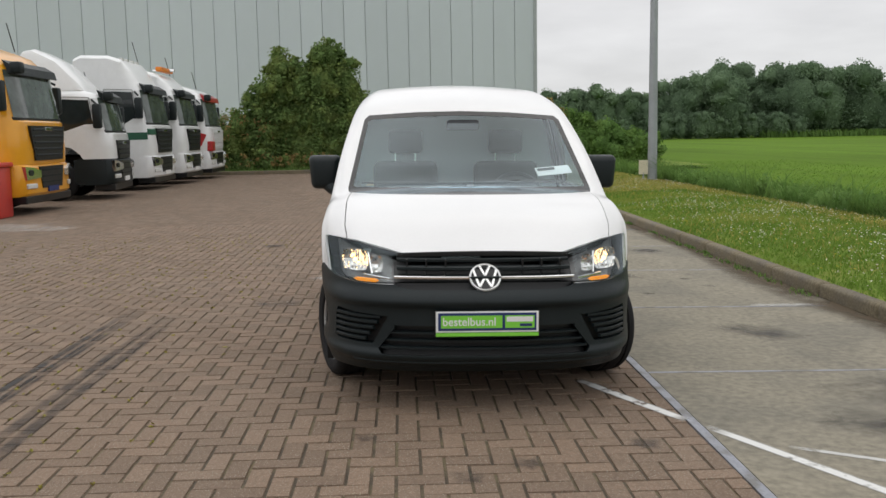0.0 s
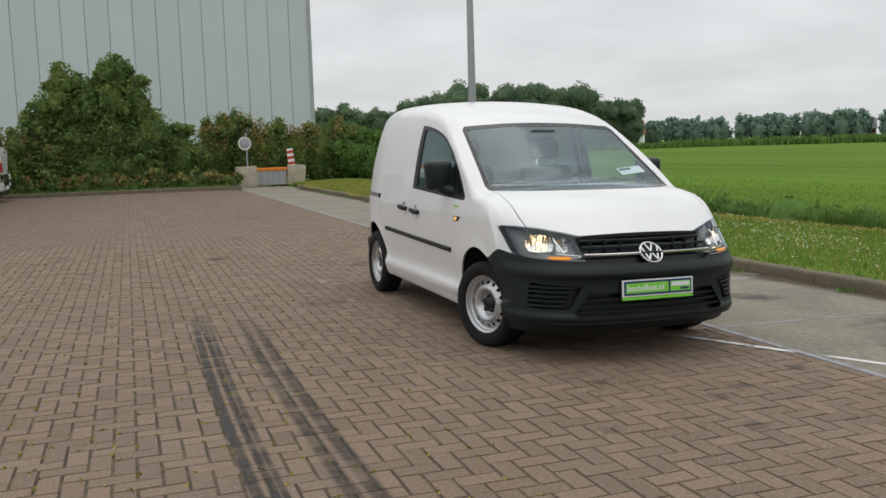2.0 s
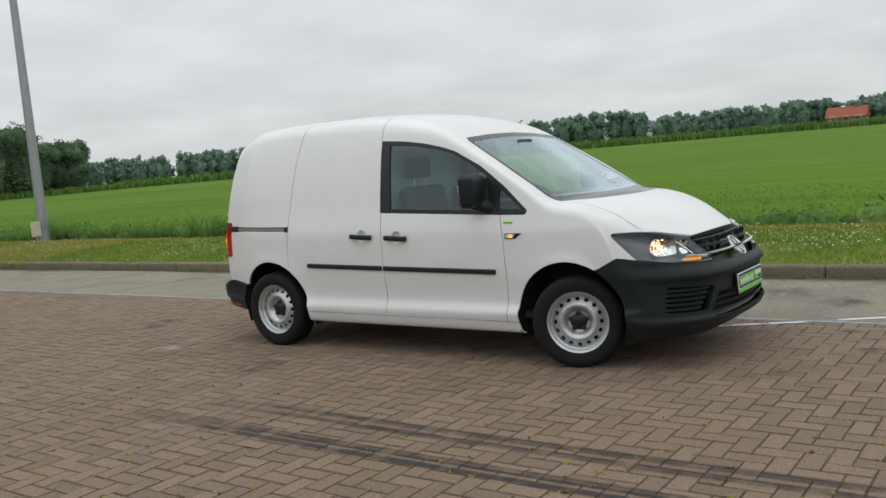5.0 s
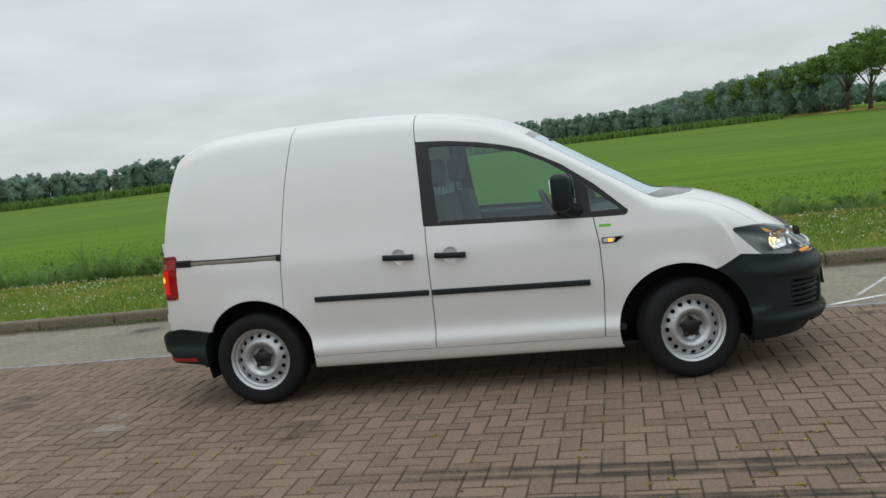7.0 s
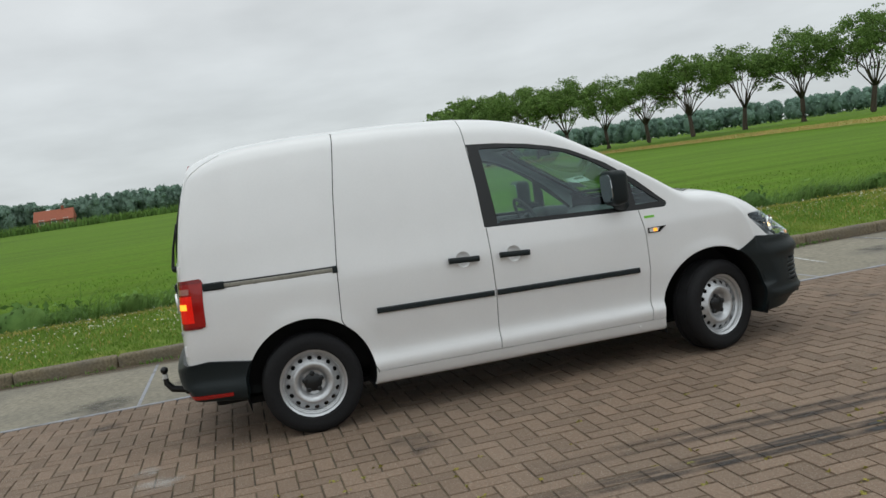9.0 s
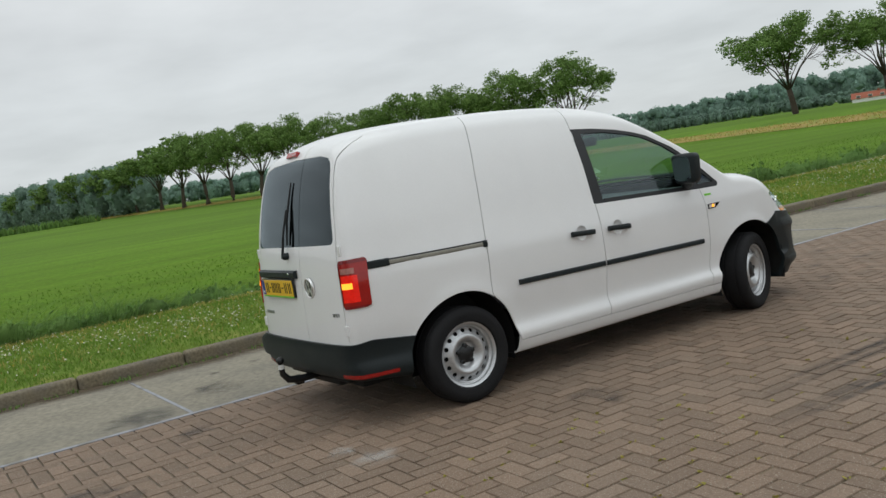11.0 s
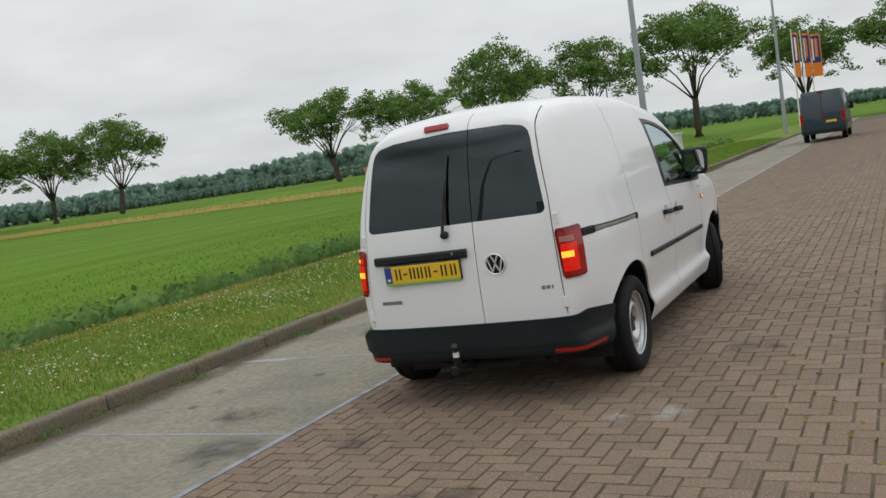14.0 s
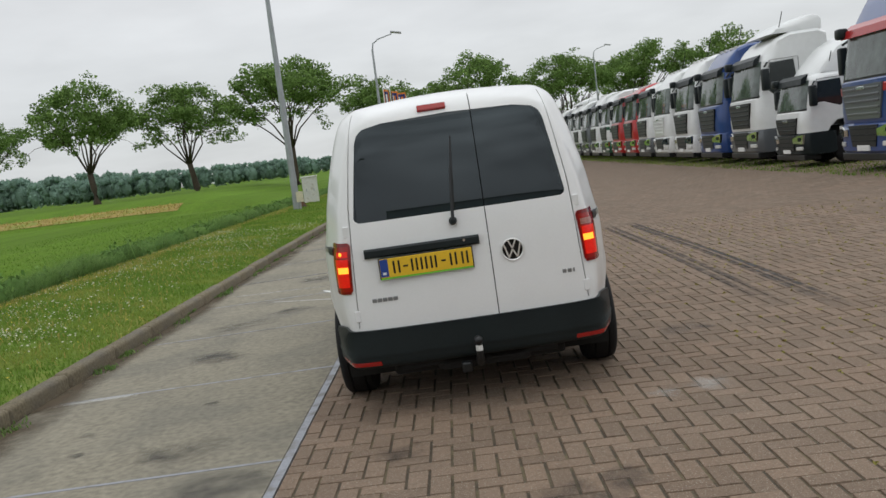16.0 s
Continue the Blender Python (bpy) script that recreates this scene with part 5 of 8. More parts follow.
# rear trim
xs = np.linspace(-0.085, 0.565, 15)
b = bar_along([(x, rear_y(x, 0.94) - 0.002, 0.940) for x in xs], [(0, 1, 0)] * 15, 0.030, 0.052, taper=False)
bmesh.ops.bevel(b, geom=[e for e in b.edges if len(e.link_faces) == 2 and e.calc_face_angle(0) > 0.9], offset=0.009, segments=2, affect="EDGES")
gr = part("plate_lamp_bar", b, M["plastic"], VAN, "black trim bar over the plate", smooth=False)
lk = lathe([(0.0, 0.008), (0.006, 0.007), (0.006, 0.0)], 12, "y", origin=(0.0, rear_y(0, 0.945) + 0.027, 0.947))
part("lock", lk, M["chrome"], gr)
roundel("rear_badge", pose(-0.262, rear_y(-0.262, 0.856) + 0.002, 0.856, 3, 0, 180), 0.065, VAN)
badge = mat("badge_grey", (0.30, 0.31, 0.32), 0.3, metal=0.7, var=0.05)
for x, w in ((0.545, 0.026), (0.515, 0.026), (0.485, 0.026), (0.455, 0.026), (0.425, 0.026)):
    part("badge_bar", box(x - w / 2, x + w / 2, rear_y(x, 0.675) - 0.004, rear_y(x, 0.675) + 0.005, 0.664, 0.686, 0.002), badge, VAN, "grey badge bar")
for x, w in ((-0.535, 0.022), (-0.565, 0.022), (-0.590, 0.010)):
    part("badge_bar", box(x - w / 2, x + w / 2, rear_y(x, 0.69) - 0.004, rear_y(x, 0.69) + 0.005, 0.680, 0.702, 0.002), badge, VAN, "grey badge bar")
b = box(-0.005, 0.160, 0, 0.03, -0.018, 0.020, 0.006)
bmesh.ops.transform(b, matrix=Matrix.Translation((0.0, rear_y(0.08, 1.685) - 0.018, 1.697)) @ pose(0, 0, 0, 30, 0, 0), verts=b.verts)
part("brake_light", b, M["red_lens"], VAN, "red high brake light")
# rear wiper
yw = rear_y(0.04, 1.05)
b = lathe([(-0.01, 0.024), (0.03, 0.022), (0.042, 0.012), (0.042, 0.0)], 16, "y", origin=(0.045, yw, 1.060))
wp = part("rear_wiper", b, M["plastic"], VAN, "black rear wiper", smooth=True)
part("wiper_arm", tube([(0.045, yw + 0.035, 1.065), (0.035, rear_y(0.03, 1.2) + 0.035, 1.20), (0.02, rear_y(0.02, 1.36) + 0.022, 1.36)], [0.011, 0.008, 0.006], 6), M["black"], wp)
part("wiper_blade", tube([(0.03, rear_y(0.03, 1.14) + 0.010, 1.13), (0.02, rear_y(0.02, 1.3) + 0.016, 1.30), (-0.005, rear_y(0.0, 1.53) + 0.010, 1.53)], [0.006, 0.010, 0.005], 6), M["black"], wp)
# door hinges
for sx, z in ((-1, 1.075), (-1, 0.595), (1, 1.075), (1, 0.595)):
    x = 0.648
    part("hinge", box(*sorted((sx * (x - 0.012), sx * (x + 0.022))), rear_y(sx * x, z) - 0.01, rear_y(sx * x, z) + 0.008, z - 0.032, z + 0.032, 0.004), M["paint"], VAN)
# tail light pieces
for ob, sx, ids in van["tails"]:
    ext = van["raw"][5]
    cc = van["raw"][3]
    across = lambda i: abs(cc[i][0]) + (2.04 - cc[i][1])
    inner = [i for i in ids if 0.935 < cc[i][2] < 0.968 and 0.652 < across(i) < 0.770]
    if inner:
        ln = ext("lens", inner, M["tail_lens"] if sx < 0 else M["red_lit"], 0.0085, parent=ob, label="clear reversing lens" if sx < 0 else "lit fog lens")
        if sx > 0:
            b = bmesh.new()
            mid = np.mean([cc[i] for i in inner], axis=0)
            bmesh.ops.create_uvsphere(b, u_segments=10, v_segments=8, radius=0.016, matrix=Matrix.Translation((mid[0], mid[1] + 0.002, mid[2])))
            part("bulb", b, M["amber_lit"], ob, "glowing amber bulb", smooth=True)
    low = [i for i in ids if 0.765 < cc[i][2] < 0.925 and 0.652 < across(i) < 0.790]
    if low:
        ext("lens", low, M["red_lit"], 0.0085, parent=ob, label="lit red lens")
    lit = [i for i in ids if 0.845 < cc[i][2] < 0.880 and 0.652 < across(i) < 0.745]
    if lit:
        ext("indicator", lit, M["amber_lit"], 0.011, parent=ob, label="lit amber indicator")
    for edge in ([i for i in ids if cc[i][2] < 0.742], [i for i in ids if cc[i][2] > 0.996], [i for i in ids if across(i) < 0.644 and 0.742 < cc[i][2] < 0.996]):
        if edge:
            ext("lens_edge", edge, M["red_dark"], 0.0085, parent=ob)

# tow bar
TB = new("tow_bar")
TB.parent = VAN
tagged(TB, "black tow bar with ball")
part("neck", tube([(0.0, 1.95, 0.26), (0.0, 2.16, 0.26), (0.0, 2.23, 0.275), (0.0, 2.265, 0.32), (0.0, 2.268, 0.375)], [0.024, 0.024, 0.024, 0.021, 0.017], 10), M["black"], TB, smooth=True)
b = bmesh.new()
bmesh.ops.create_uvsphere(b, u_segments=14, v_segments=10, radius=0.026, matrix=Matrix.Translation((0, 2.268, 0.408)))
part("ball", b, M["black"], TB, smooth=True)
part("collar", lathe([(0.352, 0.020), (0.382, 0.019)], 14, "z", origin=(0, 2.268, 0)), M["clear_lens"], TB, "pale collar")
part("socket", box(0.05, 0.11, 2.10, 2.16, 0.21, 0.27, 0.012), M["black"], TB)
part("crossbeam", box(-0.45, 0.45, 1.96, 2.02, 0.24, 0.32, 0.01), M["under"], TB)

# front wipers and cowl
b = bar_along([(x, -1.232 + 0.10 * (x / 0.74) ** 2 * 1.2, 1.110 - 0.02 * (x / 0.74) ** 2) for x in np.linspace(-0.70, 0.70, 17)], [(0, -0.5, 0.85)] * 17, 0.008, 0.024)
part("cowl", b, M["liner"], VAN)
for pts in ([(-0.66, -1.06, 1.135), (-0.35, -1.195, 1.135), (-0.02, -1.225, 1.130)], [(-0.05, -1.22, 1.135), (0.30, -1.19, 1.145), (0.60, -1.08, 1.140)]):
    part("wiper", tube(pts, [0.008, 0.012, 0.012], 6), M["black"], VAN)

# windscreen stickers
def screen_y(z):
    return float(np.interp(z, [1.09, 1.215, 1.425, 1.602], [-1.25, -1.05, -0.72, -0.44]))
st = box(-0.112, 0.112, -0.001, 0.001, -0.045, 0.045)
bmesh.ops.transform(st, matrix=Matrix.Translation((0.545, screen_y(1.205) + 0.030, 1.205)) @ pose(0, 0, 0, -58, -5, 8), verts=st.verts)
sk = part("windscreen_label", st, M["white"], VAN, "white paper label with a dark bar")
st = box(-0.100, 0.012, -0.0012, 0.001, 0.010, 0.034)
bmesh.ops.transform(st, matrix=Matrix.Translation((0.545, screen_y(1.205) + 0.026, 1.2065)) @ pose(0, 0, 0, -58, -5, 8), verts=st.verts)
part("bar", st, M["black"], sk, "dark bar")
st = prism([(-0.03, 0), (0.03, 0), (0.0, 0.04)], "y", -0.001, 0.001)
bmesh.ops.transform(st, matrix=Matrix.Translation((-0.615, -1.085, 1.115)) @ pose(0, 0, 0, -40, 0, -20), verts=st.verts)
part("warning_label", st, mat("label_cream", (0.6, 0.5, 0.35), 0.6), VAN, "small cream triangle label")

# cabin
CAB = new("cabin")
CAB.parent = VAN
tagged(CAB, "grey van cabin with two seats and bulkhead")
b = box(-0.74, 0.74, -1.16, -0.62, 0.72, 1.03, 0.06, 3)
for v in b.verts:
    if v.co.y > -0.8 and v.co.z > 0.9:
        v.co.z -= 0.03
part("dashboard", b, M["dash"], CAB, smooth=True)
b = box(0.20, 0.56, -0.82, -0.62, 0.98, 1.075, 0.04, 3)
part("instrument_hood", b, M["dash"], CAB, smooth=True)
part("bulkhead", prism([(-0.80, 0.30), (-0.82, 0.9), (-0.79, 1.06), (-0.70, 1.50), (-0.60, 1.68), (0.60, 1.68), (0.70, 1.50), (0.79, 1.06), (0.82, 0.9), (0.80, 0.30)], "y", 0.235, 0.25), M["bulk"], CAB)
b = bmesh.new()
for k in range(24):
    a0, a1 = 2 * math.pi * k / 24, 2 * math.pi * (k + 1) / 24
    tube([(0.185 * math.cos(a), 0.0, 0.185 * math.sin(a)) for a in (a0, a1)], 0.014, 6, bm=b, cap=False)
box(-0.17, 0.17, -0.015, 0.015, -0.025, 0.025, 0.01, bm=b)
box(-0.05, 0.05, -0.03, 0.015, -0.06, 0.05, 0.02, bm=b)
bmesh.ops.transform(b, matrix=Matrix.Translation((0.38, -0.55, 1.0)) @ pose(0, 0, 0, -28, 0, 0), verts=b.verts)
part("steering_wheel", b, M["dash"], CAB, smooth=True)
for x in (-0.38, 0.38):
    s = part("seat", box(x - 0.25, x + 0.25, -0.52, -0.02, 0.55, 0.74, 0.05, 3), M["cloth"], CAB, smooth=True)
    b = box(x - 0.24, x + 0.24, -0.02, 0.12, 0.66, 1.24, 0.05, 3)
    bmesh.ops.transform(b, matrix=Matrix.Translation((0, 0.03, 0.7)) @ pose(0, 0, 0, -8, 0, 0) @ Matrix.Translation((0, -0.03, -0.7)), verts=b.verts)
    part("backrest", b, M["cloth"], s, smooth=True)
    part("headrest", box(x - 0.13, x + 0.13, 0.10, 0.19, 1.29, 1.47, 0.035, 3), M["cloth"], s, smooth=True)
    for dx in (-0.075, 0.075):
        part("headrest_rod", tube([(x + dx, 0.135, 1.22), (x + dx, 0.14, 1.32)], 0.007, 6), M["chrome"], s)
part("rear_view_mirror", box(-0.11, 0.11, -0.62, -0.59, 1.46, 1.53, 0.02), M["dash"], CAB, smooth=True)
for x in (-0.36, 0.36):
    part("sun_visor", box(x - 0.2, x + 0.2, -0.50, -0.40, 1.545, 1.565, 0.008), M["inner_grey"], CAB)
for sx in (-1, 1):
    part("door_card", box(*sorted((sx * 0.72, sx * 0.80)), -0.92, 0.15, 0.35, 1.03, 0.02), M["dash"], CAB)
part("floor", box(-0.75, 0.75, -1.0, 0.24, 0.30, 0.34), M["dash"], CAB)

# ---- plants ----
M["leaf"] = mat("tree_leaves", (0.140, 0.235, 0.062), 0.75, var=0.25, scale=1.2, fine=9, rand=0.35, island=True, col2=(0.175, 0.270, 0.075), spec=0.25, leafy=0.4)
M["leaf_hedge"] = mat("hedge_leaves", (0.125, 0.200, 0.060), 0.75, var=0.25, scale=1.5, fine=9, rand=0.40, island=True, col2=(0.170, 0.225, 0.065), spec=0.25, leafy=0.4)
M["leaf_brown"] = mat("brown_leaves", (0.30, 0.215, 0.085), 0.8, var=0.25, scale=1.5, rand=0.4, island=True, spec=0.2, leafy=0.4)
M["leaf_wood"] = mat("woodland_leaves", (0.150, 0.225, 0.135), 0.85, var=0.2, scale=0.15, fine=1.5, rand=0.18, island=True, col2=(0.175, 0.255, 0.150), spec=0.1, leafy=0.4)
# horizon belts: distance haze mixed into the leaf colour, paler and bluer
M["leaf_far_hazed"] = mat("far_woodland_hazed", (0.25, 0.37, 0.30), 0.95, var=0.12, scale=0.05, fine=0.6, rand=0.16, island=True, spec=0.0, leafy=0.45)
# trees at middle distance: slightly weaker haze put into their base colour
M["leaf_mid_hazed"] = mat("field_edge_woodland_hazed", (0.23, 0.33, 0.265), 0.9, var=0.15, scale=0.08, fine=0.8, rand=0.2, island=True, spec=0.0, leafy=0.45)
M["bark"] = mat("bark", (0.075, 0.058, 0.042), 0.95, var=0.3, scale=6, bump=0.8, bump_scale=25)
M["blade"] = mat("grass_blades", (0.155, 0.262, 0.040), 0.8, var=0.2, scale=0.7, rand=0.16, island=True, col2=(0.225, 0.275, 0.056), mixat=(0.5, 0.65), spec=0.2, leafy=0.5)
M["reed"] = mat("reed_blades", (0.160, 0.270, 0.070), 0.75, var=0.2, scale=0.5, rand=0.25, island=True, col2=(0.130, 0.235, 0.062), spec=0.25, leafy=0.5)
M["weed"] = mat("weed_leaves", (0.115, 0.215, 0.055), 0.8, var=0.25, scale=1.2, fine=8, rand=0.3, island=True, col2=(0.150, 0.250, 0.065), spec=0.2, leafy=0.35)
M["crop"] = mat("crop_blades", (0.115, 0.215, 0.030), 0.8, var=0.15, scale=0.5, rand=0.2, island=True, spec=0.1, leafy=0.5)
M["straw"] = mat("straw_blades", (0.40, 0.345, 0.105), 0.9, var=0.2, scale=1.5, rand=0.18, island=True, spec=0.1, leafy=0.5)
M["flower"] = mat("clover_flowers", (0.62, 0.62, 0.48), 0.8, var=0.1, rand=0.15, island=True)
M["flower_y"] = mat("yellow_flowers", (0.62, 0.50, 0.05), 0.8, var=0.1)


def leaf_quads(centres_, size, r, flat=0.5, out=None, loose=0.75):
    """Loose pointed leaves at points; they face roughly along out where it is given. Arrays of vertices and faces."""
    n = len(centres_)
    C = np.array(centres_)
    A = r.normal(size=(n, 3))
    if out is None:
        A[:, 2] *= flat
        A /= np.linalg.norm(A, axis=1, keepdims=True)
        B = np.cross(A, r.normal(size=(n, 3)))
    else:
        N = out / np.maximum(np.linalg.norm(out, axis=1, keepdims=True), 1e-6) + loose * r.normal(size=(n, 3))
        A = np.cross(N, A)
        A /= np.maximum(np.linalg.norm(A, axis=1, keepdims=True), 1e-6)
        B = np.cross(N, A)
    B /= np.maximum(np.linalg.norm(B, axis=1, keepdims=True), 1e-6)
    s = (size * r.uniform(0.6, 1.35, size=n))[:, None]
    V = np.stack([C - A * s, C + B * s * 0.6, C + A * s, C - B * s * 0.6], 1).reshape(-1, 3)
    F = np.arange(4 * n).reshape(-1, 4)
    return V, F


def ball_points(g, m, centre, radii, inner=0.35):
    """Points inside a lumpy ball, most of them near its skin, and their outward directions."""
    d = g.normal(size=(m, 3))
    d /= np.linalg.norm(d, axis=1, keepdims=True)
    a = g.uniform(0, 6, 4)
    lump = 1 + 0.16 * np.sin(d[:, :1] * 5 + a[0]) * np.cos(d[:, 1:2] * 5 + a[1]) + 0.12 * np.sin(d[:, 2:] * 7 + a[2])
    q = d * (g.uniform(inner**3, 1.0, size=(m, 1)) ** (1 / 3)) * lump
    return q * np.array(radii) + np.array(centre), d + np.array([0, 0, 0.25])


def cores(blobs, g, shrink=0.78, nu=10, nv=7):
    """Closed lumpy bodies inside a mass of leaves, so that no daylight shows through; blobs of (x, y, z, rx, ry, rz)."""
    V, F = [], []
    for x, y, z, rx, ry, rz in blobs:
        n0 = len(V)
        a = g.uniform(0, 6, 2)
        for j in range(nv):
            ph = math.pi * (0.03 + 0.94 * j / (nv - 1))
            for i in range(nu):
                th = 2 * math.pi * i / nu
                k = shrink * (1 + 0.14 * math.sin(3 * th + a[0]) * math.sin(4 * ph + a[1]))
                V.append((x + rx * k * math.sin(ph) * math.cos(th), y + ry * k * math.sin(ph) * math.sin(th), z + rz * k * math.cos(ph)))
        for j in range(nv - 1):
            for i in range(nu):
                F.append((n0 + j * nu + i, n0 + j * nu + (i + 1) % nu, n0 + (j + 1) * nu + (i + 1) % nu, n0 + (j + 1) * nu + i))
    return np.array(V), np.array(F)


def leafy_mesh(name, blobs, leaf, per, seed, material, core=0.78, inner=0.55, floor=0.0):
    """Leaves round lumpy balls; per: leaves for each square metre of skin."""
    g = np.random.default_rng(seed)
    P, O = [], []
    for b in blobs:
        rx, ry, rz = b[3:]
        m = max(12, int(per * 4.2 * (rx * ry + ry * rz + rx * rz)))
        p, o = ball_points(g, m, b[:3], b[3:], inner)
        P.append(p)
        O.append(o)
    P, O = np.vstack(P), np.vstack(O)
    keep = P[:, 2] > floor + 0.02
    V, F = leaf_quads(P[keep], leaf, g, out=O[keep])
    if core:
        V2, F2 = cores(blobs, g, core, *((7, 5) if leaf > 0.3 else (9, 6)))
        V2[:, 2] = np.maximum(V2[:, 2], floor)
        F = np.vstack([F, F2 + len(V)])
        V = np.vstack([V, V2])
    return mesh_np(name, V, F, material)


def mesh_np(name, V, F, material, smooth=False):
    me = bpy.data.meshes.new(name)
    k = F.shape[1]
    me.vertices.add(len(V))
    me.vertices.foreach_set("co", np.ascontiguousarray(V, dtype=np.float32).ravel())
    me.loops.add(F.size)
    me.loops.foreach_set("vertex_index", np.ascontiguousarray(F, dtype=np.int32).ravel())
    me.polygons.add(len(F))
    me.polygons.foreach_set("loop_start", np.arange(0, F.size, k, dtype=np.int32))
    me.update(calc_edges=True)
    me.materials.append(material)
    return me


def make_tree(seed, height=12.5, spread=5.4, clear=3.1, leaf=0.14, per=10.0):
    """A roadside tree: short trunk, many rising bare limbs, an umbrella crown of leaf clumps with gaps."""
    r = random.Random(seed)
    t = bmesh.new()
    lean = (r.uniform(-0.3, 0.3), r.uniform(-0.3, 0.3))
    fork = Vector((lean[0], lean[1], clear))
    tube([(0, 0, -0.6), (0, 0, 0.25), (lean[0] * 0.4, lean[1] * 0.4, clear * 0.5), fork], [0.44, 0.34, 0.28, 0.26], 9, bm=t)
    blobs = []

    def clump(p, k=1.0):
        w = r.uniform(0.50, 1.05) * k
        blobs.append((p.x, p.y, p.z, w, w, w * r.uniform(0.55, 0.8)))

    for k in range(12):
        a = 2 * math.pi * (k + r.uniform(-0.35, 0.35)) / 12
        q = 0.25 if k % 3 == 0 else 1.0
        out = spread * r.uniform(0.55, 0.9) * q
        top = height * (r.uniform(0.78, 0.9) if q < 1 else r.uniform(0.6, 0.8))
        d = Vector((math.cos(a), math.sin(a), 0))
        p1 = fork + d * out * 0.30 + Vector((r.uniform(-0.45, 0.45), r.uniform(-0.45, 0.45), (top - clear) * 0.36))
        p2 = fork + d * out * 0.62 + Vector((r.uniform(-0.6, 0.6), r.uniform(-0.6, 0.6), (top - clear) * 0.68))
        p3 = fork + d * out + Vector((0, 0, top - clear))
        tube([fork - Vector((0, 0, 0.25)), p1, p2, p3], [0.095, 0.065, 0.042, 0.018], 6, bm=t)
        clump(p3, 1.25)
        clump(p2 + Vector((0, 0, 0.9)), 1.1)
        for j in range(4):
            b = a + r.uniform(-1.1, 1.1)
            q0 = p1.lerp(p3, r.uniform(0.15, 0.85))
            q1 = q0 + Vector((math.cos(b) * r.uniform(0.5, 1.2), math.sin(b) * r.uniform(0.5, 1.2), r.uniform(0.35, 1.0))) * spread * r.uniform(0.28, 0.42)
            if q1.z < height * 0.38:
                q1.z = height * r.uniform(0.38, 0.60)
            tube([q0, q0.lerp(q1, 0.5) + Vector((r.uniform(-0.2, 0.2), r.uniform(-0.2, 0.2), -0.15)), q1], [0.042, 0.028, 0.012], 5, bm=t)
            clump(q1)
            for _ in range(3):
                clump(q1 + Vector((r.uniform(-1.0, 1.0), r.uniform(-1.0, 1.0), r.uniform(-0.3, 0.9))), 0.8)
    # hanging sprays at the rim
    for k in range(16):
        a, u = r.uniform(0, 2 * math.pi), r.uniform(0.62, 1.0)
        q0 = fork + Vector((math.cos(a) * spread * u * 0.6, math.sin(a) * spread * u * 0.6, height * 0.26))
        q1 = Vector((math.cos(a) * spread * u, math.sin(a) * spread * u, height * r.uniform(0.40, 0.60)))
        tube([q0, q0.lerp(q1, 0.5) + Vector((0, 0, 0.25)), q1], [0.03, 0.02, 0.010], 5, bm=t)
        clump(q1, 0.75)
        clump(q1 + Vector((r.uniform(-0.5, 0.5), r.uniform(-0.5, 0.5), r.uniform(0.1, 0.6))), 0.7)
    # top of the dome
    for k in range(22):
        a, u = r.uniform(0, 2 * math.pi), math.sqrt(r.random())
        clump(Vector((math.cos(a) * u * spread * 0.72, math.sin(a) * u * spread * 0.72, height * (0.95 - 0.22 * u * u) - r.uniform(0, 0.7))), 1.15)
    return t, leafy_mesh("crown", blobs, leaf, per, seed, M["leaf"], core=0.0, inner=0.15)


TREES = [make_tree(s) for s in (21, 22, 23, 24)] + [make_tree(s, leaf=0.28, per=3.0) for s in (25, 26)]
TREE_ME = []
for t, crown in TREES:
    me = bpy.data.meshes.new("trunk")
    bmesh.ops.recalc_face_normals(t, faces=t.faces)
    t.to_mesh(me)
    t.free()
    me.materials.append(M["bark"])
    me.polygons.foreach_set("use_smooth", np.ones(len(me.polygons), dtype=bool))
    TREE_ME.append((me, crown))
r = random.Random(4)
ROW = [(-34, -99, 1.0), (-25, -106, 1.05), (-14, -99, 0.98), (-4, -96, 1.02), (7, -97, 0.96), (15.5, -83, 1.04), (27.5, -90, 1.0), (33, -76, 0.95), (51, -90, 1.0), (60, -86, 1.05), (78.5, -68.1, 0.95), (84.1, -63.4, 0.88),
       (90.7, -60.0, 0.87), (99.7, -58.1, 0.91), (108, -56, 0.84), (117, -54, 0.84), (126, -51.5, 0.98), (135, -49.5, 1.02), (145, -48, 1.04), (156, -47, 1.07), (168, -46, 1.1), (184, -46, 1.1), (205, -46, 1.05), (230, -46, 1.05),
       (260, -45, 1.1), (300, -43, 1.1), (350, -40, 1.1), (420, -34, 1.1)]
for k, (x, y, s) in enumerate(ROW):
    m = TREE_ME[k % 4 if x < 160 else 4 + k % 2]
    th = thing("roadside_tree", "tall green roadside tree with a bare forked trunk", "tree", "row of roadside trees", at=pose(x, y, -0.2 if x < 8 else 0.75 if x < 200 else 0.3, 0, 0, r.uniform(0, 360)) @ Matrix.Diagonal((s * 1.1, s * 1.1, s * (0.90 if 40 < x < 70 else 0.98), 1)))
    part_mesh("trunk", m[0], th)
    part_mesh("crown", m[1], th)


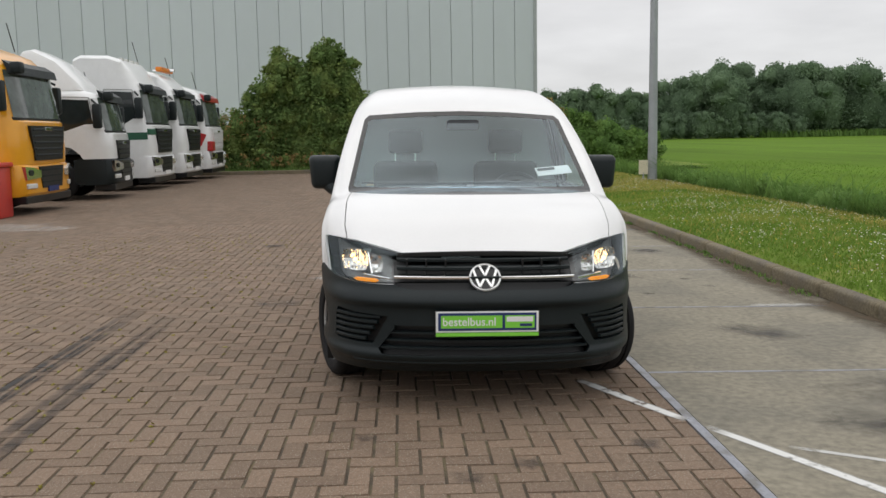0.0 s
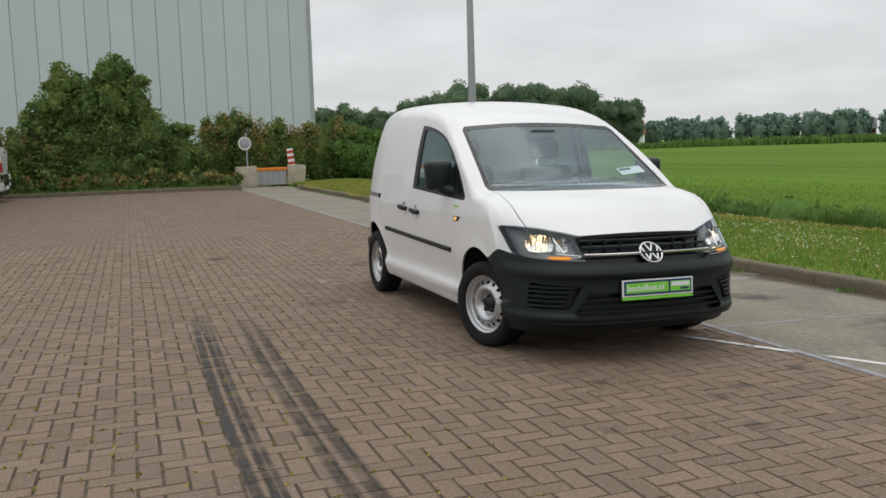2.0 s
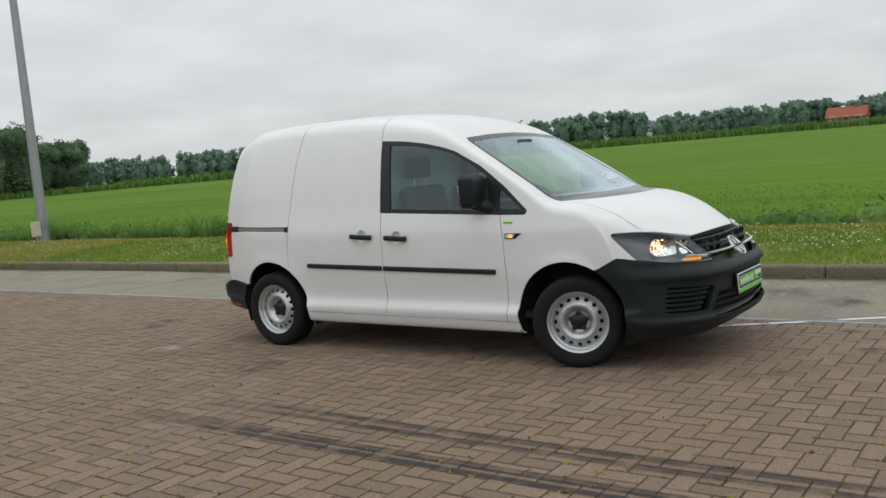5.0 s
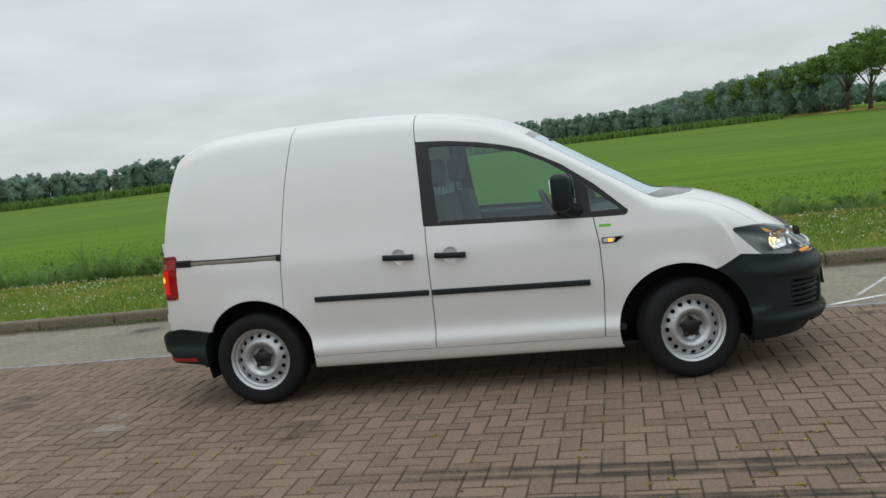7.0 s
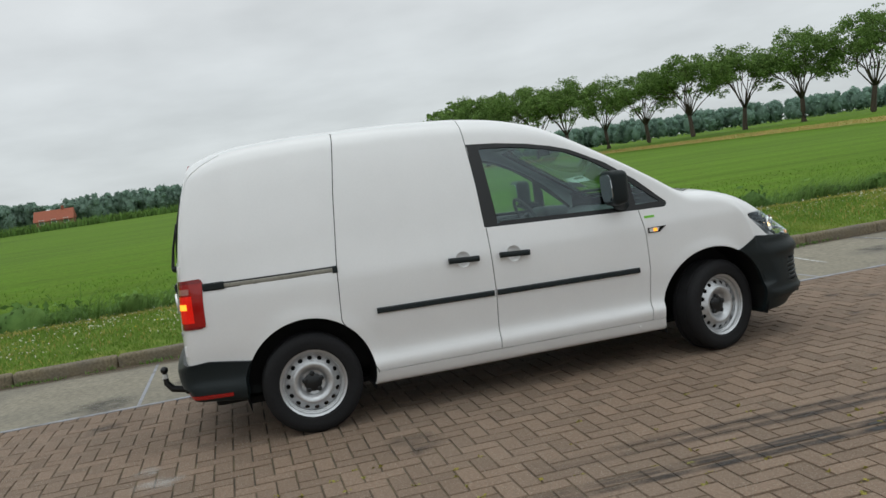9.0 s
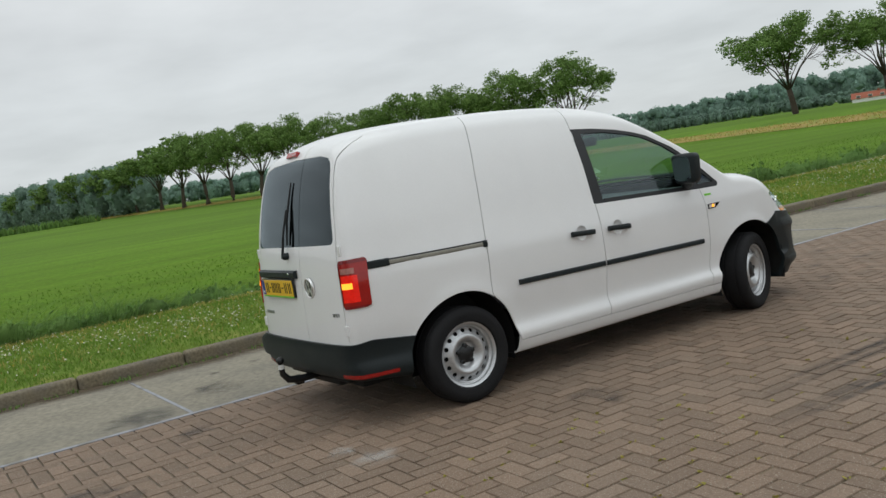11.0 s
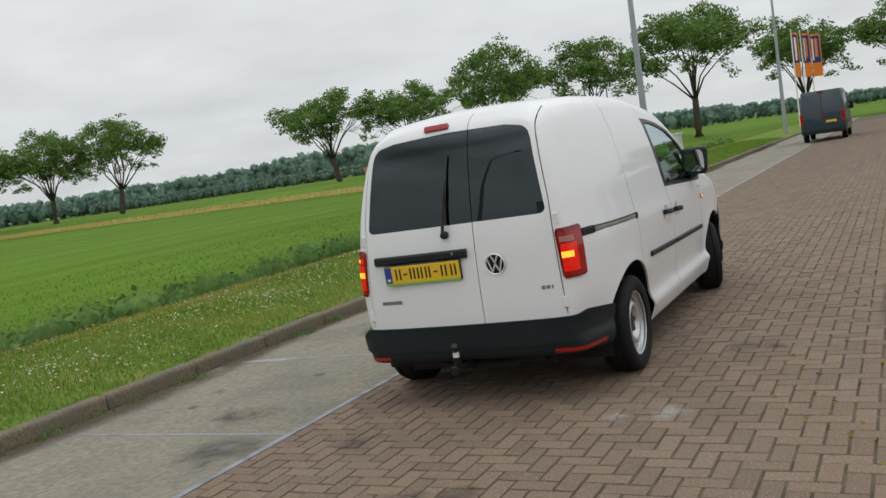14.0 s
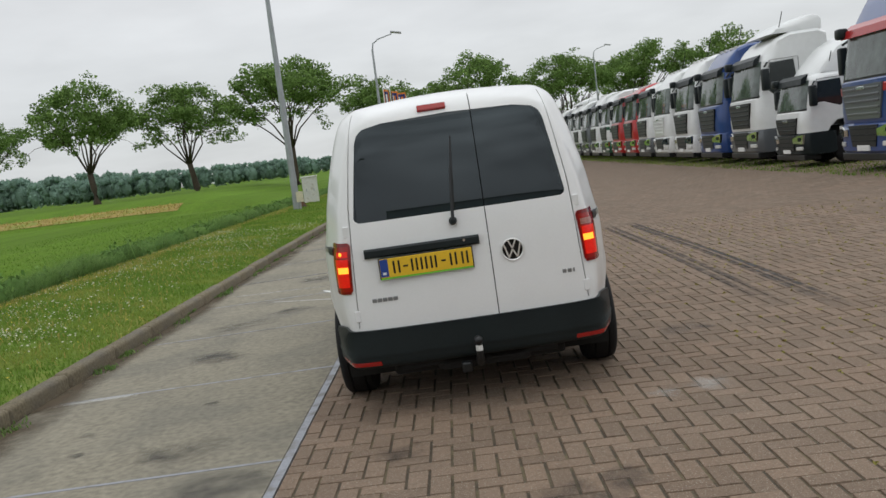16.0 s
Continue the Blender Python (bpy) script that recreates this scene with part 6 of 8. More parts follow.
def woods(name, label, spine, material, leaf, per, seed):
    """A belt of trees seen as one mass; spine: (x, y, height, half depth)."""
    g = np.random.default_rng(seed)
    blobs = []
    for (x0, y0, h0, d0), (x1, y1, h1, d1) in zip(spine, spine[1:]):
        length = math.hypot(x1 - x0, y1 - y0)
        far = material is M["leaf_far_hazed"]
        n = max(3, int(length / (max(h0, h1) * (0.10 if material is M["leaf_wood"] else 0.10 if far else 0.11))))
        for k in range(n):
            u = (k + g.uniform(0, 1)) / n
            h, d = (h0 + (h1 - h0) * u) * g.uniform(0.84 if far else 0.80, 1.03), d0 + (d1 - d0) * u
            cx, cy = x0 + (x1 - x0) * u + g.normal() * d * 0.5, y0 + (y1 - y0) * u + g.normal() * d * 0.5
            w = h * (g.uniform(0.24, 0.36) if far else g.uniform(0.20, 0.32))
            blobs.append((cx, cy, h * 0.42, w, w, h * 0.46))
            for i in range(4):
                a = g.uniform(0, 6.28)
                blobs.append((cx + math.cos(a) * w * 0.7, cy + math.sin(a) * w * 0.7, h * g.uniform(0.3, 0.86), w * 0.55, w * 0.55, w * g.uniform(0.4, 0.75)))
            blobs.append((cx + g.normal() * w * 0.3, cy + g.normal() * w * 0.3, h * 0.86, w * 0.5, w * 0.5, h * 0.13))
    ob = new(name, leafy_mesh(name, blobs, leaf, per, seed, material, core=0.76, inner=0.62))
    return tagged(ob, label, "woodland", kind="stuff")


woods("woodland", "mixed wood at the edge of the field", [(22, 140, 8, 3), (32, 142, 9.5, 4), (45, 142, 10, 4), (47, 143, 10.5, 4), (52, 146, 13, 6), (66, 147, 13.5, 7), (76, 147, 12, 6), (80, 150, 10.5, 5), (93, 152, 10, 5)], M["leaf_wood"], 0.20, 12, 31)
woods("woodland", "low shrubs in front of the field wood", [(18, 139, 3.5, 2), (50, 138, 4.5, 2), (66, 139, 4, 2)], M["leaf_wood"], 0.18, 12, 36)
woods("far_trees", "distant trees and gardens beyond the field", [(100, 235, 7, 8), (150, 235, 8, 8), (190, 215, 9, 8), (215, 180, 9, 8), (235, 150, 8.5, 8), (262, 118, 11, 6), (266, 100, 8, 8), (280, 60, 8.5, 8), (290, 20, 8.5, 8), (300, -20, 9, 6)], M["leaf_mid_hazed"], 0.50, 1.3, 32)
woods("far_trees", "distant belt of woods on the horizon, haze in their colour", [(420, 250, 10, 12), (520, 120, 11, 12), (560, 0, 12, 12), (560, -120, 13, 15), (520, -230, 14, 15), (420, -330, 12.5, 15), (340, -390, 14, 15), (310, -405, 17, 15), (280, -420, 18, 15), (240, -430, 16.5, 12), (150, -420, 13, 10)], M["leaf_far_hazed"], 0.80, 0.42, 33)
woods("far_trees", "low pale willows before the horizon wood", [(380, -330, 6, 6), (300, -372, 6.5, 6), (235, -392, 6, 5)], M["leaf_mid_hazed"], 0.45, 0.8, 38)
woods("far_trees", "long row of road trees seen end on", [(200, -48, 12.5, 3), (260, -47, 14, 3), (340, -44, 15.5, 3), (450, -36, 15.5, 4), (600, -15, 15, 4)], M["leaf_mid_hazed"], 0.50, 1.1, 37)
woods("far_trees", "distant row of poplars on the horizon", [(150, -330, 9.5, 5), (70, -330, 8, 5), (35, -330, 5.5, 5), (0, -330, 4.5, 5), (-60, -330, 4.5, 5), (-120, -320, 4, 5)], M["leaf_far_hazed"], 0.50, 0.8, 34)


def bush(name, label, blobs, mats, seed, leaf=0.10, per=70):
    th = thing(name, label, "bush")
    r3 = random.Random(seed + 5)
    sprays = []
    for x, y, z, rx, ry, rz in blobs:
        for k in range(7):
            a, e = r3.uniform(0, 6.28), r3.uniform(-0.1, 1.2)
            w = r3.uniform(0.22, 0.42) * min(rx, 1.2)
            sprays.append((x + math.cos(a) * math.cos(e) * rx * 0.9, y + math.sin(a) * math.cos(e) * ry * 0.9, max(z + math.sin(e) * rz * 0.95, 0.1), w, w, w * r3.uniform(0.7, 1.3)))
    blobs = list(blobs) + sprays
    r2 = random.Random(seed)
    for x, y, z, rx, ry, rz in blobs[:len(blobs) - len(sprays)]:
        for k in range(2):
            part("stem", tube([(x + r2.uniform(-0.3, 0.3), y + r2.uniform(-0.2, 0.2), -0.1), (x + r2.uniform(-0.5, 0.5) * rx, y, z), (x + r2.uniform(-0.7, 0.7) * rx, y, z + rz * 0.8)], [0.05, 0.035, 0.012], 5), M["bark"], th)
    part_mesh("foliage", leafy_mesh("foliage", blobs, leaf, per, seed, mats[0], core=0.7, inner=0.6), th)
    if len(mats) > 1:
        tops = [(x + r2.uniform(-0.5, 0.5) * rx, y - ry * 0.4, z + rz * 0.45, rx * 0.6, ry * 0.6, rz * 0.55) for x, y, z, rx, ry, rz in blobs]
        part_mesh("browned_foliage", leafy_mesh("browned_foliage", tops, leaf, per * 0.45, seed + 1, mats[1], core=0.0, inner=0.5), th, "rusty brown leaves")
    return th


bush("tall_bush", "tall dense green bush before the hall", [(-6.2, 31, 1.5, 1.0, 1.2, 1.7), (-6.0, 31.1, 2.7, 0.85, 0.9, 1.0), (-5.4, 31, 3.2, 1.0, 1.1, 1.3), (-5.35, 31.1, 4.2, 0.62, 0.6, 0.85), (-4.5, 31, 3.4, 0.9, 1.1, 1.1),
                                                                   (-3.6, 31, 3.6, 1.0, 1.1, 1.3), (-3.4, 31.1, 4.6, 0.66, 0.7, 0.9), (-2.75, 31.1, 3.3, 0.8, 0.9, 1.4), (-5.0, 31, 1.7, 1.3, 1.3, 1.8), (-3.6, 31, 1.8, 1.4, 1.3, 1.9),
                                                                   (-2.3, 31, 1.7, 1.1, 1.1, 1.7), (-1.2, 31.2, 1.3, 1.0, 1.0, 1.4), (-4.3, 30.4, 0.9, 1.2, 0.8, 1.0), (-2.9, 30.4, 0.9, 1.2, 0.8, 1.0), (-5.8, 30.5, 0.8, 0.9, 0.8, 0.9)], [M["leaf_hedge"]], 41, 0.075, 110)
bush("hedge", "rust-tinged green hedge along the yard's end", [(-12.5 + 1.3 * k, 30.9 + 0.2 * math.sin(k), 1.1, 1.0, 0.9, 1.35 + 0.25 * math.sin(2.3 * k)) for k in range(6)], [M["leaf_hedge"], M["leaf_brown"]], 43, 0.065, 120)
bush("hedge", "rust-tinged green hedge along the yard's end", [(0.5 + 1.15 * k, 32.6 + 0.22 * k, 1.15, 1.05, 1.0, 1.78 + 0.18 * math.sin(1.7 * k) - 0.05 * k) for k in range(6)], [M["leaf_hedge"], M["leaf_brown"]], 45, 0.065, 125)
bush("hedge", "dense green bushes sloping down at the hedge's end", [(6.6 + 0.85 * k, 33.4 - 0.35 * k, 1.05 - 0.14 * k, 1.05, 1.1, 1.45 - 0.20 * k + 0.12 * math.sin(2.1 * k)) for k in range(5)] + [(7.2, 32.0, 0.7, 0.9, 0.8, 0.8), (8.6, 31.6, 0.5, 0.9, 0.8, 0.6)], [M["weed"]], 46, 0.065, 125)
bush("hedge", "low leafy shrubs at the hedge's foot", [(-12 + 0.9 * k, 29.5, 0.25, 0.55, 0.35, 0.45 + 0.2 * math.sin(3.1 * k)) for k in range(15)], [M["leaf_hedge"], M["leaf_brown"]], 47, 0.075, 90)


def blades(name, label, xy, h, w, lean, material, seed, z_at, category="grass", wind=0.0):
    """Loose curved blades, three points each side."""
    g = np.random.default_rng(seed)
    n = len(xy)
    a = g.uniform(0, 2 * math.pi, n)
    if wind:
        a = -1.9 + g.normal(size=n) * (1.6 - wind)
    H = h * g.uniform(0.55, 1.25, n)
    d = np.stack([np.cos(a), np.sin(a)], 1)
    side = np.stack([-d[:, 1], d[:, 0]], 1)
    base = np.column_stack([xy, z_at])
    L = lean * g.uniform(0.3, 1.3, n) * H
    def lift(u, k):
        out = base.copy()
        out[:, :2] += d * (L * u * u)[:, None]
        out[:, 2] += H * u * (1 - 0.25 * lean * u)
        return out
    W = (w * g.uniform(0.7, 1.3, n))[:, None]
    s3 = np.column_stack([side, np.zeros(n)])
    b0, b1, t = lift(0, 0), lift(0.55, 0), lift(1.0, 0)
    V = np.stack([b0 - s3 * W, b0 + s3 * W, b1 + s3 * W * 0.8, b1 - s3 * W * 0.8, t], 1).reshape(-1, 3)
    i = np.arange(n) * 5
    F = np.stack([np.stack([i, i + 1, i + 2], 1), np.stack([i, i + 2, i + 3], 1), np.stack([i + 3, i + 2, i + 4], 1)], 1).reshape(-1, 3)
    ob = new(name, mesh_np(name, V, F, material))
    return tagged(ob, label, category, kind="stuff")


def verge_z(x):
    return np.interp(x, [KERB_X + 0.13, 3.7, 4.6, 5.8, 6.6, 7.0, 7.6, 8.4, 9.2, 10.5], [KT - 0.02, KT + 0.01, KT + 0.06, KT + 0.08, KT + 0.02, -0.2, -0.7, -0.65, -0.35, -0.12])


G = np.random.default_rng(77)


def scatter(n, x0, x1, y0, y1):
    return np.column_stack([G.uniform(x0, x1, n), G.uniform(y0, y1, n)])


p = scatter(125000, KERB_X + 0.12, 6.7, -13, 17)
blades("grass", "short mown verge grass beside the kerb", p, 0.050, 0.0042, 0.9, M["blade"], 1, verge_z(p[:, 0]))
p = scatter(26000, KERB_X + 0.12, 6.7, -45, -13)
blades("grass", "short mown verge grass beside the kerb", p, 0.07, 0.010, 0.7, M["blade"], 2, verge_z(p[:, 0]))
p = scatter(16000, KERB_X + 0.12, 6.7, 17, 31)
blades("grass", "short mown verge grass beside the kerb", p, 0.07, 0.010, 0.7, M["blade"], 3, verge_z(p[:, 0]))
p = np.vstack([scatter(30000, 5.9, 6.95, -45, 31), scatter(42000, 3.40, 6.6, 12.5, 31), scatter(5000, 3.6, 6.4, -13, 12.5)])
p[:, 0] += 0.25 * np.sin(p[:, 1] * 0.9)
blades("dry_grass", "straw-coloured dry grass along the ditch", p, 0.075, 0.0055, 1.0, M["straw"], 4, verge_z(p[:, 0]))
# ditch: a low leafy mass of weeds, fine leaning grass over it, single taller tufts
r = random.Random(52)
mounds = []
for k in range(330):
    y = -50 + 81 * k / 330 + r.uniform(-0.2, 0.2)
    for x0 in (7.15, 7.9, 8.7):
        w = r.uniform(0.28, 0.52)
        x = x0 + r.uniform(-0.25, 0.25)
        mounds.append((x, y, float(verge_z(x)) + 0.22, w, w, r.uniform(0.26, 0.46)))
ob = new("ditch_weeds", leafy_mesh("ditch_weeds", mounds, 0.055, 42, 52, M["weed"], core=0.75, inner=0.6, floor=-0.8))
tagged(ob, "low leafy green weeds filling the ditch", "weeds", kind="stuff")
p = scatter(70000, 6.75, 9.3, -22, 30)
lump = 0.75 + 0.45 * np.sin(p[:, 1] * 0.83 + 1.3 * np.sin(p[:, 0] * 1.7)) * np.sin(p[:, 1] * 0.31 + 0.6)
blades("reeds", "long soft grass leaning over the ditch", p, 0.60 * np.clip(lump, 0.45, 1.2), 0.0055, 1.15, M["reed"], 5, verge_z(p[:, 0]) + 0.06, "reeds", 0.9)
p = scatter(9000, 6.9, 9.3, -50, -22)
blades("reeds", "long soft grass leaning over the ditch", p, 0.58, 0.012, 1.1, M["reed"], 6, verge_z(p[:, 0]) + 0.06, "reeds", 0.9)
c0 = scatter(150, 6.85, 8.6, -24, 30)
p = np.repeat(c0, 46, axis=0) + G.normal(size=(150 * 46, 2)) * 0.17
blades("reeds", "tufts of taller reeds in the ditch", p, 0.78, 0.008, 1.0, M["reed"], 7, verge_z(p[:, 0]), "reeds", 0.6)
c0 = scatter(150, 6.9, 8.8, 5, 29)
p = np.repeat(c0, 60, axis=0) + G.normal(size=(150 * 60, 2)) * 0.24
blades("reeds", "dense leafy reeds along the ditch", p, 0.95, 0.013, 1.05, M["reed"], 15, verge_z(p[:, 0]), "reeds", 0.5)
p = scatter(30000, 0, 1, -40, 36)
p[:, 0] = 9.0 + 9 * p[:, 0] ** 1.8
blades("crop", "young green crop at the field's edge", p, 0.05, 0.009, 0.7, M["crop"], 8, np.interp(p[:, 0], [9.2, 10.5, 40], [-0.35, -0.12, -0.10]), "grass")


def dots(name, label, p, size, material, zs, seed):
    g = np.random.default_rng(seed)
    V, F = leaf_quads(np.column_stack([p, zs]), size, g, 0.35)
    return tagged(new(name, mesh_np(name, V, F, material)), label, "flowers", kind="stuff")


c0 = scatter(210, KERB_X + 0.3, 6.2, -16, 17)
p = np.repeat(c0, 26, axis=0) + G.normal(size=(210 * 26, 2)) * 0.3
p = p[(p[:, 0] > KERB_X + 0.16) & (p[:, 0] < 6.5)]
dots("clover", "white clover flowers in the verge", p, 0.012, M["flower"], verge_z(p[:, 0]) + G.uniform(0.05, 0.085, len(p)), 9)
p = scatter(500, KERB_X + 0.2, 6.4, -16, 17)
dots("buttercups", "small yellow flowers in the verge", p, 0.011, M["flower_y"], verge_z(p[:, 0]) + G.uniform(0.05, 0.085, len(p)), 10)
# weeds in the gutter
c0 = np.column_stack([KERB_X - 0.04 + G.normal(size=110) * 0.04, G.uniform(-25, 25, 110)])
p = np.repeat(c0, 30, axis=0) + G.normal(size=(3300, 2)) * np.array([0.03, 0.10])
p[:, 0] = np.minimum(p[:, 0], KERB_X - 0.005)
blades("weeds", "small weeds in the gutter along the kerb", p, 0.05, 0.006, 0.9, M["reed"], 11, np.array([gz(x) for x in p[:, 0]]), "weeds")
# grass under the far truck rank
p = scatter(9000, -9.6, -7.7, -60, -9)
blades("grass", "thin grass growing under the parked trucks", p, 0.06, 0.010, 0.8, M["blade"], 12, np.zeros(len(p)))
p = scatter(2500, -12, 0.6, 28.45, 29.4)
blades("grass", "rough grass at the hedge's foot", p, 0.28, 0.010, 0.7, M["reed"], 13, np.zeros(len(p)))

# embankment of the tree-lined road
def dike():
    spine = [(9, -40), (16, -44), (20, -46), (40, -50), (70, -52), (110, -48), (170, -44), (260, -40), (420, -30)]
    V, F = [], []
    prof = [(0, -0.12), (2.0, 0.25), (5.0, 0.62), (9.0, 0.78), (75.0, 0.78), (95.0, 0.0)]
    for i, (x, y) in enumerate(spine):
        V += [(x + d * 0.12, y - d, z if i else -0.13 + 0.02 * (z + 0.12)) for d, z in prof]
    n = len(prof)
    for i in range(len(spine) - 1):
        for k in range(n - 1):
            F.append((i * n + k, i * n + k + 1, (i + 1) * n + k + 1, (i + 1) * n + k))
    ob = new("embankment", mesh_from("embankment", V, F, M["field"], True))
    tagged(ob, "low grassy embankment of the tree-lined road", "embankment", kind="structure")
    P = []
    for (x0, y0), (x1, y1) in zip(spine[1:], spine[2:]):
        n = int(70 * math.hypot(x1 - x0, y1 - y0))
        u = G.uniform(0, 1, n)
        d = G.uniform(1.0, 3.4, n)
        P.append(np.column_stack([x0 + (x1 - x0) * u + d * 0.12, y0 + (y1 - y0) * u - d, np.interp(d, [0, 2, 5], [-0.12, 0.25, 0.62])]))
    P = np.vstack(P)
    blades("dry_grass", "band of dry orange grass on the embankment", P[:, :2], 0.16, 0.035, 0.9, M["straw"], 14, P[:, 2])
    V, F = [], []
    q = [1.0, 1.8, 2.6, 3.4]
    for x, y in spine[1:]:
        V += [(x + d * 0.12, y - d, float(np.interp(d, [0, 2, 5], [-0.12, 0.25, 0.62])) + 0.03) for d in q]
    for i in range(len(spine) - 2):
        for k in range(3):
            F.append((i * 4 + k, i * 4 + k + 1, (i + 1) * 4 + k + 1, (i + 1) * 4 + k))
    tagged(new("dry_bank", mesh_from("dry_bank", V, F, M["dry"], True)), "mown dry grass strip on the embankment", "grass", kind="structure")


dike()

# ---- yard furniture ----
M["galv"] = mat("galvanised_steel", (0.36, 0.38, 0.40), 0.5, metal=0.5, var=0.12, scale=3)
M["block"] = mat("barrier_concrete", (0.42, 0.37, 0.29), 0.9, var=0.2, scale=3, bump=0.4, bump_scale=60)
M["orange"] = mat("orange_paint", (0.75, 0.22, 0.02), 0.5, var=0.12, scale=6)
M["grey_paint"] = mat("grey_paint", (0.35, 0.36, 0.37), 0.6, var=0.15)
M["red_paint"] = mat("red_paint", (0.50, 0.045, 0.035), 0.45, var=0.1)
M["navy"] = mat("navy_cloth", (0.03, 0.04, 0.16), 0.8, var=0.1)


def street_lamp(x, y, z, h, arm=-1.0):
    t = thing("street_lamp", "tall grey galvanised street lamp with a curved arm", "lamp post", "yard lamps", at=pose(x, y, z))
    part("pole", tube([(0, 0, -0.3), (0, 0, 0.1), (0, 0, h * 0.5), (0, 0, h - 0.5)], [0.13, 0.125, 0.095, 0.06], 14), M["galv"], t, smooth=True)
    part("arm", tube([(0, 0, h - 0.55), (arm * 0.08, 0, h - 0.15), (arm * 0.45, 0, h + 0.10), (arm * 1.35, 0, h + 0.32)], [0.05, 0.045, 0.04, 0.035], 10), M["galv"], t, smooth=True)
    b = box(-0.36, 0.36, -0.13, 0.13, -0.06, 0.06, 0.05, 3)
    bmesh.ops.transform(b, matrix=Matrix.Translation((arm * 1.62, 0, h + 0.38)) @ pose(0, 0, 0, 0, 12 * -arm * -1, 0), verts=b.verts)
    part("lantern", b, M["grey_paint"], t, smooth=True)
    part("service_door", box(-0.05, 0.05, -0.135, -0.110, 0.5, 0.95, 0.006), M["galv"], t)
    return t


street_lamp(6.2, 16.75, 0.05, 10.0)
street_lamp(5.50, -24.2, 0.05, 10.0)
street_lamp(4.0, -51, 0.05, 9.0)
street_lamp(-17.0, -92, 0.0, 10.5)
street_lamp(5.8, 72, 0.0, 9.0)


def cabinet():
    t = thing("utility_cabinet", "pale grey weathered utility cabinet on the verge", "cabinet", at=pose(5.75, -29.3, 0.02, 0, 0, 6))
    part("plinth", box(-0.31, 0.31, -0.21, 0.21, -0.05, 0.10, 0.01), M["block"], t)
    part("body", box(-0.30, 0.30, -0.20, 0.20, 0.10, 1.12, 0.02), M["cabinet"], t)
    part("lid", box(-0.33, 0.33, -0.23, 0.23, 1.12, 1.19, 0.02), M["cabinet"], t)
    for x in (-0.148, 0.148):
        d = part("door", box(x - 0.142, x + 0.142, 0.20, 0.212, 0.14, 1.08, 0.004), M["cabinet"], t)
        part("handle", box(x - 0.02, x + 0.02, 0.212, 0.228, 0.58, 0.68, 0.004), M["galv"], d)


M["cabinet"] = mat("weathered_cabinet", (0.60, 0.60, 0.56), 0.7, var=0.18, scale=5, col2=(0.36, 0.33, 0.27), mixat=(0.55, 0.75))
cabinet()
t = thing("sign_plate", "small cream sign plate at the lamp's foot", "sign", at=pose(5.92, 16.6, 0.03))
part("post", tube([(0, 0, -0.1), (0, 0, 0.3)], 0.02, 6), M["galv"], t)
part("plate", box(-0.12, 0.12, -0.015, 0.015, 0.25, 0.62, 0.006), mat("cream_plate", (0.62, 0.56, 0.42), 0.6), t)
t = thing("sign_plate", "small cream sign plate at the lamp's foot", "sign", at=pose(5.32, -24.0, 0.03))
part("post", tube([(0, 0, -0.1), (0, 0, 0.4)], 0.02, 6), M["galv"], t)
part("plate", box(-0.12, 0.12, -0.015, 0.015, 0.35, 0.72, 0.006), mat("cream_plate", (0.62, 0.56, 0.42), 0.6), t)
t = thing("tree_stump", "small brown broken stump in the verge", "stump", at=pose(5.55, -25.7, 0.0))
part("stump", tube([(0, 0, -0.1), (0.03, 0, 0.15), (0, 0.04, 0.45), (0.06, 0, 0.62)], [0.24, 0.18, 0.10, 0.03], 7), mat("rotten_wood", (0.16, 0.08, 0.05), 0.9, var=0.3), t)
for k in range(3):
    a = k * 2.1
    part("root", tube([(0, 0, 0.2), (0.35 * math.cos(a), 0.35 * math.sin(a), 0.02)], [0.10, 0.05], 6), M["bark"], t)


def concrete_block(x, y, rz, lean=0):
    t = thing("concrete_block", "sand-coloured concrete barrier block", "barrier", "barrier blocks", at=pose(x, y, 0, 0, lean, rz))
    part("block", box(-0.4, 0.4, -0.35, 0.35, -0.05, 0.82, 0.04, 2), M["block"], t, smooth=True)


concrete_block(1.55, 31.2, 4)
concrete_block(3.75, 31.9, -8, 5)
t = thing("barrier", "grey barrier panel with an orange top rail", "barrier", at=pose(2.62, 31.5, 0, 0, 0, 8))
part("panel", box(-0.68, 0.68, -0.06, 0.06, 0.0, 0.60, 0.02), M["grey_paint"], t)
part("top_rail", box(-0.72, 0.72, -0.10, 0.10, 0.60, 0.74, 0.03), M["orange"], t, "orange top rail")
for k in range(6):
    part("rib", box(-0.60 + 0.24 * k - 0.02, -0.60 + 0.24 * k + 0.02, -0.085, -0.06, 0.04, 0.58), M["galv"], t)
t = thing("traffic_mirror", "round convex traffic mirror on a pole", "mirror", at=pose(1.62, 31.0, 0))
part("pole", tube([(0, 0.1, 0.8), (0, 0.1, 2.25)], 0.035, 8), M["galv"], t)
part("rim", lathe([(-0.02, 0.215), (-0.05, 0.26), (0.02, 0.275), (0.04, 0.25)], 28, "y", origin=(-0.08, 0.02, 1.78)), M["white"], t, smooth=True)
part("mirror_face", lathe([(-0.025, 0.222), (-0.055, 0.14), (-0.066, 0.0)], 28, "y", origin=(-0.08, 0.02, 1.78)), M["grey_paint"], t, smooth=True)
t = thing("warning_board", "red and white warning board on a block", "sign", at=pose(3.62, 31.9, 0.78, 0, -6, 0))
part("board", box(-0.14, 0.14, -0.02, 0.02, 0.0, 0.75, 0.01), M["white"], t)
for k in range(3):
    part("stripe", box(-0.145, 0.145, -0.026, -0.016, 0.06 + 0.24 * k, 0.18 + 0.24 * k), M["red_paint"], t)
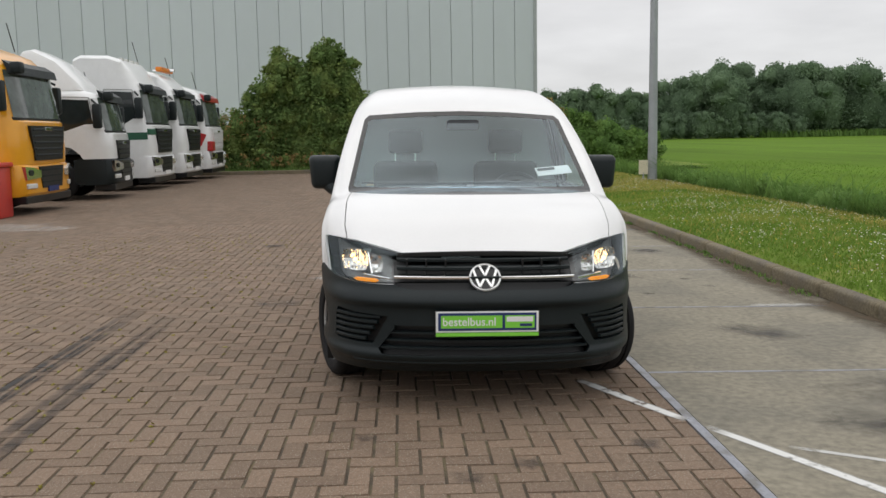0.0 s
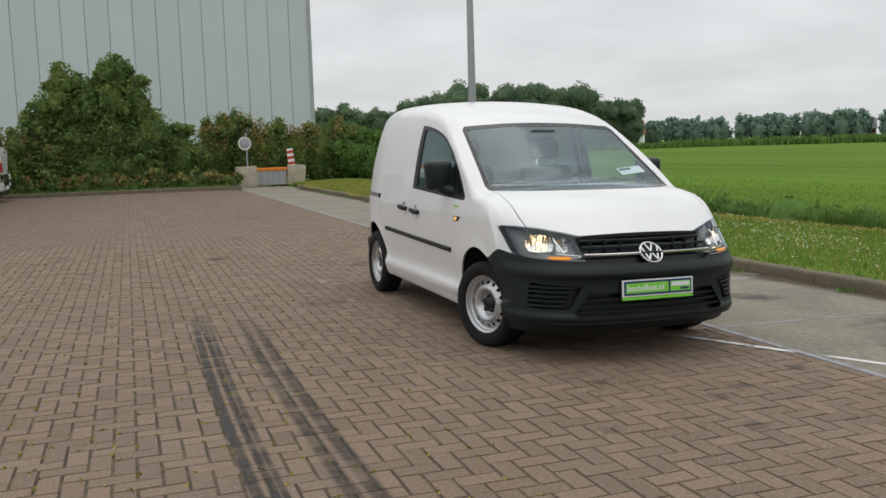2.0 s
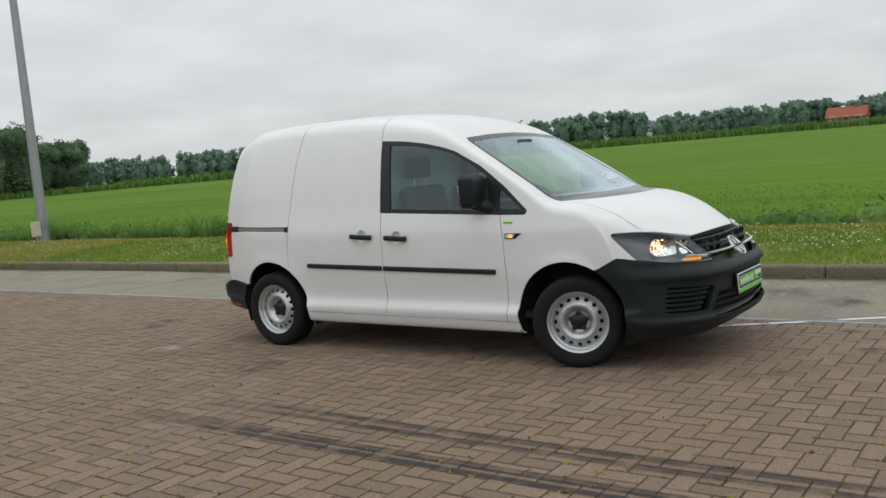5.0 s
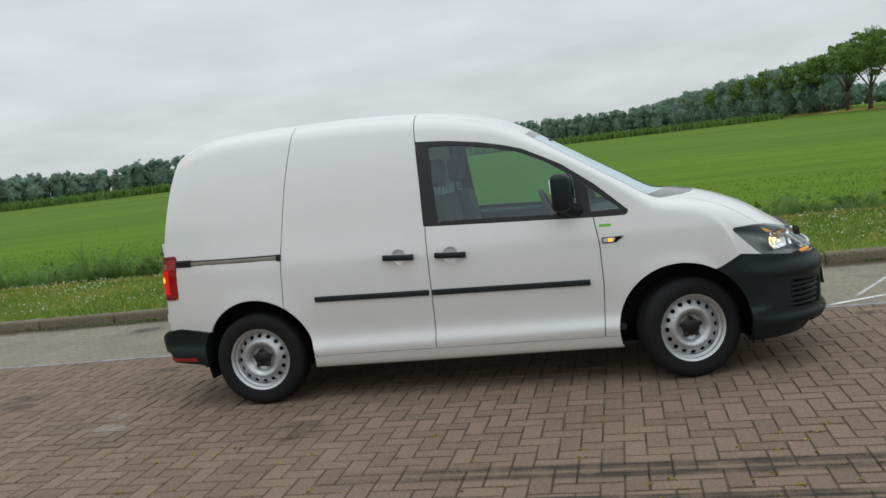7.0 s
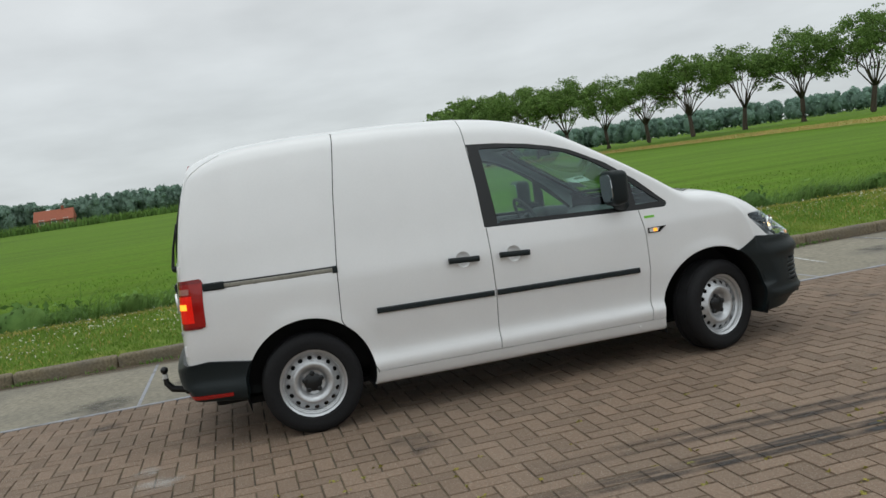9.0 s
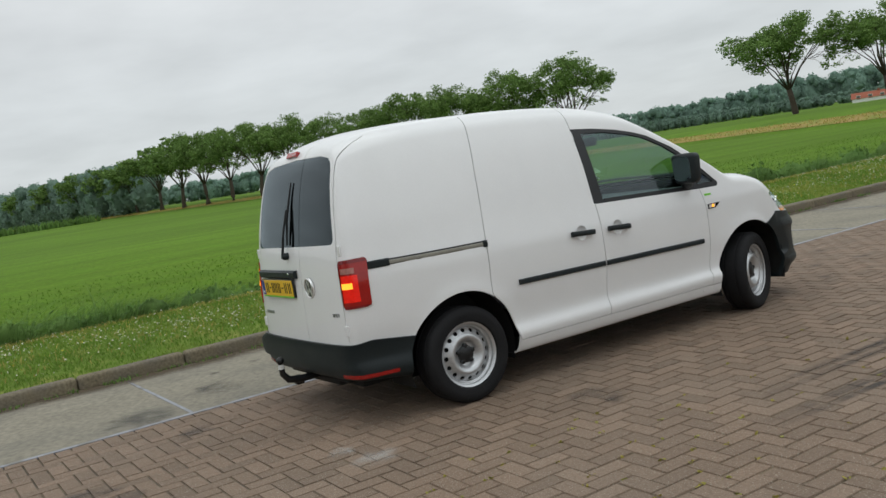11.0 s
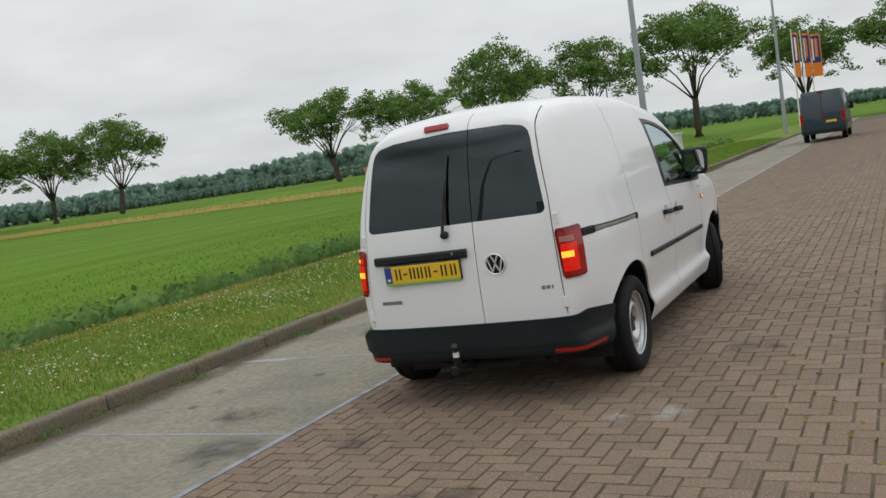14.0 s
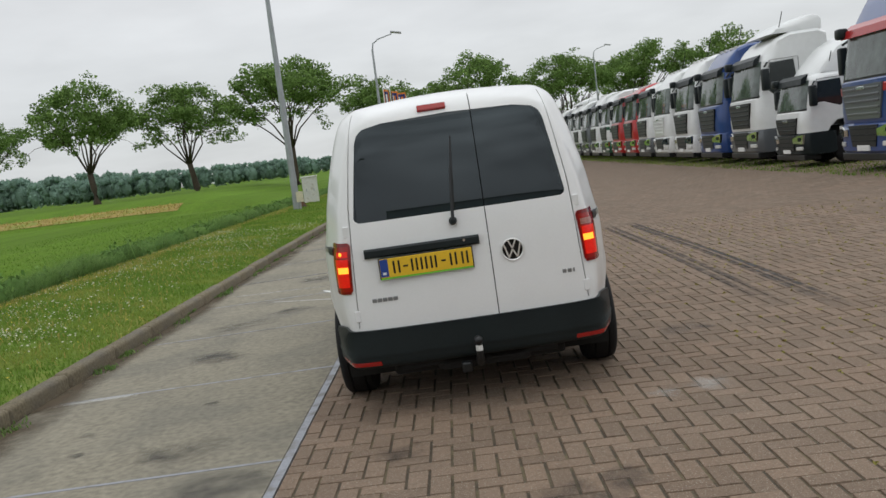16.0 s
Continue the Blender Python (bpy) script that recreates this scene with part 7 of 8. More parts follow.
t = thing("red_bin", "red plastic bin at the truck rank", "bin", at=pose(-8.15, 10.45, 0))
part("body", box(-0.3, 0.3, -0.3, 0.3, 0.0, 0.95, 0.04, 2), M["red_paint"], t, smooth=True)
part("lid", box(-0.34, 0.34, -0.34, 0.34, 0.95, 1.04, 0.03, 2), M["red_paint"], t, smooth=True)
b = bmesh.new()
box(-14, 0.98, 28.22, 28.44, -0.1, 0.14, 0.02, bm=b)
tagged(part("edging_kerb", b, M["kerb"], None), "low concrete kerb before the hedge", "kerb", kind="structure")
# earth under the hedge and in front of the hall
tagged(strip("planting_bed", [-60, -20, 0.55, 0.98, 3.3, 3.6, 12], [0.03, 0.03, 0.03, -0.10, -0.13, 0.05, 0.02], [28.44, 31, 36, 46.3], M["verge"], "rough grassy bed under the hedge"), kind="structure")


def flag(x, y, k):
    t = thing("flag", "orange and navy advertising flag on a white pole", "flag", "yard flags", at=pose(x, y, 0, 0, 0, 68 - 7 * k) @ Matrix.Diagonal((0.9, 1.0, 0.9, 1)))
    part("pole", tube([(0, 0, -0.2), (0, 0, 8.2)], [0.06, 0.035], 10), M["white"], t)
    def cloth(name, z0, z1, x0, x1, material, off=0.0):
        b = bmesh.new()
        n = 8
        rows = []
        for i in range(n + 1):
            u = x0 + (x1 - x0) * i / n
            rows.append([b.verts.new((-u, 0.10 * math.sin(u * 4.5 + k) + off, z)) for z in (z0, (z0 + z1) / 2, z1)])
        for a, c in zip(rows, rows[1:]):
            for j in range(2):
                b.faces.new((a[j], c[j], c[j + 1], a[j + 1]))
        part(name, b, material, t)
    cloth("cloth", 4.2, 7.9, 0.05, 1.25, M["orange"])
    cloth("panel", 5.4, 7.75, 0.10, 1.15, M["navy"], 0.006)
    cloth("panel", 5.4, 7.75, 0.10, 1.15, M["navy"], -0.006)
    cloth("bar", 5.6, 7.5, 0.20, 0.55, M["white"], 0.012)
    cloth("bar", 5.9, 7.5, 0.70, 0.95, M["orange"], 0.012)


for k, (x, y) in enumerate(((4.6, -66), (4.2, -68.5), (3.8, -71))):
    flag(x, y, k)

# tyre marks, painted lines and stains lie just on the surface
def stain_mat(name, col, cover, scale, rough=0.8, soft=0.12, mid=0.5):
    m = bpy.data.materials.new(name)
    m.use_nodes = True
    nt = m.node_tree
    N, L = nt.nodes, nt.links
    b, out = N["Principled BSDF"], N["Material Output"]
    b.inputs["Base Color"].default_value = (*col, 1)
    b.inputs["Roughness"].default_value = rough
    co, no = N.new("ShaderNodeTexCoord"), N.new("ShaderNodeTexNoise")
    no.inputs["Scale"].default_value, no.inputs["Detail"].default_value = scale, 4
    L.new(co.outputs["Object"], no.inputs["Vector"])
    mr = N.new("ShaderNodeMapRange")
    mr.inputs["From Min"].default_value, mr.inputs["From Max"].default_value = mid - soft, mid + soft
    mr.inputs["To Min"].default_value, mr.inputs["To Max"].default_value = 0.0, cover
    L.new(no.outputs["Fac"], mr.inputs["Value"])
    at = N.new("ShaderNodeAttribute")
    at.attribute_name = "fade"
    mu = N.new("ShaderNodeMath")
    mu.operation = "MULTIPLY"
    L.new(mr.outputs[0], mu.inputs[0])
    L.new(at.outputs["Fac"], mu.inputs[1])
    tr, mx = N.new("ShaderNodeBsdfTransparent"), N.new("ShaderNodeMixShader")
    L.new(mu.outputs[0], mx.inputs[0])
    L.new(tr.outputs[0], mx.inputs[1])
    L.new(b.outputs[0], mx.inputs[2])
    L.new(mx.outputs[0], out.inputs[0])
    return m


def decal(name, label, rings, material, category, z=0.0035):
    """A flat mark; rings: list of rows of (x, y, fade)."""
    V = [(x, y, gz(x) + z) for row in rings for x, y, f in row]
    n = len(rings[0])
    F = [(i * n + j, i * n + j + 1, (i + 1) * n + j + 1, (i + 1) * n + j) for i in range(len(rings) - 1) for j in range(n - 1)]
    me = mesh_from(name, V, F, material)
    a = me.attributes.new("fade", "FLOAT", "POINT")
    a.data.foreach_set("value", [f for row in rings for _, _, f in row])
    ob = new(name, me)
    ob.visible_shadow = False
    return tagged(ob, label, category, kind="structure")


M["skid"] = stain_mat("tyre_mark_rubber", (0.022, 0.021, 0.021), 0.95, 6.0, 0.7, 0.22, 0.42)
M["oil"] = stain_mat("oil_stain", (0.04, 0.036, 0.032), 0.8, 5.0, 0.6, 0.2)
M["line"] = stain_mat("worn_line", (0.66, 0.66, 0.64), 0.85, 14.0, 0.8, 0.12, 0.36)
M["pale"] = stain_mat("pale_residue", (0.55, 0.53, 0.50), 0.5, 7.0, 0.9, 0.2)


def skid(x, y0, y1, w, bands):
    for dx, ww, f in bands:
        rows = []
        for y in np.linspace(y0, y1, 22):
            e = min(1.0, (y - y0) / 0.5, (y1 - y) / 1.2) * f
            xx = x + dx + 0.03 * math.sin(y * 0.7)
            rows.append([(xx - ww / 2, y, 0.0), (xx - ww / 4, y, max(e, 0)), (xx + ww / 4, y, max(e, 0)), (xx + ww / 2, y, 0.0)])
        decal("tyre_mark", "dark rubber tyre mark on the pavers", rows, M["skid"], "tyre mark")


skid(-2.655, -6.8, 0.9, 0.15, ((-0.05, 0.07, 1.0), (0.02, 0.05, 0.9), (0.06, 0.04, 0.8)))
skid(-2.29, -6.8, 0.6, 0.15, ((-0.05, 0.09, 0.65), (0.05, 0.10, 0.6)))


def line(p0, p1, w, f=1.0):
    d = Vector((p1[0] - p0[0], p1[1] - p0[1])).normalized()
    n = Vector((-d.y, d.x)) * w / 2
    rows = []
    for u in np.linspace(0, 1, 9):
        x, y = p0[0] + (p1[0] - p0[0]) * u, p0[1] + (p1[1] - p0[1]) * u
        e = f * min(1, u * 8 + 0.2, (1 - u) * 8 + 0.2)
        rows.append([(x - n.x, y - n.y, 0.2 * e), (x - n.x * 0.5, y - n.y * 0.5, e), (x + n.x * 0.5, y + n.y * 0.5, e), (x + n.x, y + n.y, 0.2 * e)])
    decal("road_marking", "worn white painted line on the ground", rows, M["line"], "road marking", 0.0055)


line((0.60, -1.63), (1.0, -2.40), 0.075, 1.3)
line((1.07, -2.50), (1.75, -3.75), 0.07, 1.3)
line((1.35, -2.80), (2.35, -3.35), 0.05, 0.8)
line((2.5, 0.60), (3.15, 0.62), 0.10, 0.45)
line((1.7, -4.1), (3.0, -4.3), 0.05, 0.7)


def spot(x, y, r_, material, seed, f=1.0, name="stain", label="dark oil stain on the ground", sq=1.0):
    q = random.Random(seed)
    n = 14
    rings = [[(x, y, f)] * n]
    prof = [1 + 0.25 * math.sin(2 * math.pi * k / (n - 1) * 2 + q.uniform(0, 6)) for k in range(n)]
    prof[-1] = prof[0]
    for s, ff in ((0.5, f), (1.0, 0.0)):
        rings.append([(x + r_ * s * prof[k] * math.cos(2 * math.pi * k / (n - 1)), y + r_ * s * sq * prof[k] * math.sin(2 * math.pi * k / (n - 1)), ff) for k in range(n)])
    decal(name, label, rings, material, "stain", 0.0045)


q = random.Random(9)
for x, y, s in ((0.70, -2.72, 0.09), (-0.60, -2.58, 0.07), (0.12, -2.95, 0.08), (-0.15, -3.1, 0.09), (-1.0, -3.4, 0.08), (-0.3, -3.6, 0.10), (0.4, -3.9, 0.10), (2.3, -1.9, 0.35), (1.9, -2.4, 0.25), (2.2, -0.4, 0.30),
                (2.5, 1.6, 0.07), (1.7, 2.2, 0.30), (1.35, 2.9, 0.28), (1.8, 1.2, 0.06), (2.4, 2.0, 0.06), (0.4, 2.75, 0.16), (-0.3, 3.6, 0.22), (-0.55, 3.45, 0.16), (-1.5, 0.9, 0.2), (-2.1, 5.0, 0.18), (2.0, -5.0, 0.3), (2.6, 4.2, 0.25)):
    spot(x, y, s, M["oil"], int(abs(x * 100 + y * 10)), q.uniform(0.6, 1.0))
for x, y, s in ((-1.25, 2.28, 0.14), (-0.97, 2.36, 0.09), (-1.4, 5.2, 0.2), (-7.0, 8.4, 0.9), (-6.2, 8.1, 0.5)):
    spot(x, y, s, M["pale"], int(abs(x * 100 + y * 10)), 0.9, "residue", "pale dried residue on the pavers")
# moss in the joints of the less-driven paving
def moss():
    g = np.random.default_rng(15)
    P = []
    for x, y, h in herringbone(BRICK_W, -6.5, -1.6, -6.2, 6.5):
        if g.random() < 0.55 * min(1.0, (-x - 1.4) / 1.0) * (0.4 + 0.6 * (noise.noise(Vector((x * 0.6, y * 0.6, 3.0))) > -0.1)):
            ex, ey = (BRICK_W, g.uniform(-0.05, 0.05)) if h else (g.uniform(-0.05, 0.05), BRICK_W)
            for _ in range(5):
                P.append((x + ex + g.normal() * 0.006, y + ey + g.normal() * 0.012, gz(x) + g.uniform(-0.003, 0.006)))
    V, F = leaf_quads(np.array(P), 0.011, g, 0.4)
    tagged(new("moss", mesh_np("moss", V, F, M["moss"])), "yellowish moss tufts in the paving joints", "moss", kind="stuff")


moss()

# earth washed along the kerb's foot
M["gutter"] = stain_mat("gutter_earth", (0.085, 0.060, 0.034), 0.95, 3.0, 0.95, 0.16, 0.36)
rows = []
for y in np.linspace(-40, 28, 137):
    w = 0.22 + 0.13 * math.sin(y * 0.9) * math.sin(y * 0.37 + 1.0)
    rows.append([(KERB_X - w - 0.06, y, 0.0), (KERB_X - w * 0.5, y, 0.8), (KERB_X - 0.01, y, 1.0), (KERB_X + 0.004, y, 1.0)])
decal("gutter_earth", "brown earth and dirt washed along the kerb", rows, M["gutter"], "dirt", 0.006)

# ---- parked trucks ----
def paint(name, col):
    return mat(name, col, 0.3, var=0.04, coat=0.5, rvar=0.03)


TP = dict(white=paint("truck_white", (0.74, 0.75, 0.75)), yellow=paint("truck_yellow", (0.75, 0.33, 0.012)), blue=paint("truck_blue", (0.014, 0.055, 0.21)), red=paint("truck_red", (0.45, 0.018, 0.02)),
          green=paint("truck_green", (0.015, 0.10, 0.055)), grey=paint("truck_grey", (0.10, 0.11, 0.12)), dark=paint("truck_dark", (0.016, 0.036, 0.050)))
M["truck_glass"] = mat("truck_glass", (0.075, 0.098, 0.088), 0.05, var=0.45, scale=1.3, fine=5, rvar=0.02, spec=0.9)
M["truck_side_glass"] = mat("truck_side_glass", (0.022, 0.028, 0.028), 0.05, var=0.2, rvar=0.02, spec=0.7)


def truck_wheel(t, x, y, r_=0.50, w=0.30, name="wheel"):
    g = new(name)
    g.parent = t
    s = -1 if y < 0 else 1
    g.matrix_basis = pose(x, y, r_, 0, 0, 0)
    part("tyre", lathe([(-w / 2, r_ * 0.58), (-w / 2 * 1.0, r_ * 0.92), (-w / 2 * 0.8, r_), (w / 2 * 0.8, r_), (w / 2, r_ * 0.92), (w / 2, r_ * 0.58)], 28, "y"), M["rubber"], g, smooth=True)
    part("rim", lathe([(s * w / 2 * 0.95, r_ * 0.58), (s * w / 2 * 0.6, r_ * 0.52), (s * w / 2 * 0.5, r_ * 0.3), (s * w / 2 * 0.8, r_ * 0.25), (s * w / 2 * 0.8, 0.0)], 24, "y"), M["steel"], g, smooth=True)


def nose_round(y, h, radius=0.34):
    """How far the nose falls back at a distance from the middle."""
    k = max(0.0, abs(y) - (h - radius)) / radius
    return 0.03 * (y / h) ** 2 + 0.26 * (1 - math.sqrt(max(0.0, 1 - min(k, 1.0) ** 2)))


def nose_bar(x, deep, half, h, z0, z1, bevel=0.02):
    """A bar across the nose that follows its rounding."""
    b = bmesh.new()
    rows = []
    c = min(bevel, (z1 - z0) / 3)
    for q in (-1, -0.985, -0.95, -0.9, -0.84, -0.76, -0.5, 0, 0.5, 0.76, 0.84, 0.9, 0.95, 0.985, 1):
        y = q * half
        f = x - nose_round(y, h)
        rows.append([b.verts.new((xx, y, z)) for xx, z in ((f - deep, z0), (f - c, z0), (f, z0 + c), (f, z1 - c), (f - c, z1), (f - deep, z1))])
    for r0, r1 in zip(rows, rows[1:]):
        for k in range(6):
            b.faces.new((r0[k], r0[(k + 1) % 6], r1[(k + 1) % 6], r1[k]))
    b.faces.new(rows[0])
    b.faces.new(rows[-1][::-1])
    return b


def truck(at, label, body="white", lower="white", H=3.6, style="high", grille="black", band=None, visor=True, W=2.46, bumper=None, z0=0.0, accent=None, beacon=False):
    """A cab-over tractor: nose at x = 0, facing +x."""
    t = thing("truck", label, "truck", "rank of parked trucks", at=at)
    B, LW = TP[body], TP[lower]
    h = W / 2
    low = style == "low"
    ws0, ws1 = (1.62, 2.42) if low else (1.85, 2.78)
    top = 2.62 if low else H
    # side outline with the wheel arch left open
    prof = [(-0.02, 0.98), (0.0, 1.25), (-0.03, ws0 - 0.05), (-0.08, ws0), (-0.24, ws1), (-0.30, ws1 + 0.08)]
    prof += [(-0.55, ws1 + 0.10 + (top - ws1) * 0.42), (-0.86, top - 0.12), (-1.20, top), (-1.95, top + 0.02), (-2.15, top - 0.08)] if not low else [(-0.60, top - 0.02), (-1.75, top), (-1.80, top - 0.08)]
    back = -2.15 if not low else -1.80
    prof += [(back, 1.05), (-1.75, 1.05), (-1.62, 1.22), (-1.35, 1.30), (-1.05, 1.26), (-0.85, 1.10), (-0.78, 0.98)]
    c = bmesh.new()
    rows = []
    # cab rounded in plan by drawn-in outer slices
    for y, dx, dz in [(q * h, nose_round(q * h, h), 0.10 * max(0, (abs(q) - 0.80) / 0.20) ** 2) for q in (-1, -0.97, -0.92, -0.84, -0.72, -0.4, 0, 0.4, 0.72, 0.84, 0.92, 0.97, 1)]:
        row = []
        for x, z in prof:
            xx = x - dx if x > -0.75 else x + min(dx, 0.12) * 0.5
            taper = 0.05 * max(0, (z - 1.9)) / 1.5
            row.append(c.verts.new((xx, y * (1 - taper), z - (dz if z > ws1 + 0.05 else 0))))
        rows.append(row)
    n = len(prof)
    for r0, r1 in zip(rows, rows[1:]):
        for k in range(n):
            c.faces.new((r0[k], r0[(k + 1) % n], r1[(k + 1) % n], r1[k]))
    c.faces.new(rows[0])
    c.faces.new(rows[-1][::-1])
    cab = part("cab", c, B, t, smooth=True)
    # windscreen, a curved pane set on the slope
    g = bmesh.new()
    rows = []
    for y in np.linspace(-h * 0.93, h * 0.93, 15):
        bow = nose_round(y, h)
        rows.append([g.verts.new((-0.08 + 0.018 - bow - 0.16 * u, y * (1 - 0.03 * u), ws0 + (ws1 - ws0) * u + 0.03)) for u in (0.0, 0.5, 0.98)])
    for a, d in zip(rows, rows[1:]):
        for j in range(2):
            g.faces.new((a[j], d[j], d[j + 1], a[j + 1]))
    part("windscreen", g, M["truck_glass"], t, smooth=True)
    # instrument panel line under the screen
    part("wiper_panel", nose_bar(-0.062, 0.04, h * 0.93, h, ws0 - 0.12, ws0 + 0.05), M["black"], t)
    # side windows
    for s in (-1, 1):
        sx = s * (h * 0.985)
        sh = [(-0.42, ws0 + 0.05), (-0.52, ws1 - 0.05), (-1.15, ws1 - 0.02), (-1.22, ws0 + 0.10), (-0.85, ws0 - 0.12 if low else ws0 - 0.02)]
        part("side_window", prism(sh, "y", sx - s * 0.05, sx + s * 0.012), M["truck_side_glass"], t)
        part("door_gap", prism([(-0.30, 1.05), (-0.31, 1.05), (-0.50, ws1 + 0.02), (-1.28, ws1 + 0.04), (-1.28, 1.3), (-1.27, 1.3), (-1.27, ws1 + 0.03), (-0.51, ws1 + 0.01)], "y", sx, sx + s * 0.008), M["black"], t)
        part("step", box(-0.95, -0.18, *sorted((sx - s * 0.25, sx + s * 0.01)), 0.38, 0.96, 0.03), TP[bumper] if bumper else (LW if not low else M["plastic"]), t)
        for zz in (0.48, 0.74):
            part("tread", box(-0.78, -0.32, *sorted((sx - s * 0.2, sx + s * 0.016)), zz, zz + 0.09), M["black"], t)
        # mirrors
        mr = box(-0.10, 0.10, -0.10, 0.10, -0.34, 0.24, 0.05, 2)
        bmesh.ops.transform(mr, matrix=Matrix.Translation((-0.30, s * (h + 0.16), (ws0 + ws1) / 2 + 0.02)), verts=mr.verts)
        q = part("mirror", mr, M["plastic"], t, smooth=True)
        part("arm", tube([(-0.45, s * (h - 0.05), ws1 - 0.04), (-0.3, s * (h + 0.16), ws1 - 0.15)], 0.025, 6), M["plastic"], q)
        if s < 0:
            part("kerb_mirror", box(-0.22, 0.0, *sorted((s * (h - 0.38), s * (h - 0.14))), ws1 - 0.06, ws1 + 0.16, 0.05, 2), M["plastic"], t, smooth=True)
        # headlights in the bumper
        hl = prism([(-0.24, -0.10), (0.20, -0.14), (0.24, 0.12), (0.0, 0.10), (-0.24, 0.03)], "x", -0.05, 0.03)
        bmesh.ops.transform(hl, matrix=Matrix.Translation((0.035 - nose_round(h - 0.30, h), s * (h - 0.30), 0.82)) @ pose(0, 0, 0, 0, 0, s * 14) @ Matrix.Diagonal((1, s, 1, 1)), verts=hl.verts)
        lm = part("headlight", hl, M["reflector"], t, "clear headlight")
        for u in (-0.10, 0.08):
            bl = lathe([(0.030, 0.060), (0.036, 0.055), (0.034, 0.03), (0.036, 0.0)], 14)
            bmesh.ops.transform(bl, matrix=Matrix.Translation((0.035 - nose_round(h - 0.30, h), s * (h - 0.30), 0.82)) @ pose(0, s * u, 0, 0, 0, s * 14), verts=bl.verts)
            part("lens", bl, M["truck_side_glass"], lm, smooth=True)
        fg = box(-0.03, 0.03, -0.14, 0.14, -0.05, 0.05, 0.02)
        bmesh.ops.transform(fg, matrix=Matrix.Translation((0.03 - nose_round(h - 0.27, h), s * (h - 0.27), 0.56)) @ pose(0, 0, 0, 0, 0, s * 16), verts=fg.verts)
        part("fog_light", fg, M["clear_lens"], t)
        truck_wheel(t, -1.38, s * (h - 0.17))
        truck_wheel(t, -4.9, s * (h - 0.30), 0.5, 0.55)
        part("mudguard", box(-5.55, -4.25, *sorted((s * (h - 0.56), s * (h - 0.03))), 1.02, 1.10, 0.03), M["plastic"], t)
        part("tank", box(-3.9, -2.55, *sorted((s * 0.62, s * (h - 0.06))), 0.42, 0.98, 0.10, 3), M["galv"], t, smooth=True)
    # nose: grille, bumper
    gm = M["black"] if grille == "black" else TP[grille]
    gz0, gz1, gw = (0.98, 1.42, 0.78) if low else (1.05, ws0 - 0.12, 0.86)
    gr = part("grille", prism([(-gw, gz1), (-gw * 0.97, gz1 - 0.18), (-gw * 0.80, gz0), (gw * 0.80, gz0), (gw * 0.97, gz1 - 0.18), (gw, gz1)], "x", -0.10, 0.018), gm, t)
    k = 0
    z = gz0 + 0.08
    while z < gz1 - 0.06:
        part("slat", box(-0.02, 0.034, -gw * (0.76 + 0.16 * (z - gz0) / (gz1 - gz0)), gw * (0.76 + 0.16 * (z - gz0) / (gz1 - gz0)), z, z + 0.045, 0.01), M["plastic"] if grille == "black" else gm, gr)
        z += 0.125
        k += 1
    part("emblem", box(0.0, 0.045, -0.17, 0.17, gz1 - 0.10, gz1 - 0.03, 0.01), M["chrome"], gr, "plain bright emblem bar")
    bp = TP[bumper] if bumper else (M["plastic"] if low else LW)
    bm = nose_bar(0.03, 0.60, h, h, 0.36, 0.98, 0.06)
    part("bumper", bm, bp, t, smooth=True)
    part("lower_grille", prism([(-0.62, 0.93), (-0.50, 0.50), (0.50, 0.50), (0.62, 0.93)], "x", -0.1, 0.042), M["black"], t)
    for zz in (0.60, 0.72, 0.84):
        part("lower_slat", box(-0.05, 0.055, -0.5, 0.5, zz, zz + 0.03), M["plastic"], t)
    part("plate", box(0.03, 0.058, -0.26, 0.26, 0.42, 0.53), M["white"] if body != "yellow" else M["plate_n"], t)
    part("under_shield", box(-0.5, -0.03, -h + 0.08, h - 0.08, 0.22, 0.37, 0.02), M["black"], t)
    if visor:
        v = prism([(-0.26, ws1 - 0.04), (-0.12, ws1 - 0.08), (-0.16, ws1 + 0.08), (-0.36, ws1 + 0.20)], "y", -h * 0.84, h * 0.84)
        part("sun_visor", v, M["plastic"] if visor is True else TP[visor], t)
    if band:
        part("stripe", nose_bar(0.004, 0.1, h * 0.95, h, ws0 - 0.30, ws0 - 0.13), TP[band], t, "coloured stripe")
        for s in (-1, 1):
            part("stripe", box(-2.0, -0.15, *sorted((s * h * 0.98, s * (h + 0.006))), 1.42, 1.62), TP[band], t, "coloured stripe")
    if accent:
        for s in (-1, 1):
            part("accent_panel", prism([(-0.35, 1.15), (-1.0, 1.35), (-0.75, 1.75), (-0.15, 1.55)], "y", s * h * 0.985, s * (h + 0.007)), TP[accent], t, "coloured panel")
        part("accent_panel", box(-0.3, 0.034, -h + 0.06, -h + 0.5, 0.98, 1.32, 0.03), TP[accent], t, "coloured panel")
    if low or style == "spoiler":
        k = 1.0 if low else 0.42
        sp = [(-0.62, top - 0.02), (-0.75, top + 0.20 * k), (-1.25, top + 0.72 * k), (-1.75, top + 0.98 * k), (-1.95, top + 0.95 * k), (-1.95, top - 0.02)]
        s_ = bmesh.new()
        rows = []
        for y, d in ((-h * 0.84, 0.16), (-h * 0.78, 0.05), (-h * 0.6, 0.0), (h * 0.6, 0.0), (h * 0.78, 0.05), (h * 0.84, 0.16)):
            rows.append([s_.verts.new((x - d * 0.5, y, z - (d if z > top + 0.1 else 0))) for x, z in sp])
        for r0, r1 in zip(rows, rows[1:]):
            for k in range(len(sp)):
                s_.faces.new((r0[k], r0[(k + 1) % len(sp)], r1[(k + 1) % len(sp)], r1[k]))
        s_.faces.new(rows[0])
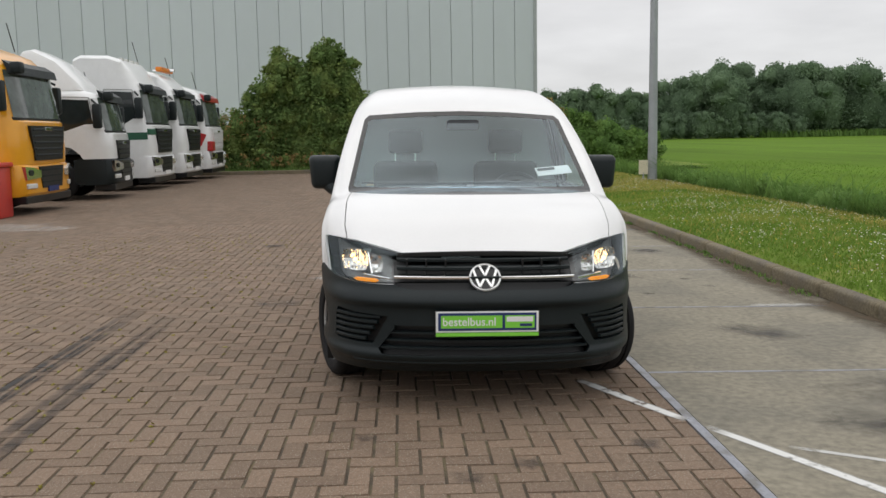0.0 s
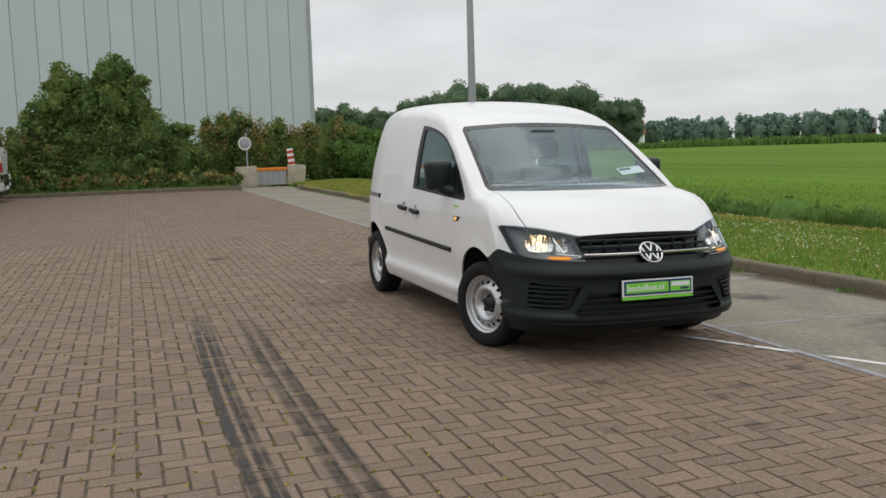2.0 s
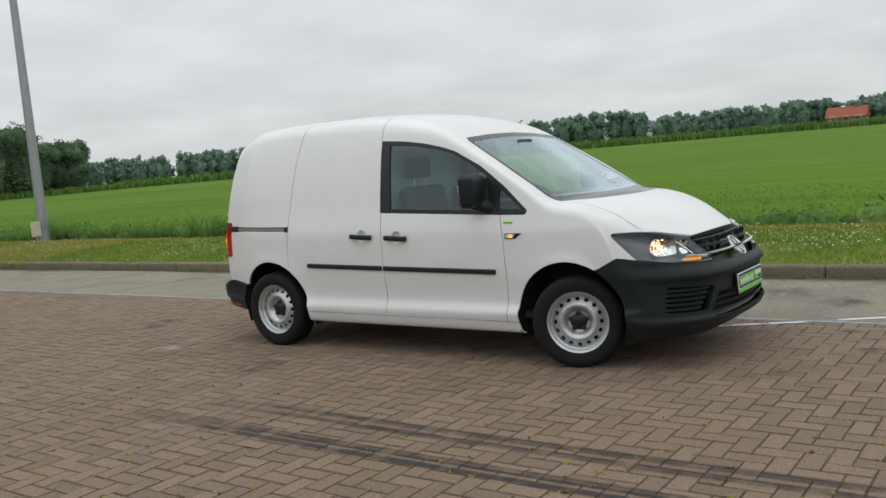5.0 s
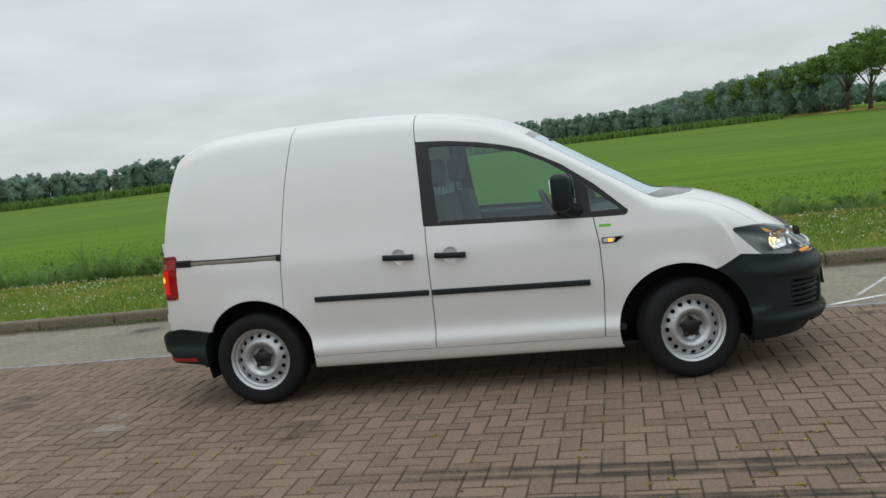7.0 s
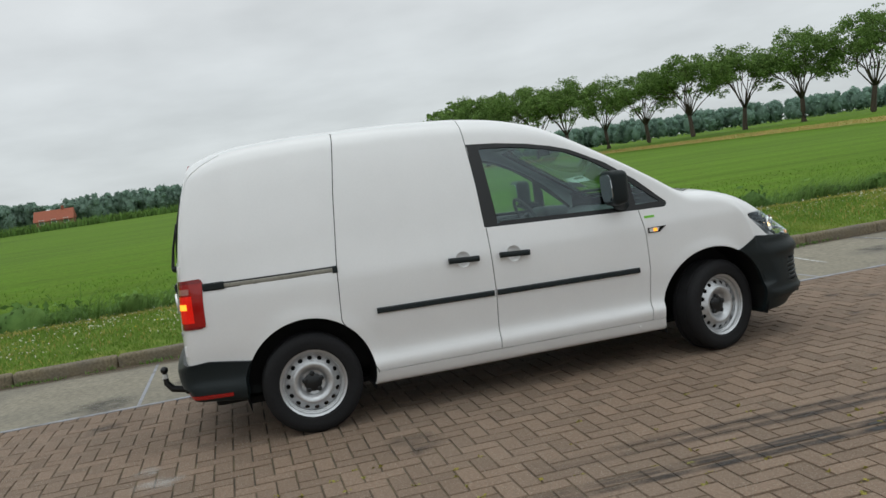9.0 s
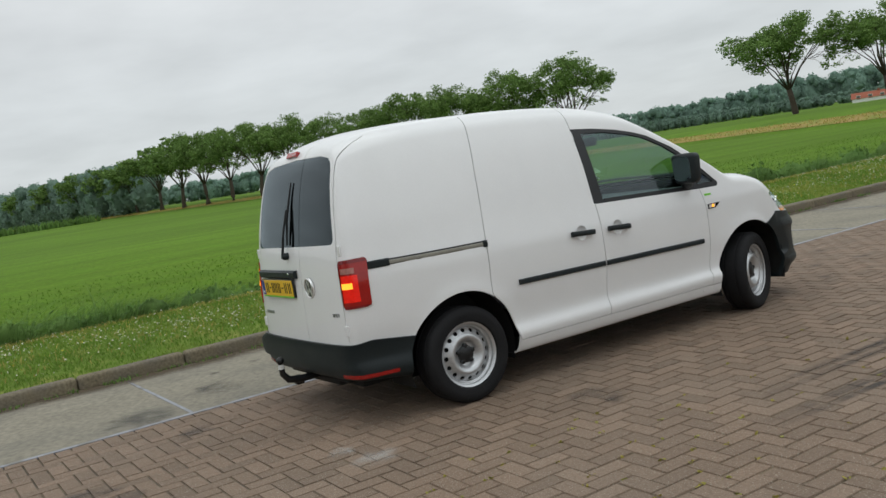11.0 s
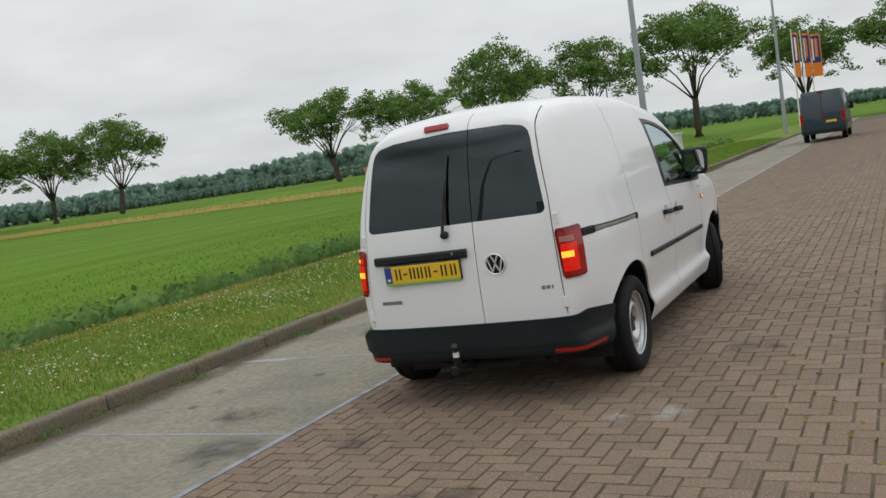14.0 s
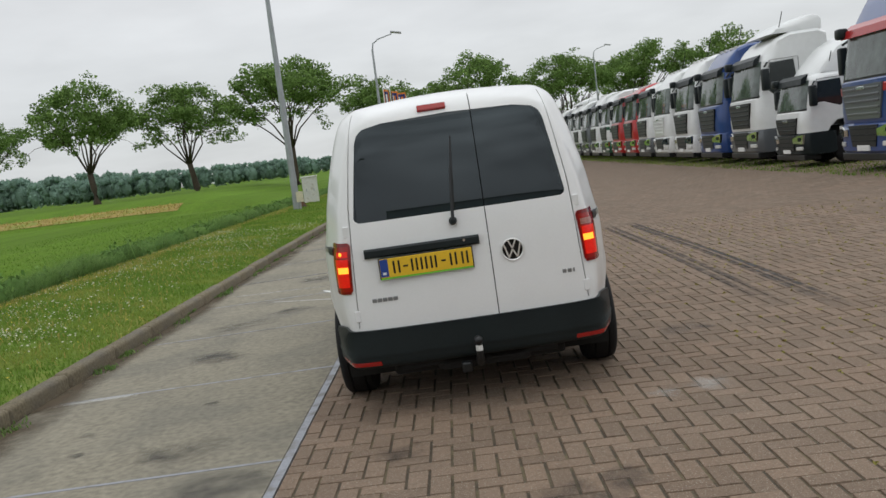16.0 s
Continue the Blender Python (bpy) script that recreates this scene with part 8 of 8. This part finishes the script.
        s_.faces.new(rows[-1][::-1])
        part("roof_spoiler", s_, B, t, smooth=True)
    if style == "high":
        for y in (-0.72, -0.25, 0.25, 0.72):
            part("roof_light", box(-0.94, -0.84, y - 0.07, y + 0.07, top - 0.14, top - 0.05, 0.02), M["clear_lens"], t)
    if beacon:
        part("light_bar", box(-0.95, -0.75, -0.7, 0.7, top + 0.0, top + 0.14, 0.03), M["orange"], t, "orange beacon bar")
        part("horn", tube([(-0.6, 0.3, top + 0.08), (-1.3, 0.3, top + 0.10)], [0.05, 0.02], 8), M["chrome"], t)
    part("aerial", tube([(-0.9, 0.9, top - 0.05), (-1.05, 0.95, top + 0.55)], 0.012, 5), M["black"], t)
    part("chassis", box(-5.9, -0.4, -0.43, 0.43, 0.62, 0.95, 0.02), M["under"], t)
    part("axle", box(-1.45, -1.3, -0.95, 0.95, 0.42, 0.58, 0.03), M["under"], t)
    part("coupling", box(-5.2, -4.5, -0.4, 0.4, 1.05, 1.2, 0.05), M["under"], t)
    part("engine_cover", box(-2.3, -0.5, -0.55, 0.55, 0.45, 1.08, 0.05), M["under"], t)
    part("cab_rear_panel", box(-2.6 if not low else -2.3, -2.2 if not low else -1.9, -0.5, 0.5, 0.95, 2.1, 0.04), M["under"], t)
    return t


# rank by the hall
LX = -7.35
truck(pose(LX - 0.25, 12.0, 0), "yellow cab-over truck with a dark sun visor", "yellow", "yellow", 3.35, "mid")
truck(pose(LX - 0.05, 16.3, 0, 0, 0, 6), "white low-cab truck with roof spoiler and dark bumper", "white", "white", style="low", W=2.35)
truck(pose(LX + 0.05, 19.9, 0), "white and green high-roof truck with dark grille", "white", "white", 3.75, "high", band="green")
truck(pose(LX + 0.2, 23.0, 0), "white truck with orange beacon bar on the roof", "white", "white", 3.55, "mid", beacon=True)
truck(pose(LX + 0.3, 26.3, 0), "white truck with red corner panels", "white", "white", 3.3, "mid", grille="white", visor="red", accent="red")
# long rank opposite
RX = -8.3
rank = [
    (-11.0, "blue high-roof truck with a red visor and red stripe", dict(body="blue", lower="blue", H=3.75, bumper="blue", visor="red", band="red", grille="grey")),
    (-15.1, "small white truck with low cab and roof spoiler", dict(style="low", W=2.3)),
    (-18.5, "white high-roof truck with dark grey nose", dict(H=3.5, style="spoiler", bumper="grey")),
    (-21.75, "dark blue truck with horn-topped roof", dict(body="blue", lower="blue", H=3.6, beacon=False)),
    (-25.0, "white truck with dark grille and sun visor", dict(H=3.6)),
    (-28.3, "white high-roof truck with white slatted nose", dict(H=3.5, grille="white", visor=False)),
    (-31.4, "white truck with a black bumper", dict(H=3.3, style="mid", bumper="grey")),
    (-34.4, "red truck with a high red roof", dict(body="red", lower="red", H=3.35)),
    (-37.6, "red low-roof truck with black visor", dict(body="red", lower="red", H=3.2, style="mid")),
    (-40.9, "white truck with green stripe and bumper", dict(H=3.5, band="green", bumper="green")),
    (-44.3, "white truck with black grille", dict(H=3.6)),
    (-47.7, "dark grey truck with black grille", dict(body="grey", lower="grey", H=3.4)),
    (-51.1, "white truck with black bumper", dict(H=3.5, bumper="grey")),
    (-54.5, "white truck with roof spoiler", dict(H=3.5, style="spoiler")),
    (-57.9, "dark grey truck at the end of the rank", dict(body="grey", lower="grey", H=3.4)),
    (-61.3, "white truck at the end of the rank", dict(H=3.5)),
]
for y, label, kw in rank:
    sc = 0.84 if kw.get("style") == "low" else 1.0
    truck(pose(RX, y, 0) @ Matrix.Diagonal((sc, sc, sc, 1)), label, **kw)


def dark_van(at):
    """A dark panel van seen from behind: tail at y = 0, facing -y."""
    t = thing("delivery_van", "dark blue-grey delivery van parked on the concrete strip", "van", at=at)
    P = TP["dark"]
    prof = [(0.0, 0.42), (0.0, 1.15), (-0.06, 2.25), (-0.16, 2.42), (-3.4, 2.46), (-3.75, 2.30), (-4.45, 1.45), (-5.25, 1.05), (-5.35, 0.5), (-5.3, 0.42)]
    c = bmesh.new()
    rows = []
    for x, d in ((-0.99, 0.10), (-0.96, 0.03), (-0.88, 0.0), (0.88, 0.0), (0.96, 0.03), (0.99, 0.10)):
        rows.append([c.verts.new((x * (1 - 0.10 * max(0, z - 1.2) / 1.2), y + (-d if y > -2 else d), z - (d if z > 2.2 else 0))) for y, z in prof])
    n = len(prof)
    for r0, r1 in zip(rows, rows[1:]):
        for k in range(n):
            c.faces.new((r0[k], r0[(k + 1) % n], r1[(k + 1) % n], r1[k]))
    c.faces.new(rows[0])
    c.faces.new(rows[-1][::-1])
    part("body", c, P, t, smooth=True)
    part("rear_bumper", box(-0.93, 0.93, -0.1, 0.07, 0.38, 0.60, 0.03), M["plastic"], t)
    part("door_gap", box(-0.006, 0.006, -0.08, 0.012, 0.62, 2.28), M["black"], t)
    for s in (-1, 1):
        part("tail_light", box(*sorted((s * 0.84, s * 0.985)), -0.12, 0.012, 0.85, 1.40, 0.02), M["red_lens"], t)
        part("mirror", box(*sorted((s * 1.0, s * 1.2)), -3.95, -3.82, 1.35, 1.75, 0.04), M["plastic"], t)
        part("mirror_arm", box(*sorted((s * 0.9, s * 1.05)), -3.92, -3.85, 1.42, 1.50), M["plastic"], t)
        part("moulding", box(*sorted((s * 0.985, s * 1.005)), -4.0, -0.4, 0.72, 0.86, 0.01), M["plastic"], t)
        for y in (-0.95, -4.4):
            w = new("wheel")
            w.parent = t
            w.matrix_basis = pose(s * 0.86, y, 0.34)
            part("tyre", lathe([(-0.11, 0.2), (-0.11, 0.32), (-0.08, 0.34), (0.08, 0.34), (0.11, 0.32), (0.11, 0.2)], 24), M["rubber"], w, smooth=True)
            part("rim", lathe([(s * 0.10, 0.2), (s * 0.06, 0.12), (s * 0.08, 0.0)], 20), M["steel"], w, smooth=True)
    part("plate", box(-0.60, -0.15, 0.0, 0.02, 0.88, 0.99), M["plate_y"], t, "yellow number plate")
    part("emblem", box(-0.10, 0.10, 0.0, 0.022, 1.15, 1.25, 0.01), M["red_lens"], t)
    part("brake_light", box(-0.15, 0.15, -0.12, -0.07, 2.33, 2.39), M["red_lens"], t)


dark_van(pose(0.6, -33.8, gz(0.6)) @ Matrix.Diagonal((0.88, 0.88, 0.87, 1)))


def house(x, y, w, d, h, roof, wall, rz, label):
    t = thing("house", label, "house", "distant houses", at=pose(x, y, 0, 0, 0, rz))
    part("wall", box(-w / 2, w / 2, -d / 2, d / 2, 0, h), wall, t)
    part("roof", prism([(-d / 2 - 0.4, h), (0, h + d * 0.42), (d / 2 + 0.4, h)], "x", -w / 2 - 0.3, w / 2 + 0.3), roof, t)
    part("chimney", box(w * 0.2, w * 0.2 + 0.7, -0.4, 0.4, h, h + d * 0.55), roof, t)
    for k in range(3):
        xx = -w * 0.32 + k * w * 0.32
        wd = part("window", box(xx - 0.7, xx + 0.7, -d / 2 - 0.08, -d / 2, 1.0, 2.4), M["white"], t)
        part("pane", box(xx - 0.6, xx + 0.6, -d / 2 - 0.1, -d / 2 - 0.02, 1.1, 2.3), M["truck_glass"], wd)


M["roof_red"] = mat("roof_tiles_red", (0.30, 0.09, 0.05), 0.8, var=0.2, scale=2)
M["roof_grey"] = mat("roof_tiles_grey", (0.14, 0.14, 0.15), 0.8, var=0.2, scale=2)
M["wall_brick"] = mat("house_brick", (0.26, 0.13, 0.09), 0.9, var=0.2, scale=2)
house(122, 205, 12, 9, 3.2, M["roof_red"], M["white"], -25, "white house with a red tiled roof")
house(108, 208, 9, 8, 3.0, M["roof_red"], M["wall_brick"], -20, "brick house with a red tiled roof")
house(205, 212, 16, 8, 3.0, M["roof_grey"], M["wall_brick"], -40, "low brick house with a grey roof")
house(250, 165, 14, 8, 3.0, M["roof_red"], M["wall_brick"], -55, "low brick house with a red roof")
house(285, 135, 18, 8, 3.2, M["roof_grey"], M["white"], -62, "white farm building among trees")
house(292, 112, 14, 7, 3.0, M["roof_grey"], M["white"], -66, "white farm building among trees")
house(380, 62, 26, 8, 3.4, M["white"], M["white"], -80, "long white shed at the field's far edge")
house(266, 49, 10, 7, 2.0, M["roof_red"], M["wall_brick"], -88, "brick farmhouse with an orange roof")
house(184, -300, 12, 5, 1.3, M["roof_red"], M["white"], -150, "farm with a red and white roof beyond the trees")
# hedgerow bank at the field's far edge
bank = []
for (x0, y0), (x1, y1) in (((95, 141), (125, 110)), ((125, 110), (165, 60)), ((165, 60), (190, 10)), ((190, 10), (200, -35))):
    nn = int(math.hypot(x1 - x0, y1 - y0) * 34)
    u = G.uniform(0, 1, nn)
    bank.append(np.column_stack([x0 + (x1 - x0) * u + G.normal(size=nn) * 1.0, y0 + (y1 - y0) * u + G.normal(size=nn) * 1.0]))
bank = np.vstack(bank)
blades("reeds", "far bank of reeds edging the field", bank, 1.7, 0.16, 0.4, M["reed"], 16, np.full(len(bank), -0.05), "reeds")
nn = 1800
bank = np.column_stack([G.uniform(58, 98, nn), 137.5 + G.normal(size=nn) * 0.8])
blades("reeds", "far bank of reeds edging the field", bank, 1.2, 0.14, 0.4, M["reed"], 17, np.full(len(bank), -0.05), "reeds")

# ---- single pavers in the middle of the yard, last ----
def single_bricks():
    r = random.Random(23)
    shapes = {}
    for along in (True, False):
        hx, hy = (BRICK_W - GAP_X, BRICK_W / 2 - GAP_Y) if along else (BRICK_W / 2 - GAP_X, BRICK_W - GAP_Y)
        V = [(i * (hx - d), j * (hy - d), z) for d, z in ((0, -0.05), (0, -0.006), (0.003, 0)) for i, j in ((-1, -1), (1, -1), (1, 1), (-1, 1))]
        F = [(k + q, k + (q + 1) % 4, k + 4 + (q + 1) % 4, k + 4 + q) for k in (0, 4) for q in range(4)] + [(8, 9, 10, 11)]
        shapes[along] = mesh_from("brick", V, F, M["brick"])
    for x, y, along in SINGLE:
        ob = part_mesh("brick", shapes[along], PAVEMENT)
        ob.matrix_basis = pose(x, y, gz(x) + r.uniform(-0.002, 0.002), r.uniform(-0.6, 0.6), r.uniform(-0.6, 0.6), r.uniform(-0.3, 0.3))


single_bricks()
